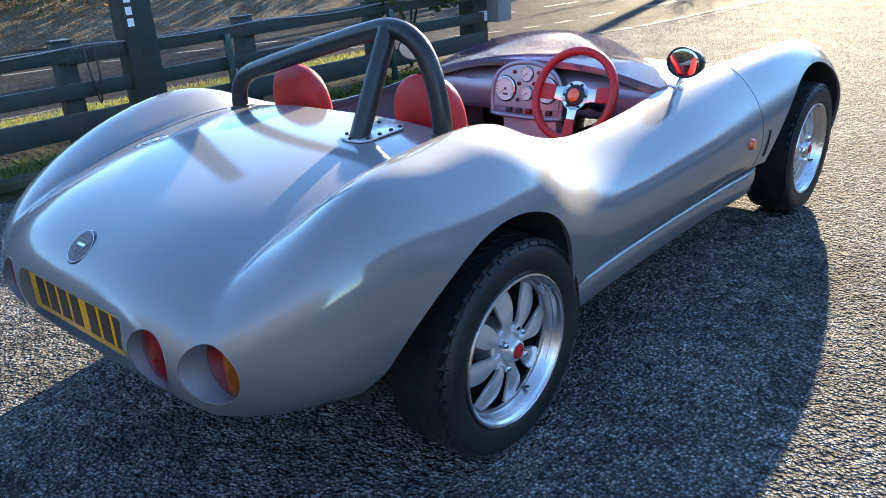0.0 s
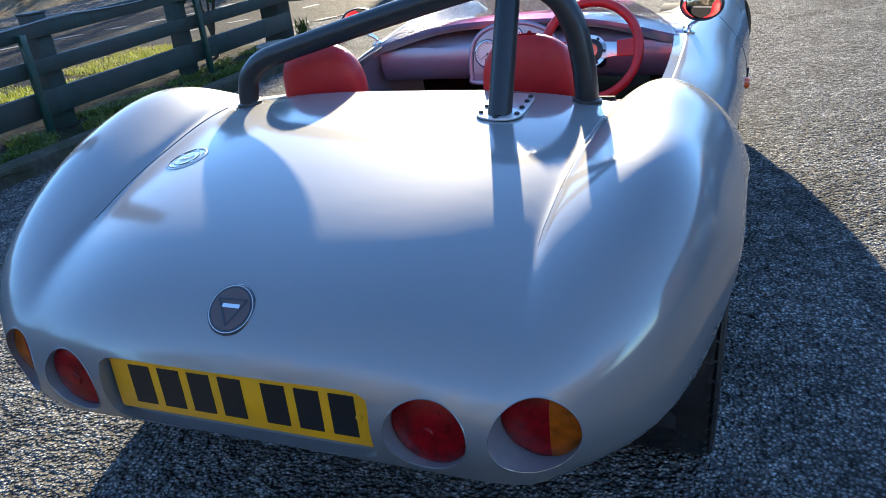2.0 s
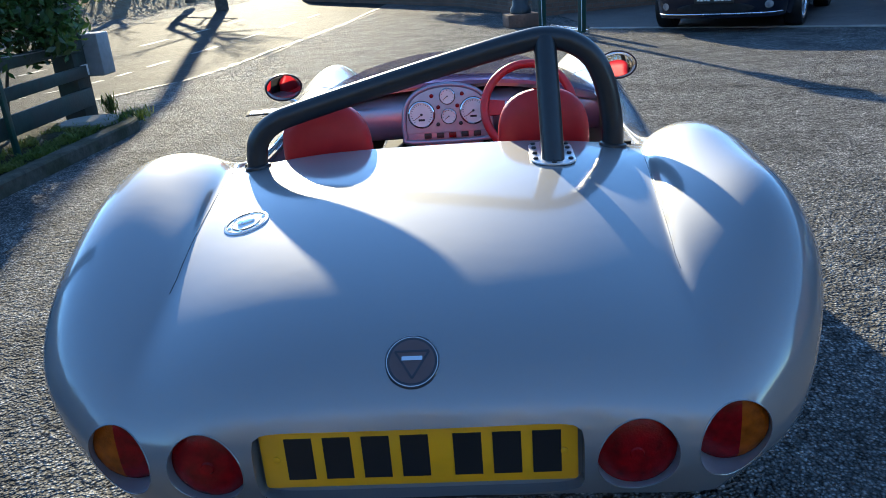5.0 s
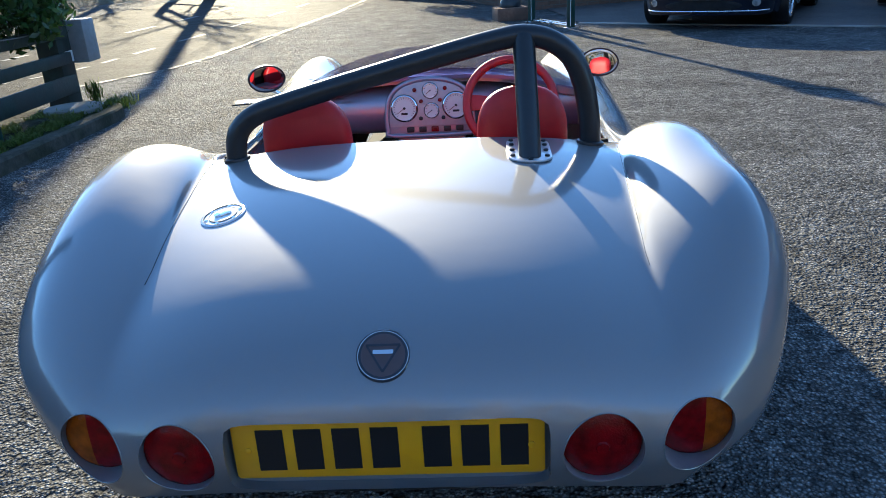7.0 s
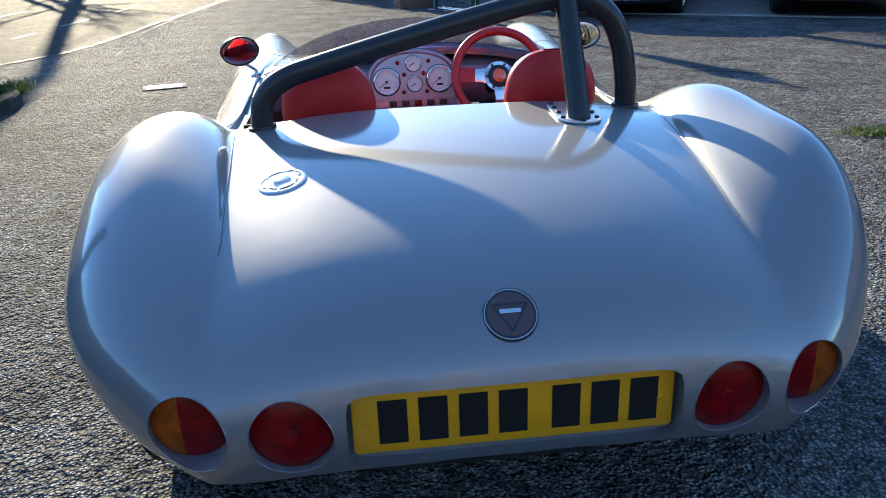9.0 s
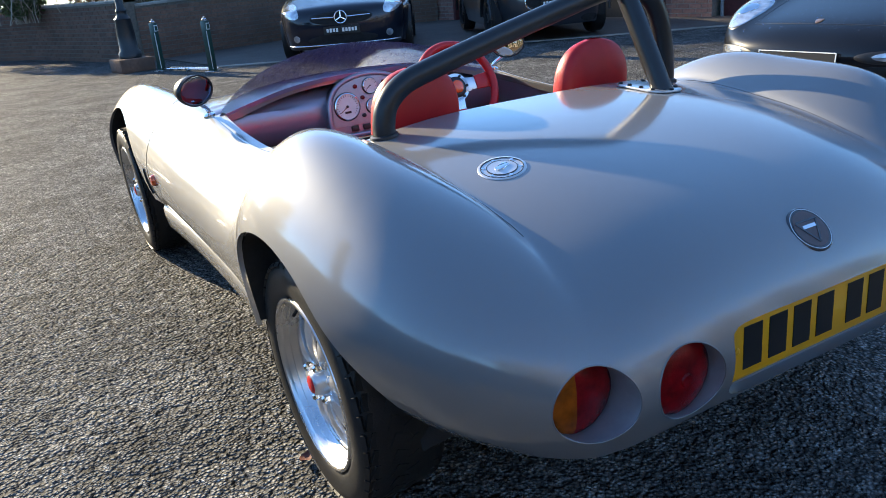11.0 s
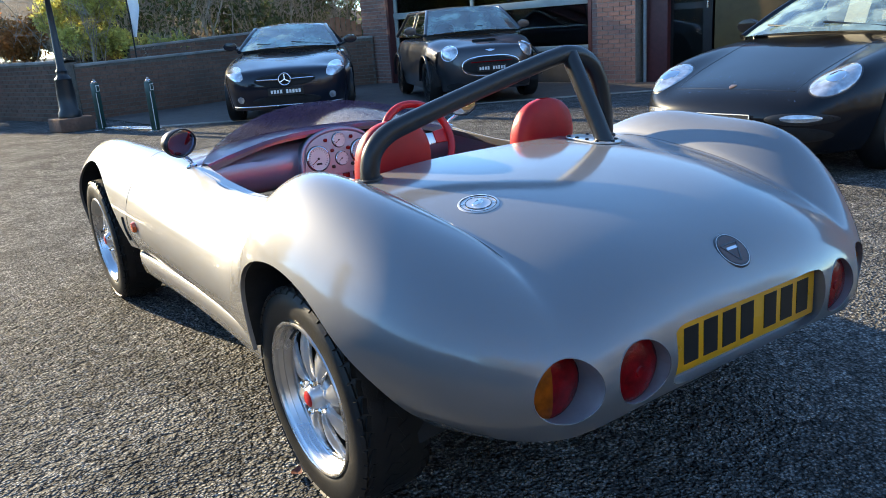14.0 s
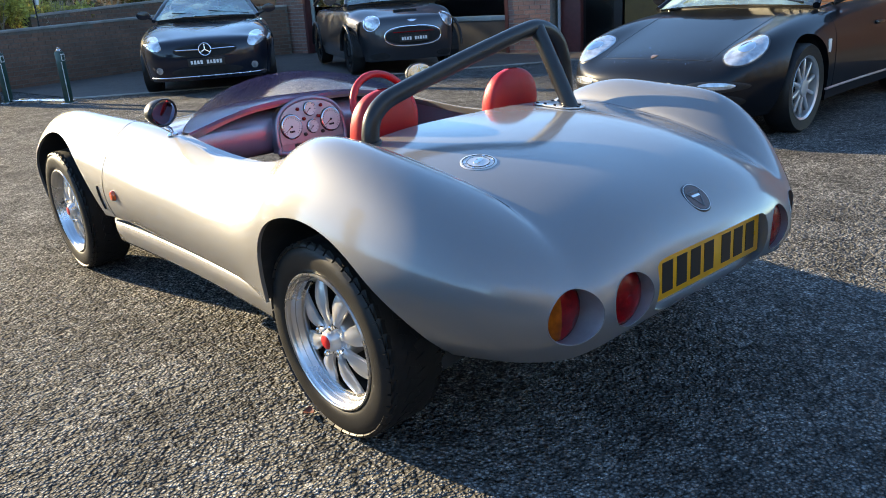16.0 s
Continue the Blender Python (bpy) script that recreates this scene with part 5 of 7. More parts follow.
part("print_panel", grid_mesh([[(edge_(z) * w_, 0.03 * math.sin(4 * z + 4 * w_) - 0.006, z) for w_ in np.linspace(0.05, 0.6, 5)] for z in np.linspace(0.80, 2.6, 20)]), material("banner_print", (0.06, 0.05, 0.055), 0.8, vary=0.1, scale=10), cloth)
for k in range(9):
    z = 1.06 + 0.035 * k
    part("text_bar", grid_mesh([[(edge_(zz) * w_, 0.03 * math.sin(4 * zz + 4 * w_) - 0.012, zz) for w_ in np.linspace(0.10, 0.55, 5)] for zz in (z, z + 0.012)]), WHITE_METAL, cloth)


# ---- the brick walls ----
def brickwork(name, a, c, z_of, thick, parent, singles=0, seed=1, coping=True, brick=(0.215, 0.065), joint=0.010, mat=None):
    """A wall from a to c: mortar core, stretcher bricks proud of it on both faces; the first ones are objects of their own."""
    mat = mat or BRICK
    a, c = Vector((*a, 0)), Vector((*c, 0))
    length, t = (c - a).length, (c - a).normalized()
    n = Vector((t.y, -t.x, 0))
    M = Matrix.Translation(a) @ Matrix((t, -n, Vector((0, 0, 1)))).transposed().to_4x4()
    steps = max(2, int(length / 0.5))
    rows = []
    for k in range(steps + 1):
        x = length * k / steps
        h = z_of(k / steps)
        rows.append([M @ Vector(q) for q in ((x, -thick / 2 + 0.006, -0.1), (x, -thick / 2 + 0.006, h), (x, thick / 2 - 0.006, h), (x, thick / 2 - 0.006, -0.1))])
    core = grid_mesh(rows)
    for r_ in (rows[0], rows[-1]):
        core.faces.new([core.verts.new(p) for p in r_])
    part("mortar", core, MORTAR_DARK if mat.name.startswith("dark") else MORTAR, parent)
    r = random.Random(seed)
    shared, vs, fs, made = None, [], [], 0
    bw, bh = brick
    course = 0
    while course * (bh + joint) < 6:
        z = course * (bh + joint)
        x = -(bw + joint) / 2 if course % 2 else 0.0
        while x < length - 0.03:
            x0, x1 = max(0.0, x), min(length, x + bw)
            if x1 - x0 > 0.04 and z + bh <= z_of(min(1, (x0 + x1) / 2 / length)) + 0.002:
                for side in (-1, 1):
                    dy = side * (thick / 2 + r.uniform(-0.001, 0.0015))
                    lo = [(x0, dy - side * 0.02, z), (x1, dy - side * 0.02, z), (x1, dy - side * 0.02, z + bh), (x0, dy - side * 0.02, z + bh)]
                    e = 0.003
                    hi = [(x0 + e, dy, z + e), (x1 - e, dy, z + e), (x1 - e, dy, z + bh - e), (x0 + e, dy, z + bh - e)]
                    if side == -1 and made < singles and x1 - x0 > bw - 0.001:
                        if shared is None:
                            shared = bpy.data.meshes.new("brick")
                            q = [(0, 0.02, 0), (bw, 0.02, 0), (bw, 0.02, bh), (0, 0.02, bh), (e, 0, e), (bw - e, 0, e), (bw - e, 0, bh - e), (e, 0, bh - e)]
                            shared.from_pydata(q, [], [(4, 5, 6, 7), (0, 1, 5, 4), (1, 2, 6, 5), (2, 3, 7, 6), (3, 0, 4, 7)])
                            shared.materials.append(mat)
                        ob = new("brick", shared)
                        ob.parent = parent
                        ob.matrix_basis = M @ Matrix.Translation((x0, dy, z))
                        made += 1
                        continue
                    k = len(vs)
                    vs += [M @ Vector(q) for q in lo + hi]
                    fs += [(k + 4, k + 5, k + 6, k + 7), (k, k + 1, k + 5, k + 4), (k + 1, k + 2, k + 6, k + 5), (k + 2, k + 3, k + 7, k + 6), (k + 3, k, k + 4, k + 7)]
            x += bw + joint
        course += 1
    if vs:
        tagged(raw_mesh("bricks", vs, fs, mat, parent), kind="stuff")
    if coping:
        top = []
        for k in range(steps + 1):
            x, h = length * k / steps, z_of(k / steps)
            top.append([M @ Vector(q) for q in ((x, -thick / 2 - 0.02, h), (x, -thick / 2 - 0.02, h + 0.035), (x, -thick / 2, h + 0.045), (x, thick / 2, h + 0.045), (x, thick / 2 + 0.02, h + 0.035), (x, thick / 2 + 0.02, h))])
        part("coping", grid_mesh(top), CONCRETE, parent)
    return M


BRICK_DARK = material("dark_brown_brick", (0.175, 0.088, 0.058), 0.85, vary=0.25, scale=25, bump=0.002, bump_scale=90, second=(0.12, 0.068, 0.048), second_scale=3, island=0.3)
BRICK_ORANGE = material("orange_brick", (0.42, 0.17, 0.07), 0.8, vary=0.2, scale=25, bump=0.002, bump_scale=90, second=(0.32, 0.13, 0.06), second_scale=3, island=0.25)
MORTAR_DARK = material("weathered_mortar", (0.13, 0.11, 0.09), 0.9, vary=0.25, scale=20, bump=0.003, bump_scale=80)
garden = tagged(thing("garden_wall", "", ""), "low dark brick retaining wall with a pale coping", "wall", kind="structure")
brickwork("garden_wall", (1.15, 13.1), (5.9, 14.6), lambda t: 0.92 + 0.10 * t, 0.24, garden, 90, 2, mat=BRICK_DARK)
brickwork("garden_wall", (1.13, 13.0), (-0.2, 17.2), lambda t: 1.0, 0.24, garden, 120, 3, mat=BRICK_DARK)
brickwork("garden_wall", (-0.2, 17.2), (-6.0, 26), lambda t: 1.0, 0.24, garden, 0, 4, mat=BRICK_DARK)
brickwork("garden_wall", (5.9, 14.6), (7.62, 13.95), lambda t: 1.02, 0.24, garden, 0, 6, mat=BRICK_DARK)
tier = tagged(thing("upper_wall", "", ""), "second brick tier stepped back above the wall", "wall", kind="structure")
brickwork("upper_wall", (2.4, 14.3), (7.0, 15.6), lambda t: 1.15 + 0.22 * t, 0.24, tier, 0, 5, mat=BRICK_DARK)
bank = bmesh.new()
grid_mesh([[(1.2 + 0.35 * i - 0.9 * j / 3, 13.3 + 0.12 * i + 1.1 * j + 0.3, 0.80 + 0.32 * j ** 0.9 + 0.12 * noise.noise((i * 0.7, j * 0.9, 0))) for j in range(12)] for i in range(1, 34)], bank)
tagged(part("bank", bank, LITTER), "rising bank of leaf litter behind the wall", "bank", kind="structure")
bush((1.75, 14.6, 0.85), (0.95, 0.8, 0.85), LEAF_YELLOW, 9000, 0.045, "yellow-green leafy bush behind the wall", 11)
bush((3.1, 14.7, 0.85), (0.7, 0.5, 0.35), LEAF_YELLOW, 2600, 0.04, "low yellowing bush on the wall", 12)
bush((-0.1, 17.6, 0.9), (1.1, 0.9, 0.95), LEAF_RUST, 6000, 0.05, "rust-brown autumn bush behind the wall", 13)
bush((0.75, 15.6, 0.9), (0.8, 0.6, 0.55), LEAF_RUST, 3500, 0.045, "low rusty bush with bare stems behind the wall", 16)
bush((-1.2, 19.5, 0.8), (1.6, 1.5, 1.5), LEAF_RUST, 7000, 0.06, "rust-brown autumn bush by the road", 14)
bush((-0.4, 16.3, 0.75), (0.8, 0.6, 0.5), LEAF_GREEN, 4000, 0.045, "low grey-green shrub by the wall", 15)
thicket = thing("thicket", "dense bare brown thicket with some dark leaves on the bank", "shrubs", kind="stuff")
twigs("brushwood", lambda r: ((x := r.uniform(2.2, 9.5)), 15.2 + 0.3 * (x - 2) + r.uniform(0, 2.6), 1.0 + r.uniform(0, 0.5)), TWIG, thicket, 21, 3.6, 420, 0.28, 0.018, 4)
leaves("foliage", [((x, 16.2 + 0.3 * (x - 2) + 0.6 * math.sin(x * 3), 1.9 + 0.7 * math.sin(x * 1.7)), (0.8, 0.9, 0.9)) for x in np.arange(2.0, 10, 0.55)], 15000, 0.06, LEAF_GREEN, thicket, 22)

# Hedge bank on the far side of the road.
far_bank = bmesh.new()
grid_mesh([[(-12.6 - 0.8 * j + 0.25 * noise.noise((j, k * 0.6, 3)) + (0.03 * k if k > 10 else 0), -16 + 1.2 * k, 0.0 + 0.42 * j + 0.25 * noise.noise((j * 0.8, k * 0.8, 7)) * (j > 0)) for j in range(9)] for k in range(60)], far_bank)
tagged(part("far_bank", far_bank, LITTER), "shaded leaf-littered bank across the road", "bank", kind="structure")
hedge = thing("hedge", "dark straggling hedge on the far bank", "hedge", kind="stuff")
twigs("brushwood", lambda r: (-13.6 - r.uniform(0, 4), r.uniform(-10, 40), 0.6), TWIG, hedge, 31, 2.6, 500, 0.4, 0.02, 3)
leaves("foliage", [((-14.4 - 1.2 * math.sin(y), y, 1.8 + 0.6 * math.sin(y * 2.3)), (1.3, 1.0, 1.2)) for y in np.arange(-10, 44, 1.1)], 22000, 0.09, LEAF_GREEN, hedge, 32)
leaves("fallen_leaves", [((-13.6, y, 0.5), (1.2, 1.4, 0.45)) for y in np.arange(-10, 40, 1.6)], 6000, 0.06, LEAF_RUST, hedge, 33)


# Unseen wooded bank closing the side away from the sun, added to darken reflections.
unseen_rear_bank = bmesh.new()
grid_mesh([[(-16 + 1.2 * k, -15.5 - 0.9 * j + 0.3 * noise.noise((j, k * 0.6, 13)), 0.30 * j + 0.2 * noise.noise((j * 0.8, k * 0.8, 17)) * (j > 0)) for j in range(9)] for k in range(36)], unseen_rear_bank)
tagged(part("unseen_rear_bank", unseen_rear_bank, LITTER), "unseen leaf-littered bank added behind the forecourt", "bank", kind="structure")
unseen_rear_wood = thing("woodland", "unseen dense bare wood with some dark leaves, added on the bank", "trees", kind="stuff")
twigs("brushwood", lambda r: (r.uniform(-15, 25), -16.5 - r.uniform(0, 5), 0.8), TWIG, unseen_rear_wood, 41, 8.5, 480, 0.3, 0.06, 4)
leaves("foliage", [((x, -18 - 1.2 * math.sin(x), 3.4 + 1.8 * math.sin(x * 2.3)), (1.6, 1.6, 2.8)) for x in np.arange(-15, 26, 1.1)], 26000, 0.13, LEAF_GREEN, unseen_rear_wood, 42)

# ---- bare trees towards the sun ----
def tree(at, height, seed, label, stem=0.36, limb=0.675, spread=0.55, lean=0.0):
    t_ = thing("tree", label, "tree", "bare trees by the road", at=pose(*at))
    r = random.Random(seed)
    wood = bmesh.new()

    def grow(p, way, length, rad, depth):
        pts, q, d = [p], p, way
        for _ in range(4):
            d = (d + Vector((r.gauss(0, 0.10), r.gauss(0, 0.10), 0.06)) * (1 if depth or stem < 0.5 else 0.25)).normalized()
            q = q + d * length / 4
            pts.append(q)
        tube(pts, [rad * (1 - 0.4 * k / 4) for k in range(5)], 9 if depth < 2 else 5 if depth < 3 else 3, wood, caps=False)
        if depth < 4:
            for _ in range(3 if depth else 4):
                side = (d * 0.75 + Vector((r.gauss(-lean, spread), r.gauss(0, spread), r.gauss(0.1, 0.3)))).normalized()
                start = pts[r.choice((2, 3, 4) if depth or stem < 0.5 else (4, 4, 4))]
                grow(start, side, length * (r.uniform(0.8, 1.2) * limb if depth == 0 else r.uniform(0.55, 0.8)), rad * 0.5, depth + 1)

    grow(Vector((0, 0, 0)), Vector((0, 0, 1)), height * stem, height * 0.022, 0)
    part("trunk", wood, BARK, t_)
    return t_


tree((-8.3, 24.0, 0), 9.5, 5, "tall bare roadside tree with forking limbs", 0.64, 0.26, 0.32, 0.75)
tree((-12.6, 22.0, 0.4), 10.0, 9, "bare tree on the far bank")
tree((-10.4, 27.0, 0.2), 9.0, 15, "bare tree on the far bank")
tree((-13.8, 30.0, 0.6), 11.0, 23, "tall bare tree on the far bank")
tree((-15.5, 26.0, 0.8), 10.0, 31, "bare tree on the far bank")


# ---- lamp post, bollards, flag ----
lamp = thing("street_lamp", "black cast-iron lamp post with a lantern on a brick plinth", "street lamp", at=pose(0.74, 11.55, 0, 0, 0, 10))
plinth = part("plinth", box((0.52, 0.52, 0.20), (0, 0, 0.10), 0.012), BRICK_DARK, lamp, "square brick plinth")
part("column", lathe([(0.17, 0.20), (0.17, 0.28), (0.14, 0.32), (0.135, 0.55), (0.12, 0.75), (0.125, 0.78), (0.09, 0.82), (0.075, 0.86), (0.085, 0.90), (0.06, 0.94), (0.045, 1.6), (0.037, 2.05), (0.055, 2.08), (0.05, 2.12), (0, 2.12)], 24), BLACK_TUBE, lamp)
rows = []
for z, w in ((2.12, 0.10), (2.48, 0.17)):
    rows.append([(w * math.cos(radians(45 + 90 * k)), w * math.sin(radians(45 + 90 * k)), z) for k in range(5)])
part("lantern_glass", grid_mesh(rows), material("frosted_glass", (0.72, 0.72, 0.70), 0.3, vary=0.05), lamp, "pale lantern panes")
for k in range(4):
    a = radians(45 + 90 * k)
    part("lantern_bar", tube([(0.10 * math.cos(a), 0.10 * math.sin(a), 2.12), (0.17 * math.cos(a), 0.17 * math.sin(a), 2.48)], 0.010, 6), BLACK_TUBE, lamp)
part("lantern_roof", lathe([(0.20, 2.47), (0.20, 2.50), (0.12, 2.60), (0.05, 2.66), (0.03, 2.72), (0.015, 2.78), (0, 2.79)], 8), BLACK_TUBE, lamp)

bollard = thing("bollard", "slim dark green metal parking bollard with a pale reflector", "bollard", "parking bollards", at=pose(1.05, 10.95, 0, 0, 0, 35))
part("post", box((0.09, 0.09, 0.70), (0, 0, 0.35), 0.012), GREEN_METAL, bollard)
part("cap", lathe([(0.035, 0.70), (0.035, 0.715), (0.02, 0.73), (0.02, 0.75), (0, 0.755)], 16), ALLOY, bollard)
part("reflector_frame", box((0.07, 0.006, 0.09), (0, -0.048, 0.62), 0.003), WHITE_METAL, bollard)
part("reflector", box((0.05, 0.006, 0.07), (0, -0.0505, 0.62), 0.002), GREEN_METAL, bollard)
part("edge_strip", box((0.006, 0.006, 0.52), (-0.046, -0.046, 0.30)), WHITE_METAL, bollard)
part("base_plate", box((0.16, 0.16, 0.012), (0, 0, 0.006), 0.003), ALLOY, bollard)
copy_thing(bollard, pose(1.53, 9.80, 0, 0, 0, 35))
barrier = thing("drop_bar", "pair of thin folded metal bars between the bollards", "barrier")
for dz, dx in ((0.03, 0), (0.035, 0.10)):
    part("bar", tube([(1.08 + dx, 10.9, dz), (1.52 + dx, 9.84, dz)], 0.012, 8), ALLOY, barrier)
part("hinge", box((0.06, 0.05, 0.06), (1.30, 10.37, 0.03), 0.01), ALLOY, barrier)
flag = thing("feather_flag", "white feather flag on a thin dark pole", "flag", at=pose(2.35, 13.45, 0.9))
part("pole", tube([(0, 0, -0.1), (0.0, 0, 0.8), (-0.06, 0, 2.4)], 0.014, 8), BLACK_TUBE, flag)
part("flag", grid_mesh([[(0.02 - 0.06 * max(0, z - 0.5) / 1.9 + w_ * (0.04 + 0.16 * min(1, (z - 0.45) / 0.5)), 0.03 * math.sin(5 * z + 3 * w_), z) for w_ in np.linspace(0, 1, 6)] for z in np.linspace(0.45, 2.4, 16)]), WHITE_METAL, flag)

# ---- the showroom ----
SHOP = Matrix.Translation((7.97, 13.04, 0)) @ Matrix.Rotation(radians(-79.0), 4, "Z")   # x along the front, -y towards the forecourt
GLASS = bpy.data.materials.new("window_glass")
GLASS.use_nodes = True
gn = GLASS.node_tree.nodes
gn.remove(gn["Principled BSDF"])
clear, gloss, fres, both = gn.new("ShaderNodeBsdfTransparent"), gn.new("ShaderNodeBsdfGlossy"), gn.new("ShaderNodeFresnel"), gn.new("ShaderNodeMixShader")
clear.inputs[0].default_value = (0.55, 0.60, 0.60, 1)
gloss.inputs[1].default_value = 0.015
fres.inputs[0].default_value = 1.6
for a, c in ((fres.outputs[0], both.inputs[0]), (clear.outputs[0], both.inputs[1]), (gloss.outputs[0], both.inputs[2]), (both.outputs[0], gn["Material Output"].inputs[0])):
    GLASS.node_tree.links.new(a, c)
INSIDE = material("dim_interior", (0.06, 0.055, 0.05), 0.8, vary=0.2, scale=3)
BRONZE = material("brown_door_panel", (0.10, 0.06, 0.025), 0.45, 0.2, vary=0.15, scale=12, second=(0.13, 0.08, 0.03), second_scale=2)
MAROON = material("maroon_frame", (0.09, 0.025, 0.025), 0.4, vary=0.15, scale=15)
shop = tagged(thing("showroom", "", ""), "brick showroom with large pale-framed windows and a brown door", "building", kind="structure")
at_shop = lambda x, y=0.0: tuple((SHOP @ Vector((x, y, 0)))[:2])
PX = [(-1.25, -0.40), (4.85, 5.70)]
for n, (x0, x1) in enumerate(PX):
    brickwork("pillar", at_shop(x0), at_shop(x1), lambda t: 2.75, 0.34, shop, 140, 7 + n, coping=False)
    part("corner_trim", box((0.07, 0.36, 2.75), ((x1 if n == 0 else x0 - 0.0) + (0.035 if n == 0 else -0.035), 0, 1.375), m=SHOP), MAROON, shop)
FRAME_PAINT = material("grey_green_frame_paint", (0.36, 0.40, 0.37), 0.45, vary=0.08, scale=20, second=(0.30, 0.33, 0.31), second_scale=3)
win = part("window", box((5.12, 0.06, 0.09), (2.22, 0, 0.62), 0.01, m=SHOP), FRAME_PAINT, shop, "large shop window with pale frames")
part("transom", box((5.12, 0.07, 0.13), (2.22, 0, 1.43), 0.01, m=SHOP), FRAME_PAINT, win)
part("transom", box((5.12, 0.06, 0.08), (2.22, 0, 2.42), 0.01, m=SHOP), FRAME_PAINT, win)
for x in (-0.29, 1.95, 4.74):
    part("mullion", box((0.07, 0.06, 1.8), (x, 0.002, 1.5), 0.01, m=SHOP), FRAME_PAINT, win)
for x0, x1 in ((-0.26, 1.92), (1.98, 4.71)):
    for z0, z1 in ((0.66, 1.37), (1.49, 2.39)):
        g = part("pane", box((x1 - x0, 0.008, z1 - z0), ((x0 + x1) / 2, 0.01, (z0 + z1) / 2), m=SHOP), GLASS, win)
        g.visible_shadow = False
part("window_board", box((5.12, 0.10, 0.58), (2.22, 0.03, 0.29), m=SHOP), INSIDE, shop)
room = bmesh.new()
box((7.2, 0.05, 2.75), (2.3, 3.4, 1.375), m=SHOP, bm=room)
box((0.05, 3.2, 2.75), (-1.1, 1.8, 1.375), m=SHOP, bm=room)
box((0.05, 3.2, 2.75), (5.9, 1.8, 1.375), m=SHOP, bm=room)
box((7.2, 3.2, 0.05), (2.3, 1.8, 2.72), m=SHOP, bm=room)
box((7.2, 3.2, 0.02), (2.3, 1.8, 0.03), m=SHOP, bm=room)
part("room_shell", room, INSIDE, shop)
part("fascia", box((17.0, 0.36, 0.26), (7.1, -0.01, 2.885), 0.01, m=SHOP), MAROON, shop)
part("lintel", box((5.2, 0.28, 0.28), (2.22, 0.02, 2.605), m=SHOP), MAROON, shop)
# Door bay beside the second pillar.
part("downpipe", tube([SHOP @ Vector((5.84, -0.10, 0.0)), SHOP @ Vector((5.84, -0.10, 2.75))], 0.028, 10), GREY_PLASTIC, shop)
part("door_jamb", box((0.42, 0.22, 2.75), (6.0, 0.08, 1.375), m=SHOP), MAROON, shop)
door = part("door", box((0.75, 0.05, 2.5), (6.55, 0.10, 1.25), 0.008, m=SHOP), BLACK_TRIM, shop, "dark framed glazed door")
for z0, z1 in ((0.15, 1.15), (1.25, 2.4)):
    part("pane", box((0.50, 0.012, z1 - z0), (6.52, 0.07, (z0 + z1) / 2), m=SHOP), GLASS, door)
part("handle", tube([SHOP @ Vector((6.86, 0.03, 1.15)), SHOP @ Vector((6.86, 0.03, 1.45))], 0.014, 8), ALLOY, door)
part("door_panel", box((1.75, 0.06, 2.75), (7.85, 0.08, 1.375), 0.01, m=SHOP), BRONZE, shop, "plain brown panel")
part("door_post", box((0.12, 0.16, 2.75), (8.80, 0.06, 1.375), 0.01, m=SHOP), BLACK_TRIM, shop)
brickwork("shop_wall", at_shop(8.88), at_shop(15.5), lambda t: 2.75, 0.30, shop, 0, 17, coping=False, mat=BRICK_ORANGE)
part("drainpipe", tube([SHOP @ Vector((9.35, -0.20, 0.0)), SHOP @ Vector((9.35, -0.20, 2.75))], 0.045, 10), BLACK_TRIM, shop)
part("drainpipe", tube([SHOP @ Vector((10.9, -0.20, 0.0)), SHOP @ Vector((10.9, -0.20, 2.75))], 0.045, 10), MAROON, shop)
part("wall_notice", box((1.1, 0.02, 0.30), (12.2, -0.17, 2.35), 0.004, m=SHOP), WHITE_METAL, shop)
# Closing walls and roof of the building.
closing = bmesh.new()
box((0.3, 7.6, 3.0), (-1.4, 4.2, 1.5), m=SHOP, bm=closing)
box((0.3, 8, 3.0), (15.6, 4, 1.5), m=SHOP, bm=closing)
box((17.2, 0.3, 3.0), (7.1, 8.2, 1.5), m=SHOP, bm=closing)
box((17.2, 8.2, 0.2), (7.1, 4.1, 3.12), m=SHOP, bm=closing)
part("rear_walls", closing, BRICK, shop)
gate = tagged(thing("wooden_gate", "brown boarded garden gate beside the showroom", "gate"), kind="")
for k in range(9):
    x = 6.62 + 0.115 * k
    h = 1.18 + 0.22 * math.sin(math.pi * (k + 0.5) / 9)
    part("board", box((0.110, 0.03, h), (x, 14.62 - 0.035 * k, 0.12 + h / 2), 0.006), material("gate_wood", (0.34, 0.14, 0.07), 0.6, vary=0.25, scale=10, second=(0.26, 0.11, 0.055)) if k == 0 else bpy.data.materials["gate_wood"], gate)
for z in (0.6, 1.15):
    part("ledge", box((1.03, 0.03, 0.09), m=Matrix.Translation((7.08, 14.45, z)) @ Matrix.Rotation(math.atan2(-0.035, 0.115), 4, "Z")), bpy.data.materials["gate_wood"], gate)

# A fallen leaf beside the near rear wheel.
leaf_rows = [[(0.045 * (t - 0.5), 0.016 * math.sin(math.pi * t) * q, 0.004 + 0.010 * (t - 0.5) ** 2 * 4 + 0.004 * abs(q)) for q in (-1, 0, 1)] for t in np.linspace(0.02, 0.98, 9)]
tagged(part("fallen_leaf", grid_mesh(leaf_rows), material("dry_leaf", (0.16, 0.045, 0.03), 0.7, vary=0.3, scale=60), m=pose(-0.765, 0.135, 0.004, 0, 0, 40)), "curled dark red fallen leaf on the asphalt", "leaf")


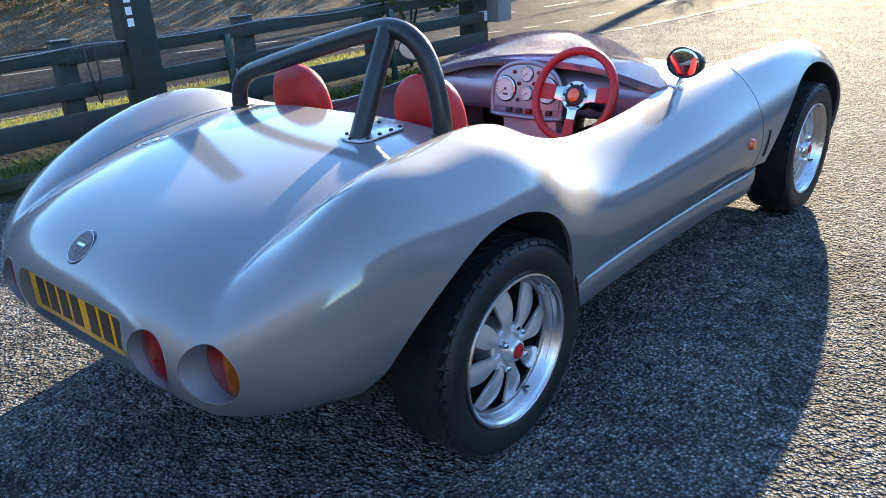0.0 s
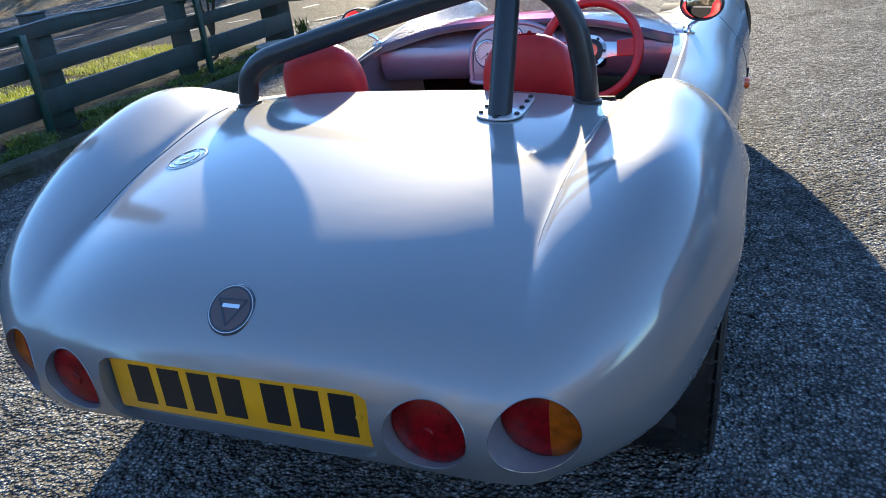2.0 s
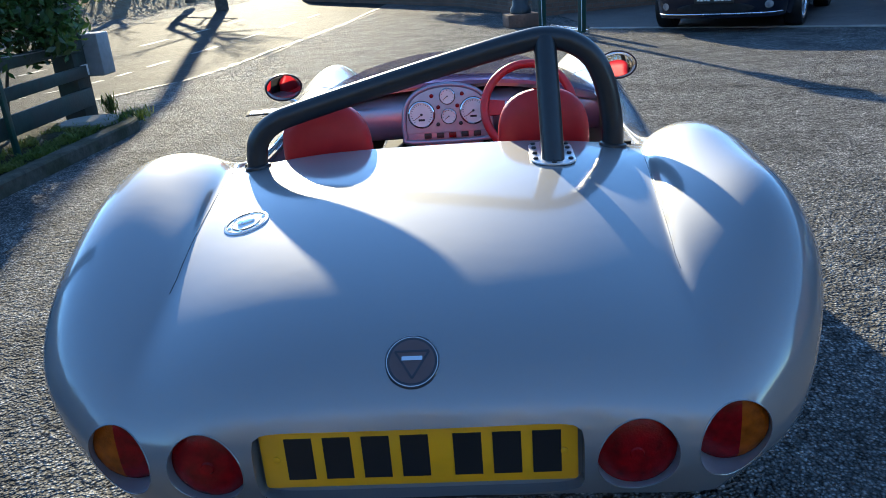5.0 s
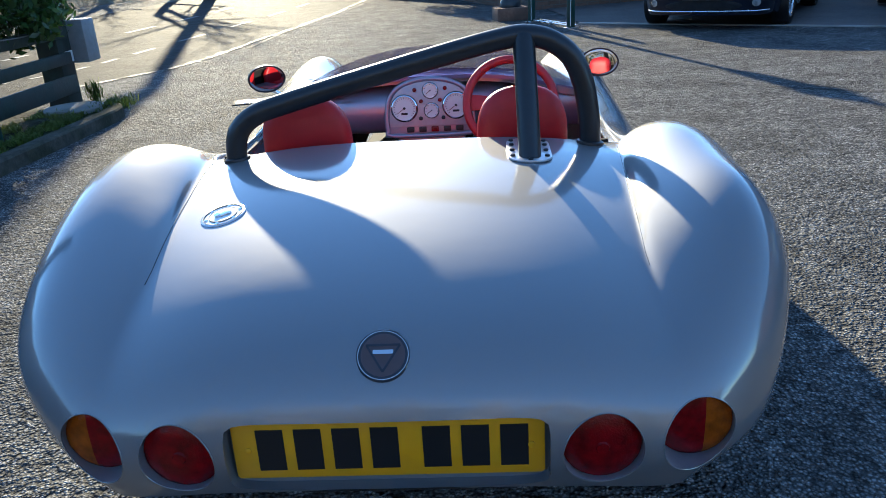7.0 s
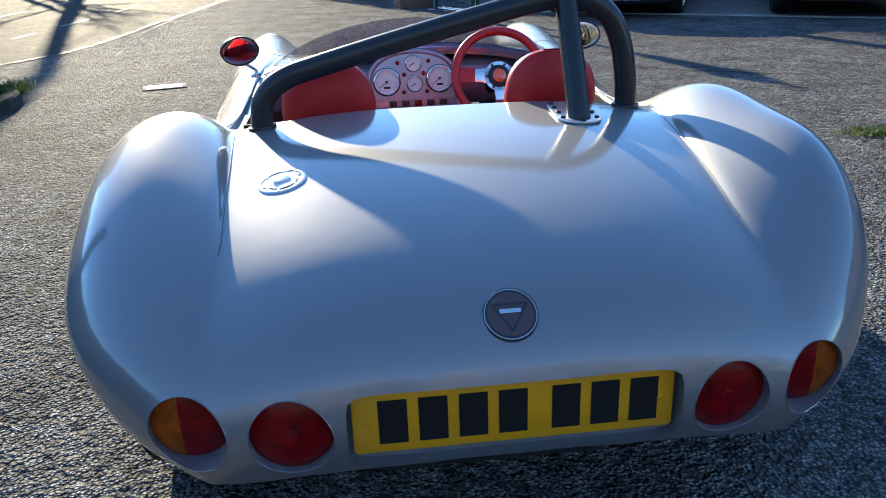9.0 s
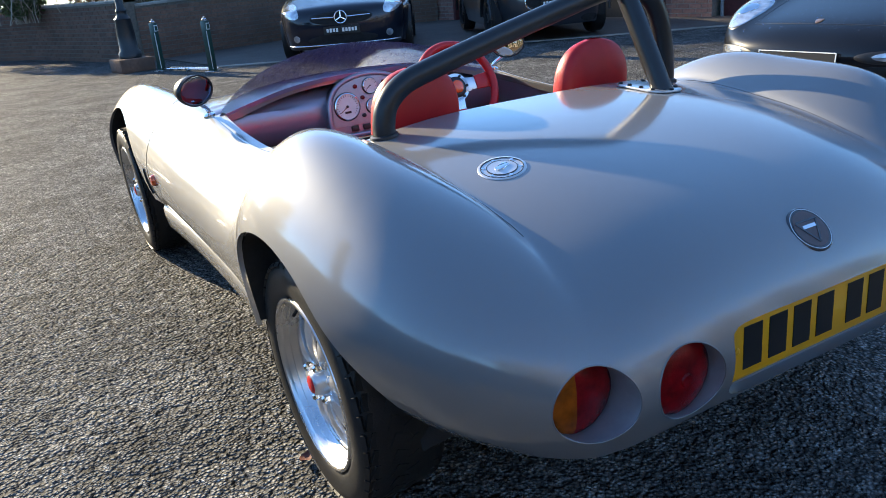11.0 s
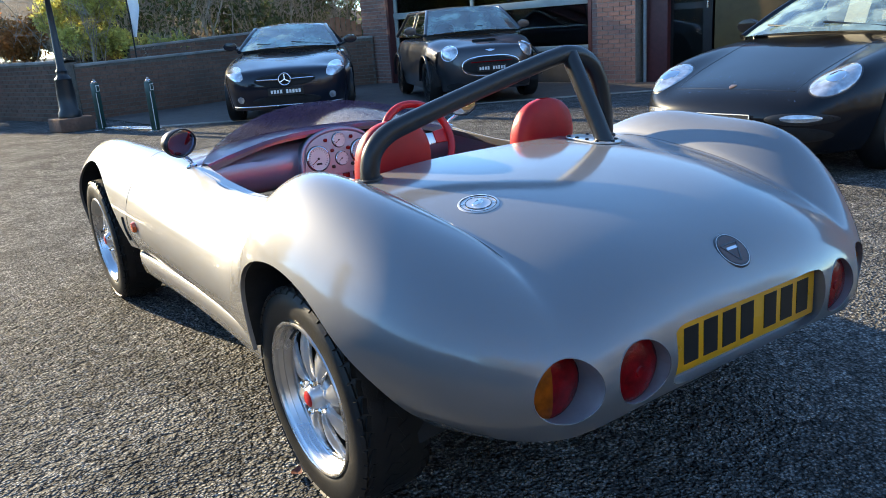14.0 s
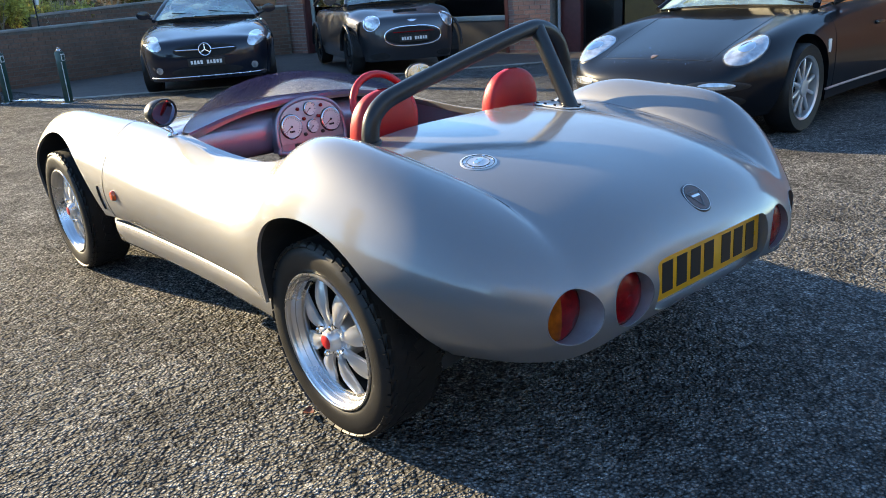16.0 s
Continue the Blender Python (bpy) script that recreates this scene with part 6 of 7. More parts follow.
# ---- the parked cars ----
CAR_GLASS = GLASS.copy()
CAR_GLASS.name = "car_window_glass"
CAR_GLASS.node_tree.nodes["Fresnel"].inputs[0].default_value = 2.9
CAR_GLASS.node_tree.nodes["Transparent BSDF"].inputs[0].default_value = (0.50, 0.62, 0.60, 1)
# Pale teal patches mixed into the windscreens stand for reflected sky and hedge.
SHEEN_GLASS = CAR_GLASS.copy()
SHEEN_GLASS.name = "misted_windscreen_glass"
mn, ml = SHEEN_GLASS.node_tree.nodes, SHEEN_GLASS.node_tree.links
sheen_, sheen_mix, sheen_patches, amount, spot_ = mn.new("ShaderNodeBsdfDiffuse"), mn.new("ShaderNodeMixShader"), mn.new("ShaderNodeTexNoise"), mn.new("ShaderNodeMapRange"), mn.new("ShaderNodeTexCoord")
sheen_.inputs[0].default_value = (0.50, 0.72, 0.66, 1)
sheen_patches.inputs["Scale"].default_value, sheen_patches.inputs["Detail"].default_value = 3.5, 6
amount.inputs[1].default_value, amount.inputs[2].default_value, amount.inputs[3].default_value, amount.inputs[4].default_value = 0.42, 0.66, 0.04, 0.48
ml.new(spot_.outputs["Object"], sheen_patches.inputs["Vector"])
ml.new(sheen_patches.outputs[0], amount.inputs[0])
ml.new(amount.outputs[0], sheen_mix.inputs[0])
ml.new(mn["Mix Shader"].outputs[0], sheen_mix.inputs[1])
ml.new(sheen_.outputs[0], sheen_mix.inputs[2])
ml.new(sheen_mix.outputs[0], mn["Material Output"].inputs[0])
SHADE_FABRIC = material("seat_cloth", (0.10, 0.10, 0.10), 0.8, vary=0.2, scale=40)
HEAD_GLASS = material("headlamp_glass", (0.62, 0.66, 0.70), 0.12, 0.6, 1.0, vary=0.15, scale=25, second=(0.35, 0.37, 0.40), second_scale=14)


def parked_car(label, at, paint, stations, nose, axles, r_wheel, cabin, width, spokes, wheel_mat, wrap=1.0, lines=None):
    """A closed car whose nose tip stands at the origin and which runs back along -y.
    stations: (y, height on the centre line, rise of the wing over it, half width) from the bonnet's front to the tail;
    nose: heights of the chin, the bumper and the bonnet's lip; cabin: (cowl y, cowl z, screen top y, roof z, roof end y, tail y, tail z, half width below, above)."""
    t_ = thing("parked_car", label, "car", "parked cars", at=at)
    cols = (0.0, 0.35, 0.62, 0.82, 0.95, 1.0, 0.985, 0.94)
    back = tuple(wrap * q for q in (0.0, 0.02, 0.06, 0.15, 0.34, 0.48, 0.50, 0.50))
    if lines is None:
        lines = []
        w0 = stations[0][3]
        for i, cx in enumerate(cols):
            line = []
            for k, z in enumerate(nose):
                zz = z if i < 4 else (z + (0.0, 0.02, 0.0, -0.02)[i - 4] + (0.0, -0.02, -0.14, -0.26)[i - 4] * k / 2)
                line.append((cx * w0 * (0.93, 0.97, 1.0)[k], -back[i] - (0.05, 0.0, 0.05)[k], max(0.17, zz)))
            for y, zc, rise, w in stations:
                prof = (zc, zc + 0.35 * rise, zc + rise, zc + 0.72 * rise - 0.035, zc * 0.80 + 0.06, 0.58, 0.38, 0.20)
                line.append((cx * w, y - 0.35 * back[i] * (y > -0.6), prof[i]))
            lines.append(line)
    skin_ = Skin(shell(lines, 6, 6))
    for ya in axles:
        for s in (1, -1):
            skin_.cut((1, 2), polar(ya, r_wheel + 0.01, [(0, r_wheel + 0.055), (90, r_wheel + 0.055), (180, r_wheel + 0.055), (270, r_wheel + 0.2)]),
                      lambda p, s=s: p[..., 0] * s > width * 0.6, lambda q, s=s: ((s * 3, q[1], q[2]), (-s, 0, 0)))
    b = skin_.mesh()
    rim_ = [e for e in b.edges if len(e.link_faces) == 1]
    ext_ = bmesh.ops.extrude_edge_only(b, edges=rim_)
    for v in [g for g in ext_["geom"] if isinstance(g, bmesh.types.BMVert)]:
        v.co.x *= 0.93
    part("body", b, paint, t_, angle=50)
    rear_y = stations[-1][0] if stations else -4.2
    part("underbody", box((width * 1.5, -rear_y - 0.5, 0.25), (0, rear_y / 2, 0.30), 0.05), DARK, t_)
    # Wheels.
    for ya in axles:
        for s in (1, -1):
            wm = Matrix.Translation((s * (width - 0.115), ya, r_wheel)) @ Matrix.Rotation(radians(90 * s), 4, "Y")
            whl = part("wheel", lathe([(r_wheel * 0.72, -0.09), (r_wheel * 0.95, -0.10), (r_wheel, -0.07), (r_wheel, 0.07), (r_wheel * 0.95, 0.10), (r_wheel * 0.72, 0.09)], 40, m=wm), RUBBER, t_)
            part("rim", lathe([(r_wheel * 0.73, 0.085), (r_wheel * 0.72, 0.095), (r_wheel * 0.67, 0.085), (r_wheel * 0.65, 0.03), (r_wheel * 0.64, -0.05)], 36, m=wm), wheel_mat, whl)
            part("brake", lathe([(r_wheel * 0.63, 0.0), (0, 0.0)], 24, m=wm), DARK, whl)
            part("hub", lathe([(r_wheel * 0.2, 0.04), (r_wheel * 0.19, 0.085), (0, 0.09)], 20, m=wm), wheel_mat, whl)
            for k in range(spokes):
                bm_ = box((r_wheel * 0.56, r_wheel * (0.85 / spokes), 0.03), (r_wheel * 0.38, 0, 0.06), 0.008, m=wm @ Matrix.Rotation(2 * math.pi * k / spokes, 4, "Z"))
                part("spoke", bm_, wheel_mat, whl)
            arc = [(ya + (r_wheel + 0.06) * math.cos(a), r_wheel + (r_wheel + 0.06) * math.sin(a)) for a in [math.pi * (k / 20 * 1.1 - 0.05) for k in range(21)]]
            part("wheel_well", grid_mesh([[(s * q * width, y_, z_) for q in (0.93, 0.5)] for y_, z_ in arc]), DARK, t_)
    # Cabin: screen, roof, side windows, pillars, interior.
    cy, cz, ty, rz, ry, by, bz, wb, wt = cabin
    def ring(y, z, w, bow):
        return [(w * x, y - bow * (1 - x * x) * -1 - 0.0, z + 0.035 * (1 - x * x)) for x in np.linspace(-1, 1, 13)]
    screen = part("windscreen", grid_mesh([ring(cy + (ty - cy) * t, cz + (rz - cz) * (t ** 0.92), wb + (wt - wb) * t, 0.20 * (1 - t) + 0.06 * t) for t in np.linspace(0, 1, 8)]), SHEEN_GLASS, t_, "glass windscreen with painted pale reflections")
    screen.visible_shadow = False
    roof_rows = [ring(ty + (ry - ty) * t, rz + 0.03 * math.sin(math.pi * t), wt, 0.06 * (1 - t)) for t in np.linspace(0, 1, 6)]
    part("roof", grid_mesh(roof_rows), BLACK_TRIM if "soft" in label or "hatchback" in label else paint, t_)
    rear = part("rear_window", grid_mesh([ring(ry + (by - ry) * t, rz + (bz - rz) * t, wt + (wb - wt) * t, -0.02) for t in np.linspace(0, 1, 5)]), CAR_GLASS, t_)
    rear.visible_shadow = False
    for s in (1, -1):
        low, high = [], []
        for t in np.linspace(0, 1, 9):
            low.append((s * wb * 1.0, cy + (by - cy) * t, cz + (bz - cz) * t - 0.02))
            yy = cy + (by - cy) * t
            if yy > ty:
                f = (yy - cy) / (ty - cy)
                high.append((s * (wb + (wt - wb) * f), yy, cz + (rz - cz) * f ** 0.92))
            elif yy > ry:
                high.append((s * wt, yy, rz))
            else:
                f = (yy - by) / (ry - by)
                high.append((s * (wb + (wt - wb) * f), yy, bz + (rz - bz) * f))
        sw = part("side_window", grid_mesh([low, high]), CAR_GLASS, t_)
        sw.visible_shadow = False
        part("pillar", tube([(s * wb, cy, cz), (s * (wb + wt) / 2, (cy + ty) / 2, (cz + rz) / 2 + 0.01), (s * wt, ty, rz), (s * wt, ry, rz), (s * wb, by, bz)], 0.028, 10), paint, t_)
        part("door_pillar", tube([(s * wb, ty - 0.25 * (ty - ry) - 0.3, cz), (s * wt, ty - 0.25 * (ty - ry) - 0.35, rz)], 0.022, 8), BLACK_TRIM, t_)
        mir_ = part("door_mirror", lathe([(0.0, 0.06), (0.05, 0.05), (0.075, 0.0), (0.07, -0.05), (0, -0.06)], 20, m=Matrix.Translation((s * (wb + 0.17), cy - 0.38, cz + 0.08)) @ Matrix.Rotation(radians(90), 4, "X") @ Matrix.Diagonal((1.35, 0.85, 1, 1))), paint, t_)
        part("mirror_arm", tube([(s * wb, cy - 0.36, cz), (s * (wb + 0.12), cy - 0.38, cz + 0.05)], 0.018, 8), BLACK_TRIM, mir_)
        part("seat", box((0.46, 0.16, 0.62), (s * 0.36, ty - 0.55, 0.85), 0.06, 3), SHADE_FABRIC, t_)
        part("headrest", box((0.26, 0.10, 0.18), (s * 0.36, ty - 0.62, 1.22 - (0.06 if rz < 1.3 else 0)), 0.04, 3), SHADE_FABRIC, t_)
    part("dashboard", box((wb * 1.9, 0.35, 0.12), (0, cy - 0.25, cz - 0.05), 0.03), BLACK_TRIM, t_)
    part("cabin_floor", box((wb * 1.9, cy - by, 0.04), (0, (cy + by) / 2, 0.62)), DARK, t_)
    whl_at = facing((0.36, cy - 0.45, cz + 0.02), (0, -0.9, 0.4))
    part("steering_wheel", tube([whl_at @ Vector((0.18 * math.cos(a), 0.18 * math.sin(a), 0)) for a in [2 * math.pi * k / 32 for k in range(32)]], 0.014, 8, closed=True), BLACK_TRIM, t_)
    part("wiper", tube([(-0.1, cy + 0.12, cz + 0.05), (0.45, cy + 0.02, cz + 0.09)], 0.008, 6), BLACK_TRIM, t_)
    part("wiper", tube([(-0.6, cy + 0.02, cz + 0.03), (-0.05, cy + 0.10, cz + 0.10)], 0.008, 6), BLACK_TRIM, t_)
    return t_, skin_


def patch(skin_, x, z, rx, rz_, parent, name, mat, label="", lift=0.004, tilt=0.0, cast=(0, -1, 0), start=3.0, n=32, squeeze=1.0, y=0.0):
    """An oval laid on a car's nose, domed a little: rays run along cast."""
    way = Vector(cast).normalized()
    side = way.cross(Vector((0, 0, 1))).normalized()
    up = side.cross(way)
    rows = []
    centre = Vector((x, y, z)) - way * start
    for f in (1.0, 0.97, 0.75, 0.4, 0.02):
        row = []
        for k in range(n + 1):
            a = 2 * math.pi * k / n
            u, v = rx * f * math.cos(a), rz_ * f * math.sin(a) * (squeeze if math.sin(a) < 0 else 1)
            u, v = u * math.cos(tilt) - v * math.sin(tilt), u * math.sin(tilt) + v * math.cos(tilt)
            o = centre + side * u + up * v
            p, _ = skin_.hit(o, way)
            if p is None:
                return None
            row.append(p - way * (lift * (0.2 if f == 1.0 else 1.0 + 0.8 * (1 - f))))
        rows.append(row)
    return part(name, grid_mesh(rows), mat, parent, label)


def on_nose(skin_, x, z):
    p, n_ = skin_.hit((x, 3, z), (0, -1, 0))
    n_ = n_ if n_.y > 0 else -n_
    return p, n_


def dealer_plate(skin_, parent, z, y_off=0.012, w=0.46):
    p, _ = on_nose(skin_, 0, z)
    AT_ = facing(p + Vector((0, y_off, 0)), (0, 1, 0.0))
    pl = part("dealer_plate", slab(rounded(w, 0.10, 0.008), 0.006, m=AT_), INK, parent, "black dealer plate with white marks")
    for k in range(10):
        if k != 4:
            part("letter_bar", box((0.028, 0.042 + 0.006 * (k % 2), 0.002), (-0.18 + 0.04 * k, 0.0, 0.0075), m=AT_), WHITE_METAL, pl)
    return pl


BLACK_PAINT = material("black_car_paint", (0.006, 0.007, 0.010), 0.3, 0.0, 0.55, 0.015, 0.1, 300, second=(0.008, 0.009, 0.012), specular=0.05)
NAVY_PAINT = material("blue_black_car_paint", (0.008, 0.010, 0.018), 0.3, 0.0, 1.0, 0.02, 0.1, 300, specular=0.1)
GREY_PAINT = material("gunmetal_car_paint", (0.045, 0.047, 0.055), 0.32, 0.6, 1.0, 0.03, 0.08, 500)

# The low black sports car with oval lamps.
SPORTS_LINES = []
for xs_, back_, zs_ in (
    ((0,) * 12, (0.12, 0.03, 0.0, 0.10, 0.40, 0.85, 1.32, 1.9, 2.7, 3.3, 3.9, 4.30), (0.17, 0.28, 0.42, 0.560, 0.662, 0.775, 0.872, 0.895, 0.92, 0.93, 0.84, 0.60)),
    ((0.28, 0.29, 0.30, 0.30, 0.30, 0.31, 0.32, 0.33, 0.33, 0.33, 0.31, 0.28), (0.14, 0.05, 0.02, 0.115, 0.41, 0.85, 1.32, 1.9, 2.7, 3.3, 3.9, 4.29), (0.17, 0.28, 0.42, 0.558, 0.660, 0.772, 0.868, 0.893, 0.917, 0.927, 0.84, 0.60)),
    ((0.48, 0.50, 0.51, 0.51, 0.52, 0.53, 0.55, 0.57, 0.58, 0.58, 0.54, 0.46), (0.20, 0.105, 0.07, 0.165, 0.43, 0.85, 1.32, 1.9, 2.7, 3.3, 3.9, 4.28), (0.17, 0.28, 0.42, 0.555, 0.662, 0.770, 0.860, 0.885, 0.905, 0.917, 0.835, 0.60)),
    ((0.64, 0.67, 0.68, 0.68, 0.69, 0.70, 0.73, 0.76, 0.78, 0.78, 0.72, 0.60), (0.30, 0.20, 0.165, 0.225, 0.42, 0.85, 1.32, 1.9, 2.7, 3.3, 3.9, 4.27), (0.17, 0.28, 0.42, 0.575, 0.700, 0.795, 0.842, 0.862, 0.88, 0.90, 0.83, 0.60)),
    ((0.73, 0.765, 0.785, 0.795, 0.815, 0.84, 0.845, 0.84, 0.86, 0.87, 0.80, 0.66), (0.42, 0.33, 0.30, 0.35, 0.51, 0.87, 1.32, 1.9, 2.7, 3.3, 3.9, 4.22), (0.18, 0.28, 0.42, 0.535, 0.650, 0.725, 0.760, 0.785, 0.81, 0.82, 0.76, 0.58)),
    ((0.79, 0.825, 0.85, 0.865, 0.88, 0.895, 0.882, 0.875, 0.89, 0.905, 0.84, 0.70), (0.52, 0.46, 0.44, 0.48, 0.60, 0.87, 1.32, 1.9, 2.7, 3.3, 3.9, 4.17), (0.19, 0.28, 0.40, 0.47, 0.53, 0.58, 0.60, 0.62, 0.63, 0.64, 0.62, 0.54)),
    ((0.80, 0.835, 0.86, 0.875, 0.885, 0.895, 0.88, 0.872, 0.885, 0.90, 0.84, 0.70), (0.56, 0.54, 0.55, 0.58, 0.66, 0.88, 1.32, 1.9, 2.7, 3.3, 3.9, 4.14), (0.19, 0.26, 0.33, 0.37, 0.39, 0.40, 0.39, 0.39, 0.39, 0.40, 0.42, 0.42)),
    ((0.79, 0.82, 0.845, 0.86, 0.87, 0.88, 0.86, 0.855, 0.865, 0.87, 0.82, 0.68), (0.58, 0.58, 0.60, 0.62, 0.70, 0.90, 1.32, 1.9, 2.7, 3.3, 3.9, 4.12), (0.18, 0.20, 0.22, 0.22, 0.20, 0.19, 0.19, 0.19, 0.19, 0.19, 0.20, 0.30))):
    SPORTS_LINES.append([(x, -y, z) for x, y, z in zip(xs_, back_, zs_)])
black_car, bs = parked_car("glossy black low soft-top sports car with rain drops on its bonnet", pose(3.16, 1.68, 0, 0, 0, 92), BLACK_PAINT, None,
    None, (-0.87, -3.27), 0.325, (-1.40, 0.885, -2.05, 1.205, -2.70, -3.35, 0.93, 0.69, 0.52), 0.895, 10, ALLOY_PAINT, 0.6, SPORTS_LINES)
for s in (1, -1):
    patch(bs, s * 0.640, 0.650, 0.133, 0.179, black_car, "lamp_seal", BLACK_TRIM, "", 0.002, tilt=s * 0.35, cast=(-s * 0.14, -1, -0.50), n=36, y=-0.36)
    patch(bs, s * 0.645, 0.665, 0.060, 0.060, black_car, "lamp_reflector", CHROME, "round chrome reflector", 0.012, cast=(-s * 0.14, -1, -0.50), n=28, y=-0.36)
    patch(bs, s * 0.640, 0.650, 0.125, 0.170, black_car, "headlamp", HEAD_GLASS, "clear oval headlamp", 0.006, tilt=s * 0.35, cast=(-s * 0.14, -1, -0.50), n=36, y=-0.36)
    patch(bs, s * 0.55, 0.415, 0.20, 0.040, black_car, "bumper_slot", BLACK_TRIM, "black slot round the indicator", 0.002)
    patch(bs, s * 0.56, 0.42, 0.115, 0.026, black_car, "front_indicator", HEAD_GLASS, "clear oblong indicator", 0.007)
    patch(bs, s * 0.50, 0.31, 0.22, 0.055, black_car, "air_intake", DARK, "", 0.003)
    gap_ = [bs.hit((s * 3, -1.36 - 0.10 * (0.62 - z) ** 2, z), (-s, 0, 0))[0] for z in np.linspace(0.26, 0.80, 14)]
    part("door_seam", tube([q for q in gap_ if q is not None], 0.003, 6), DARK, black_car)
    sill_ = [bs.hit((s * 3, y, 0.27), (-s, 0, 0))[0] for y in np.linspace(-1.25, -2.85, 12)]
    part("sill_strip", tube([q for q in sill_ if q is not None], 0.010, 8), ALLOY_PAINT, black_car, "bright strip along the sill")
    hp = bs.hit((s * 3, -2.30, 0.70), (-s, 0, 0))[0]
    part("door_handle", box((0.03, 0.20, 0.032), hp, 0.012), BLACK_PAINT, black_car)
    rp = bs.hit((s * 3, -1.22, 0.60), (-s, 0, 0))[0]
    part("side_repeater", box((0.012, 0.05, 0.10), rp, 0.005), WHITE_METAL, black_car, "pale upright marker on the wing")
patch(bs, 0.0, 0.28, 0.26, 0.06, black_car, "air_intake", DARK, "", 0.003)
bp_, bn_ = bs.drop((0.0, -0.20))
part("crest", slab([(-0.022, 0.03), (0.022, 0.03), (0.022, -0.005), (0.0, -0.032), (-0.022, -0.005)], 0.004, m=facing(bp_, bn_, (0, -1, 0)), bevel=0.001), material("crest_gold", (0.45, 0.22, 0.12), 0.3, 0.8, vary=0.2, scale=90), black_car, "small gold crest")
p_, _ = on_nose(bs, 0, 0.385)
part("number_plate", slab(rounded(0.52, 0.11, 0.01), 0.006, m=facing(p_ + Vector((0, 0.01, 0)), (0, 1, 0.1))), INK, black_car, "blank dark plate")
PF = facing(p_ + Vector((0, 0.017, 0)), (0, 1, 0.1))
for dx, dz, w_, h_ in ((0, 0.058, 0.53, 0.006), (0, -0.058, 0.53, 0.006), (0.265, 0, 0.006, 0.12), (-0.265, 0, 0.006, 0.12)):
    part("plate_border", box((w_, h_, 0.004), (dx, dz, 0), m=PF), WHITE_METAL, black_car)
seam = []
for t in np.linspace(-1, 1, 41):
    e = abs(t)
    sx, sy = (math.copysign(0.46, t) * min(1, e / 0.45), -0.17 - 0.03 * (e / 0.45) ** 2) if e < 0.45 else (math.copysign(0.46 + 0.10 * (e - 0.45), t), -0.20 - 1.1 * (e - 0.45) / 0.55)
    q = bs.drop((sx, sy))[0]
    if q is not None:
        seam.append(q)
part("bonnet_seam", tube(seam, 0.0025, 6), BLACK_TRIM, black_car)
r_ = random.Random(8)
drops = bmesh.new()
for _ in range(170):
    x, y = r_.gauss(0.0, 0.32), -0.12 - abs(r_.gauss(0, 0.16))
    q, qn = bs.drop((x, y))
    if q is not None and abs(x) < 0.6:
        rr = r_.uniform(0.001, 0.003)
        lathe([(rr, 0.0), (rr * 0.8, rr * 0.4), (0, rr * 0.6)], 6, drops, m=facing(q, qn, (0, 1, 0)))
tagged(part("rain_drops", drops, CHROME, black_car), kind="stuff")
part("price_card", box((0.17, 0.006, 0.22), m=Matrix.Translation((-0.10, -1.72, 1.03)) @ Matrix.Rotation(radians(28), 4, "X")), WHITE_METAL, black_car, "white paper behind the windscreen")
board = part("price_board", box((0.52, 0.008, 0.10), m=Matrix.Translation((-0.48, -1.72, 1.0)) @ Matrix.Rotation(radians(20), 4, "X")), GREY_PLASTIC, black_car, "price board behind the windscreen")
for k in range(5):
    part("digit_bar", box((0.055, 0.004, 0.075), (-0.20 + 0.09 * k, 0.008, 0), m=Matrix.Translation((-0.48, -1.72, 1.0)) @ Matrix.Rotation(radians(20), 4, "X")), WHITE_METAL, board)

# The dark blue roadster coupe with a star.
dark_car, ms = parked_car("dark blue-black coupe with a chrome star in its grille", pose(3.02, 8.52, 0, 0, 0, 151) @ Matrix.Scale(1.06, 4), NAVY_PAINT,
    [(-0.25, 0.74, -0.02, 0.80), (-0.55, 0.80, 0.0, 0.87), (-0.95, 0.86, 0.0, 0.895), (-1.35, 0.905, 0.0, 0.895), (-1.9, 0.93, -0.01, 0.885), (-2.6, 0.93, -0.01, 0.89), (-3.2, 0.93, -0.01, 0.89), (-3.7, 0.90, 0.0, 0.85), (-4.05, 0.74, 0.0, 0.76)],
    (0.19, 0.42, 0.66), (-0.88, -3.28), 0.315, (-1.32, 0.93, -2.0, 1.235, -2.55, -3.3, 0.97, 0.72, 0.53), 0.895, 7, ALLOY, 0.68)
for s in (1, -1):
    patch(ms, s * 0.67, 0.675, 0.20, 0.085, dark_car, "headlamp", HEAD_GLASS, "clear pointed headlamp", 0.006, tilt=-s * 0.55, cast=(-s * 0.35, -1, -0.2), y=-0.25)
    patch(ms, s * 0.60, 0.33, 0.045, 0.045, dark_car, "fog_lamp", HEAD_GLASS, "round fog lamp", 0.006)
patch(ms, 0, 0.56, 0.40, 0.085, dark_car, "grille", DARK, "", 0.004)
patch(ms, 0, 0.30, 0.45, 0.07, dark_car, "lower_intake", DARK, "", 0.003)
p_, _ = on_nose(ms, 0, 0.57)
AT_ = facing(p_ + Vector((0, 0.02, 0)), (0, 1, 0.1))
emblem = part("emblem", tube([AT_ @ Vector((0.075 * math.cos(a), 0.075 * math.sin(a), 0)) for a in [2 * math.pi * k / 32 for k in range(32)]], 0.008, 8, closed=True), CHROME, dark_car, "large chrome ring emblem")
for k in range(3):
    part("emblem_arm", box((0.074, 0.012, 0.008), (0.037, 0, 0), m=AT_ @ Matrix.Rotation(radians(90 + 120 * k), 4, "Z")), CHROME, emblem)
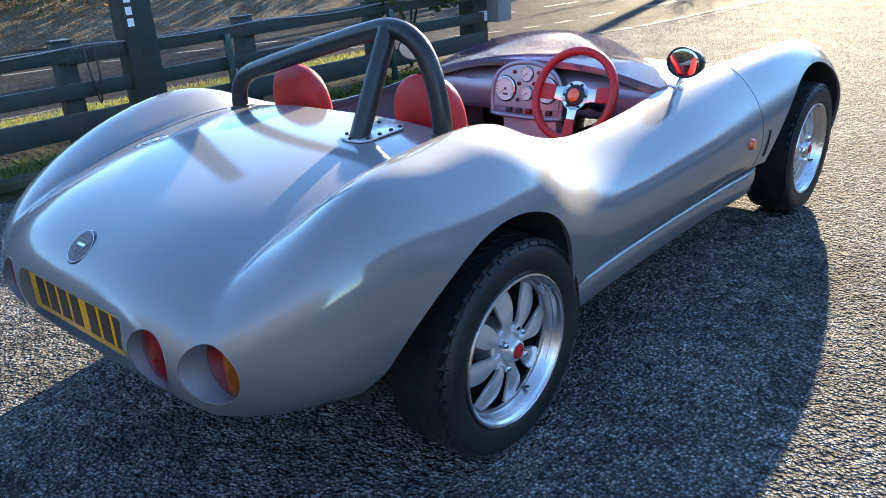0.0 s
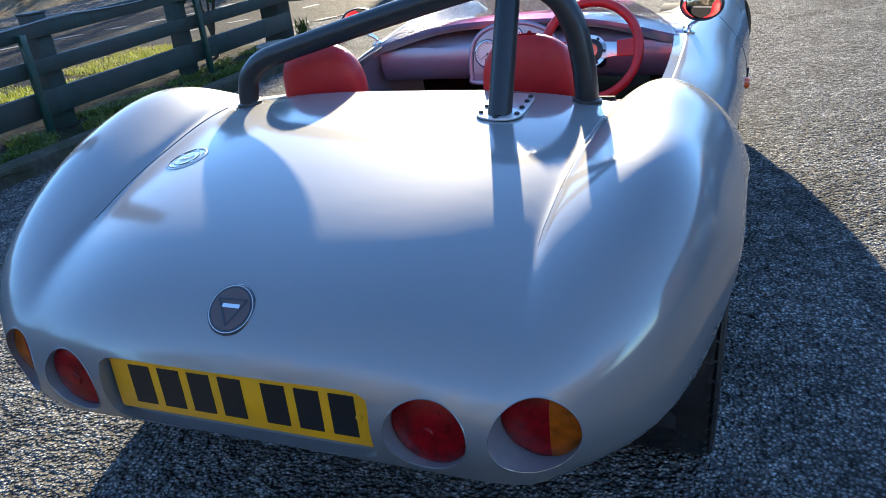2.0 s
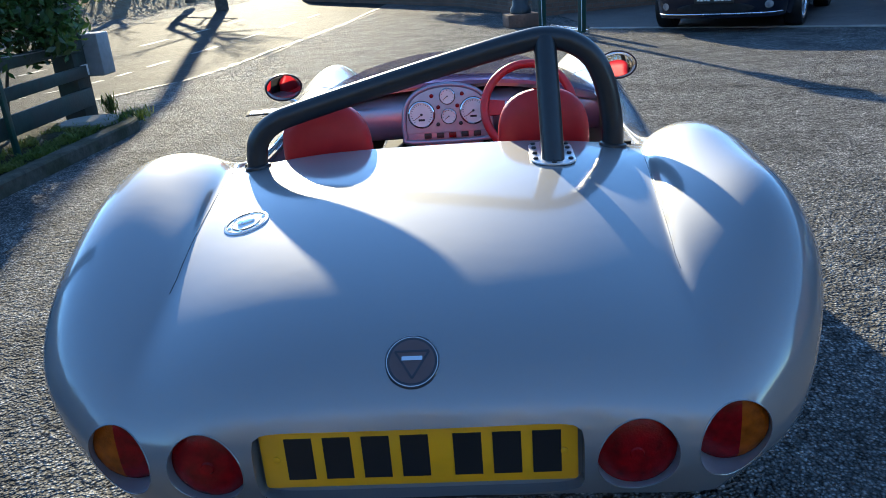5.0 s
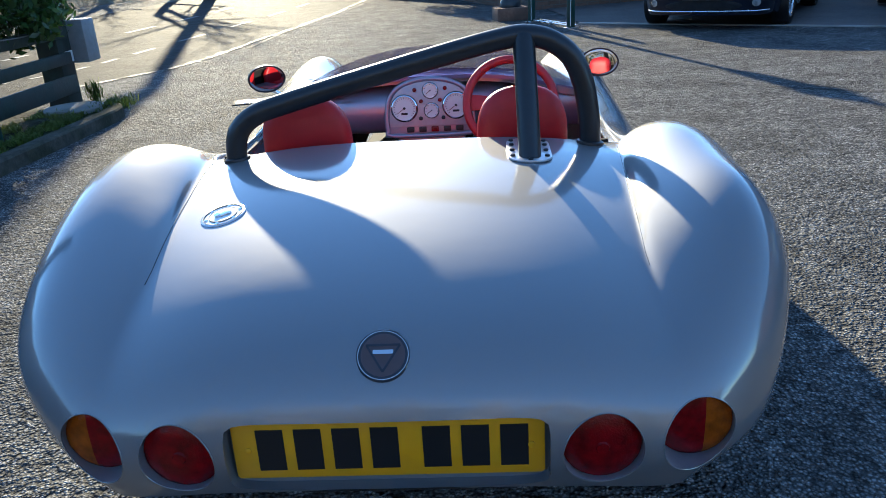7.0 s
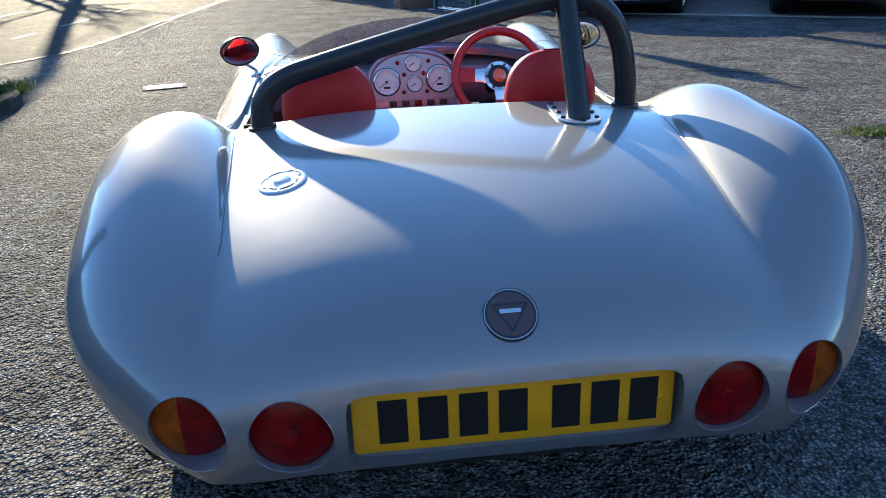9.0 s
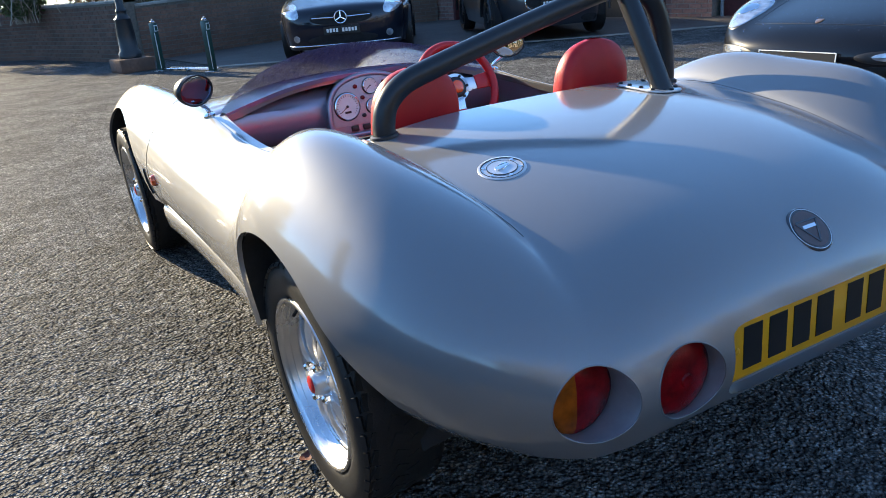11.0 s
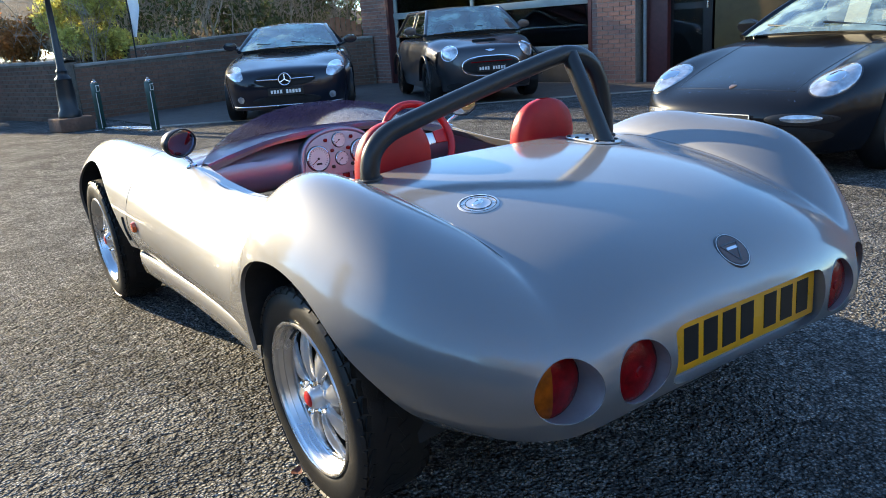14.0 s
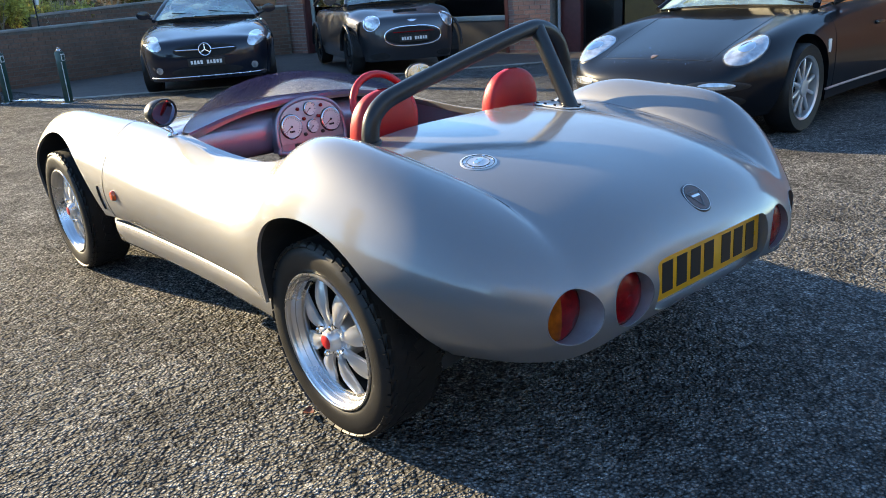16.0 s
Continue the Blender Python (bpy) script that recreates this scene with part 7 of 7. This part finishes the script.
for s in (1, -1):
    part("grille_bar", tube([AT_ @ Vector((s * 0.085, 0, 0)), AT_ @ Vector((s * 0.22, 0.004, -0.012)), AT_ @ Vector((s * 0.37, 0.008, -0.045))], 0.010, 8), CHROME, dark_car)
lip_ = [ms.hit((x, 3, 0.235), (0, -1, 0))[0] for x in np.linspace(-0.72, 0.72, 25)]
part("bumper_strip", tube([q + Vector((0, 0.004, 0)) for q in lip_ if q is not None], 0.010, 8), ALLOY, dark_car, "bright strip along the bumper's lower edge")
dealer_plate(ms, dark_car, 0.415)

# The gunmetal hatchback with round lamps.
small_car, ns = parked_car("gunmetal small hatchback with round lamps and a black wide grille", pose(5.75, 7.35, 0.03, 0, 0, 157), GREY_PAINT,
    [(-0.22, 0.84, -0.02, 0.76), (-0.45, 0.90, 0.0, 0.83), (-0.7, 0.945, 0.0, 0.86), (-1.0, 0.985, -0.02, 0.865), (-1.5, 0.99, -0.03, 0.86), (-2.2, 0.99, -0.03, 0.86), (-2.9, 0.99, -0.03, 0.86), (-3.4, 0.98, -0.03, 0.84), (-3.8, 0.86, -0.02, 0.78)],
    (0.19, 0.45, 0.76), (-0.72, -3.2), 0.315, (-0.98, 1.0, -1.52, 1.36, -3.2, -3.7, 1.0, 0.76, 0.60), 0.865, 10, DARK, 0.8)
for s in (1, -1):
    hl = patch(ns, s * 0.585, 0.745, 0.115, 0.125, small_car, "headlamp", HEAD_GLASS, "round headlamp with a bright ring", 0.010, cast=(-s * 0.2, -1, -0.25), y=-0.16)
    patch(ns, s * 0.50, 0.26, 0.14, 0.05, small_car, "brake_duct", DARK, "", 0.003)
    # Bright ring and arch trims.
    ring_ = []
    for k in range(32):
        a = 2 * math.pi * k / 32
        q, _ = ns.hit(Vector((s * 0.585, -0.16, 0.745)) - Vector((-s * 0.2, -1, -0.25)).normalized() * 3 + Vector((0.118 * math.cos(a), 0, 0.128 * math.sin(a))), (-s * 0.2, -1, -0.25))
        if q is not None:
            ring_.append(q + Vector((0, 0.008, 0.002)))
    part("lamp_ring", tube(ring_, 0.008, 8, closed=True), CHROME, hl)
    for ya in (-0.72, -3.2):
        part("arch_trim", tube([(s * 0.868, ya + 0.385 * math.cos(a), 0.325 + 0.385 * math.sin(a)) for a in [math.pi * k / 20 for k in range(21)]], 0.022, 8), BLACK_TRIM, small_car)
patch(ns, 0, 0.53, 0.42, 0.135, small_car, "grille", DARK, "", 0.004, squeeze=0.9)
ring_ = []
for k in range(48):
    a = 2 * math.pi * k / 48
    q, _ = ns.hit((0.43 * math.copysign(abs(math.cos(a)) ** 0.75, math.cos(a)), 3, 0.53 + 0.14 * math.copysign(abs(math.sin(a)) ** 0.75, math.sin(a))), (0, -1, 0))
    ring_.append(q + Vector((0, 0.008, 0)))
part("grille_surround", tube(ring_, 0.010, 8, closed=True), CHROME, small_car)
p_, _ = on_nose(ns, 0, 0.59)
part("grille_stripe", box((0.62, 0.012, 0.016), p_ + Vector((0, 0.012, 0)), 0.004), RED_LENS, small_car, "thin red grille stripe")
part("bonnet_scoop", box((0.36, 0.05, 0.03), ns.drop((0, -0.38))[0] + Vector((0, 0, 0.008)), 0.012), DARK, small_car)
dealer_plate(ns, small_car, 0.50, 0.03, 0.44)
wing_p, wing_n = on_nose(ns, 0, 0.745)
part("emblem", slab([(-0.075, 0.012), (-0.02, 0.016), (0, 0.022), (0.02, 0.016), (0.075, 0.012), (0.02, -0.016), (-0.02, -0.016)], 0.006, m=facing(wing_p, wing_n)), CHROME, small_car, "small winged emblem")
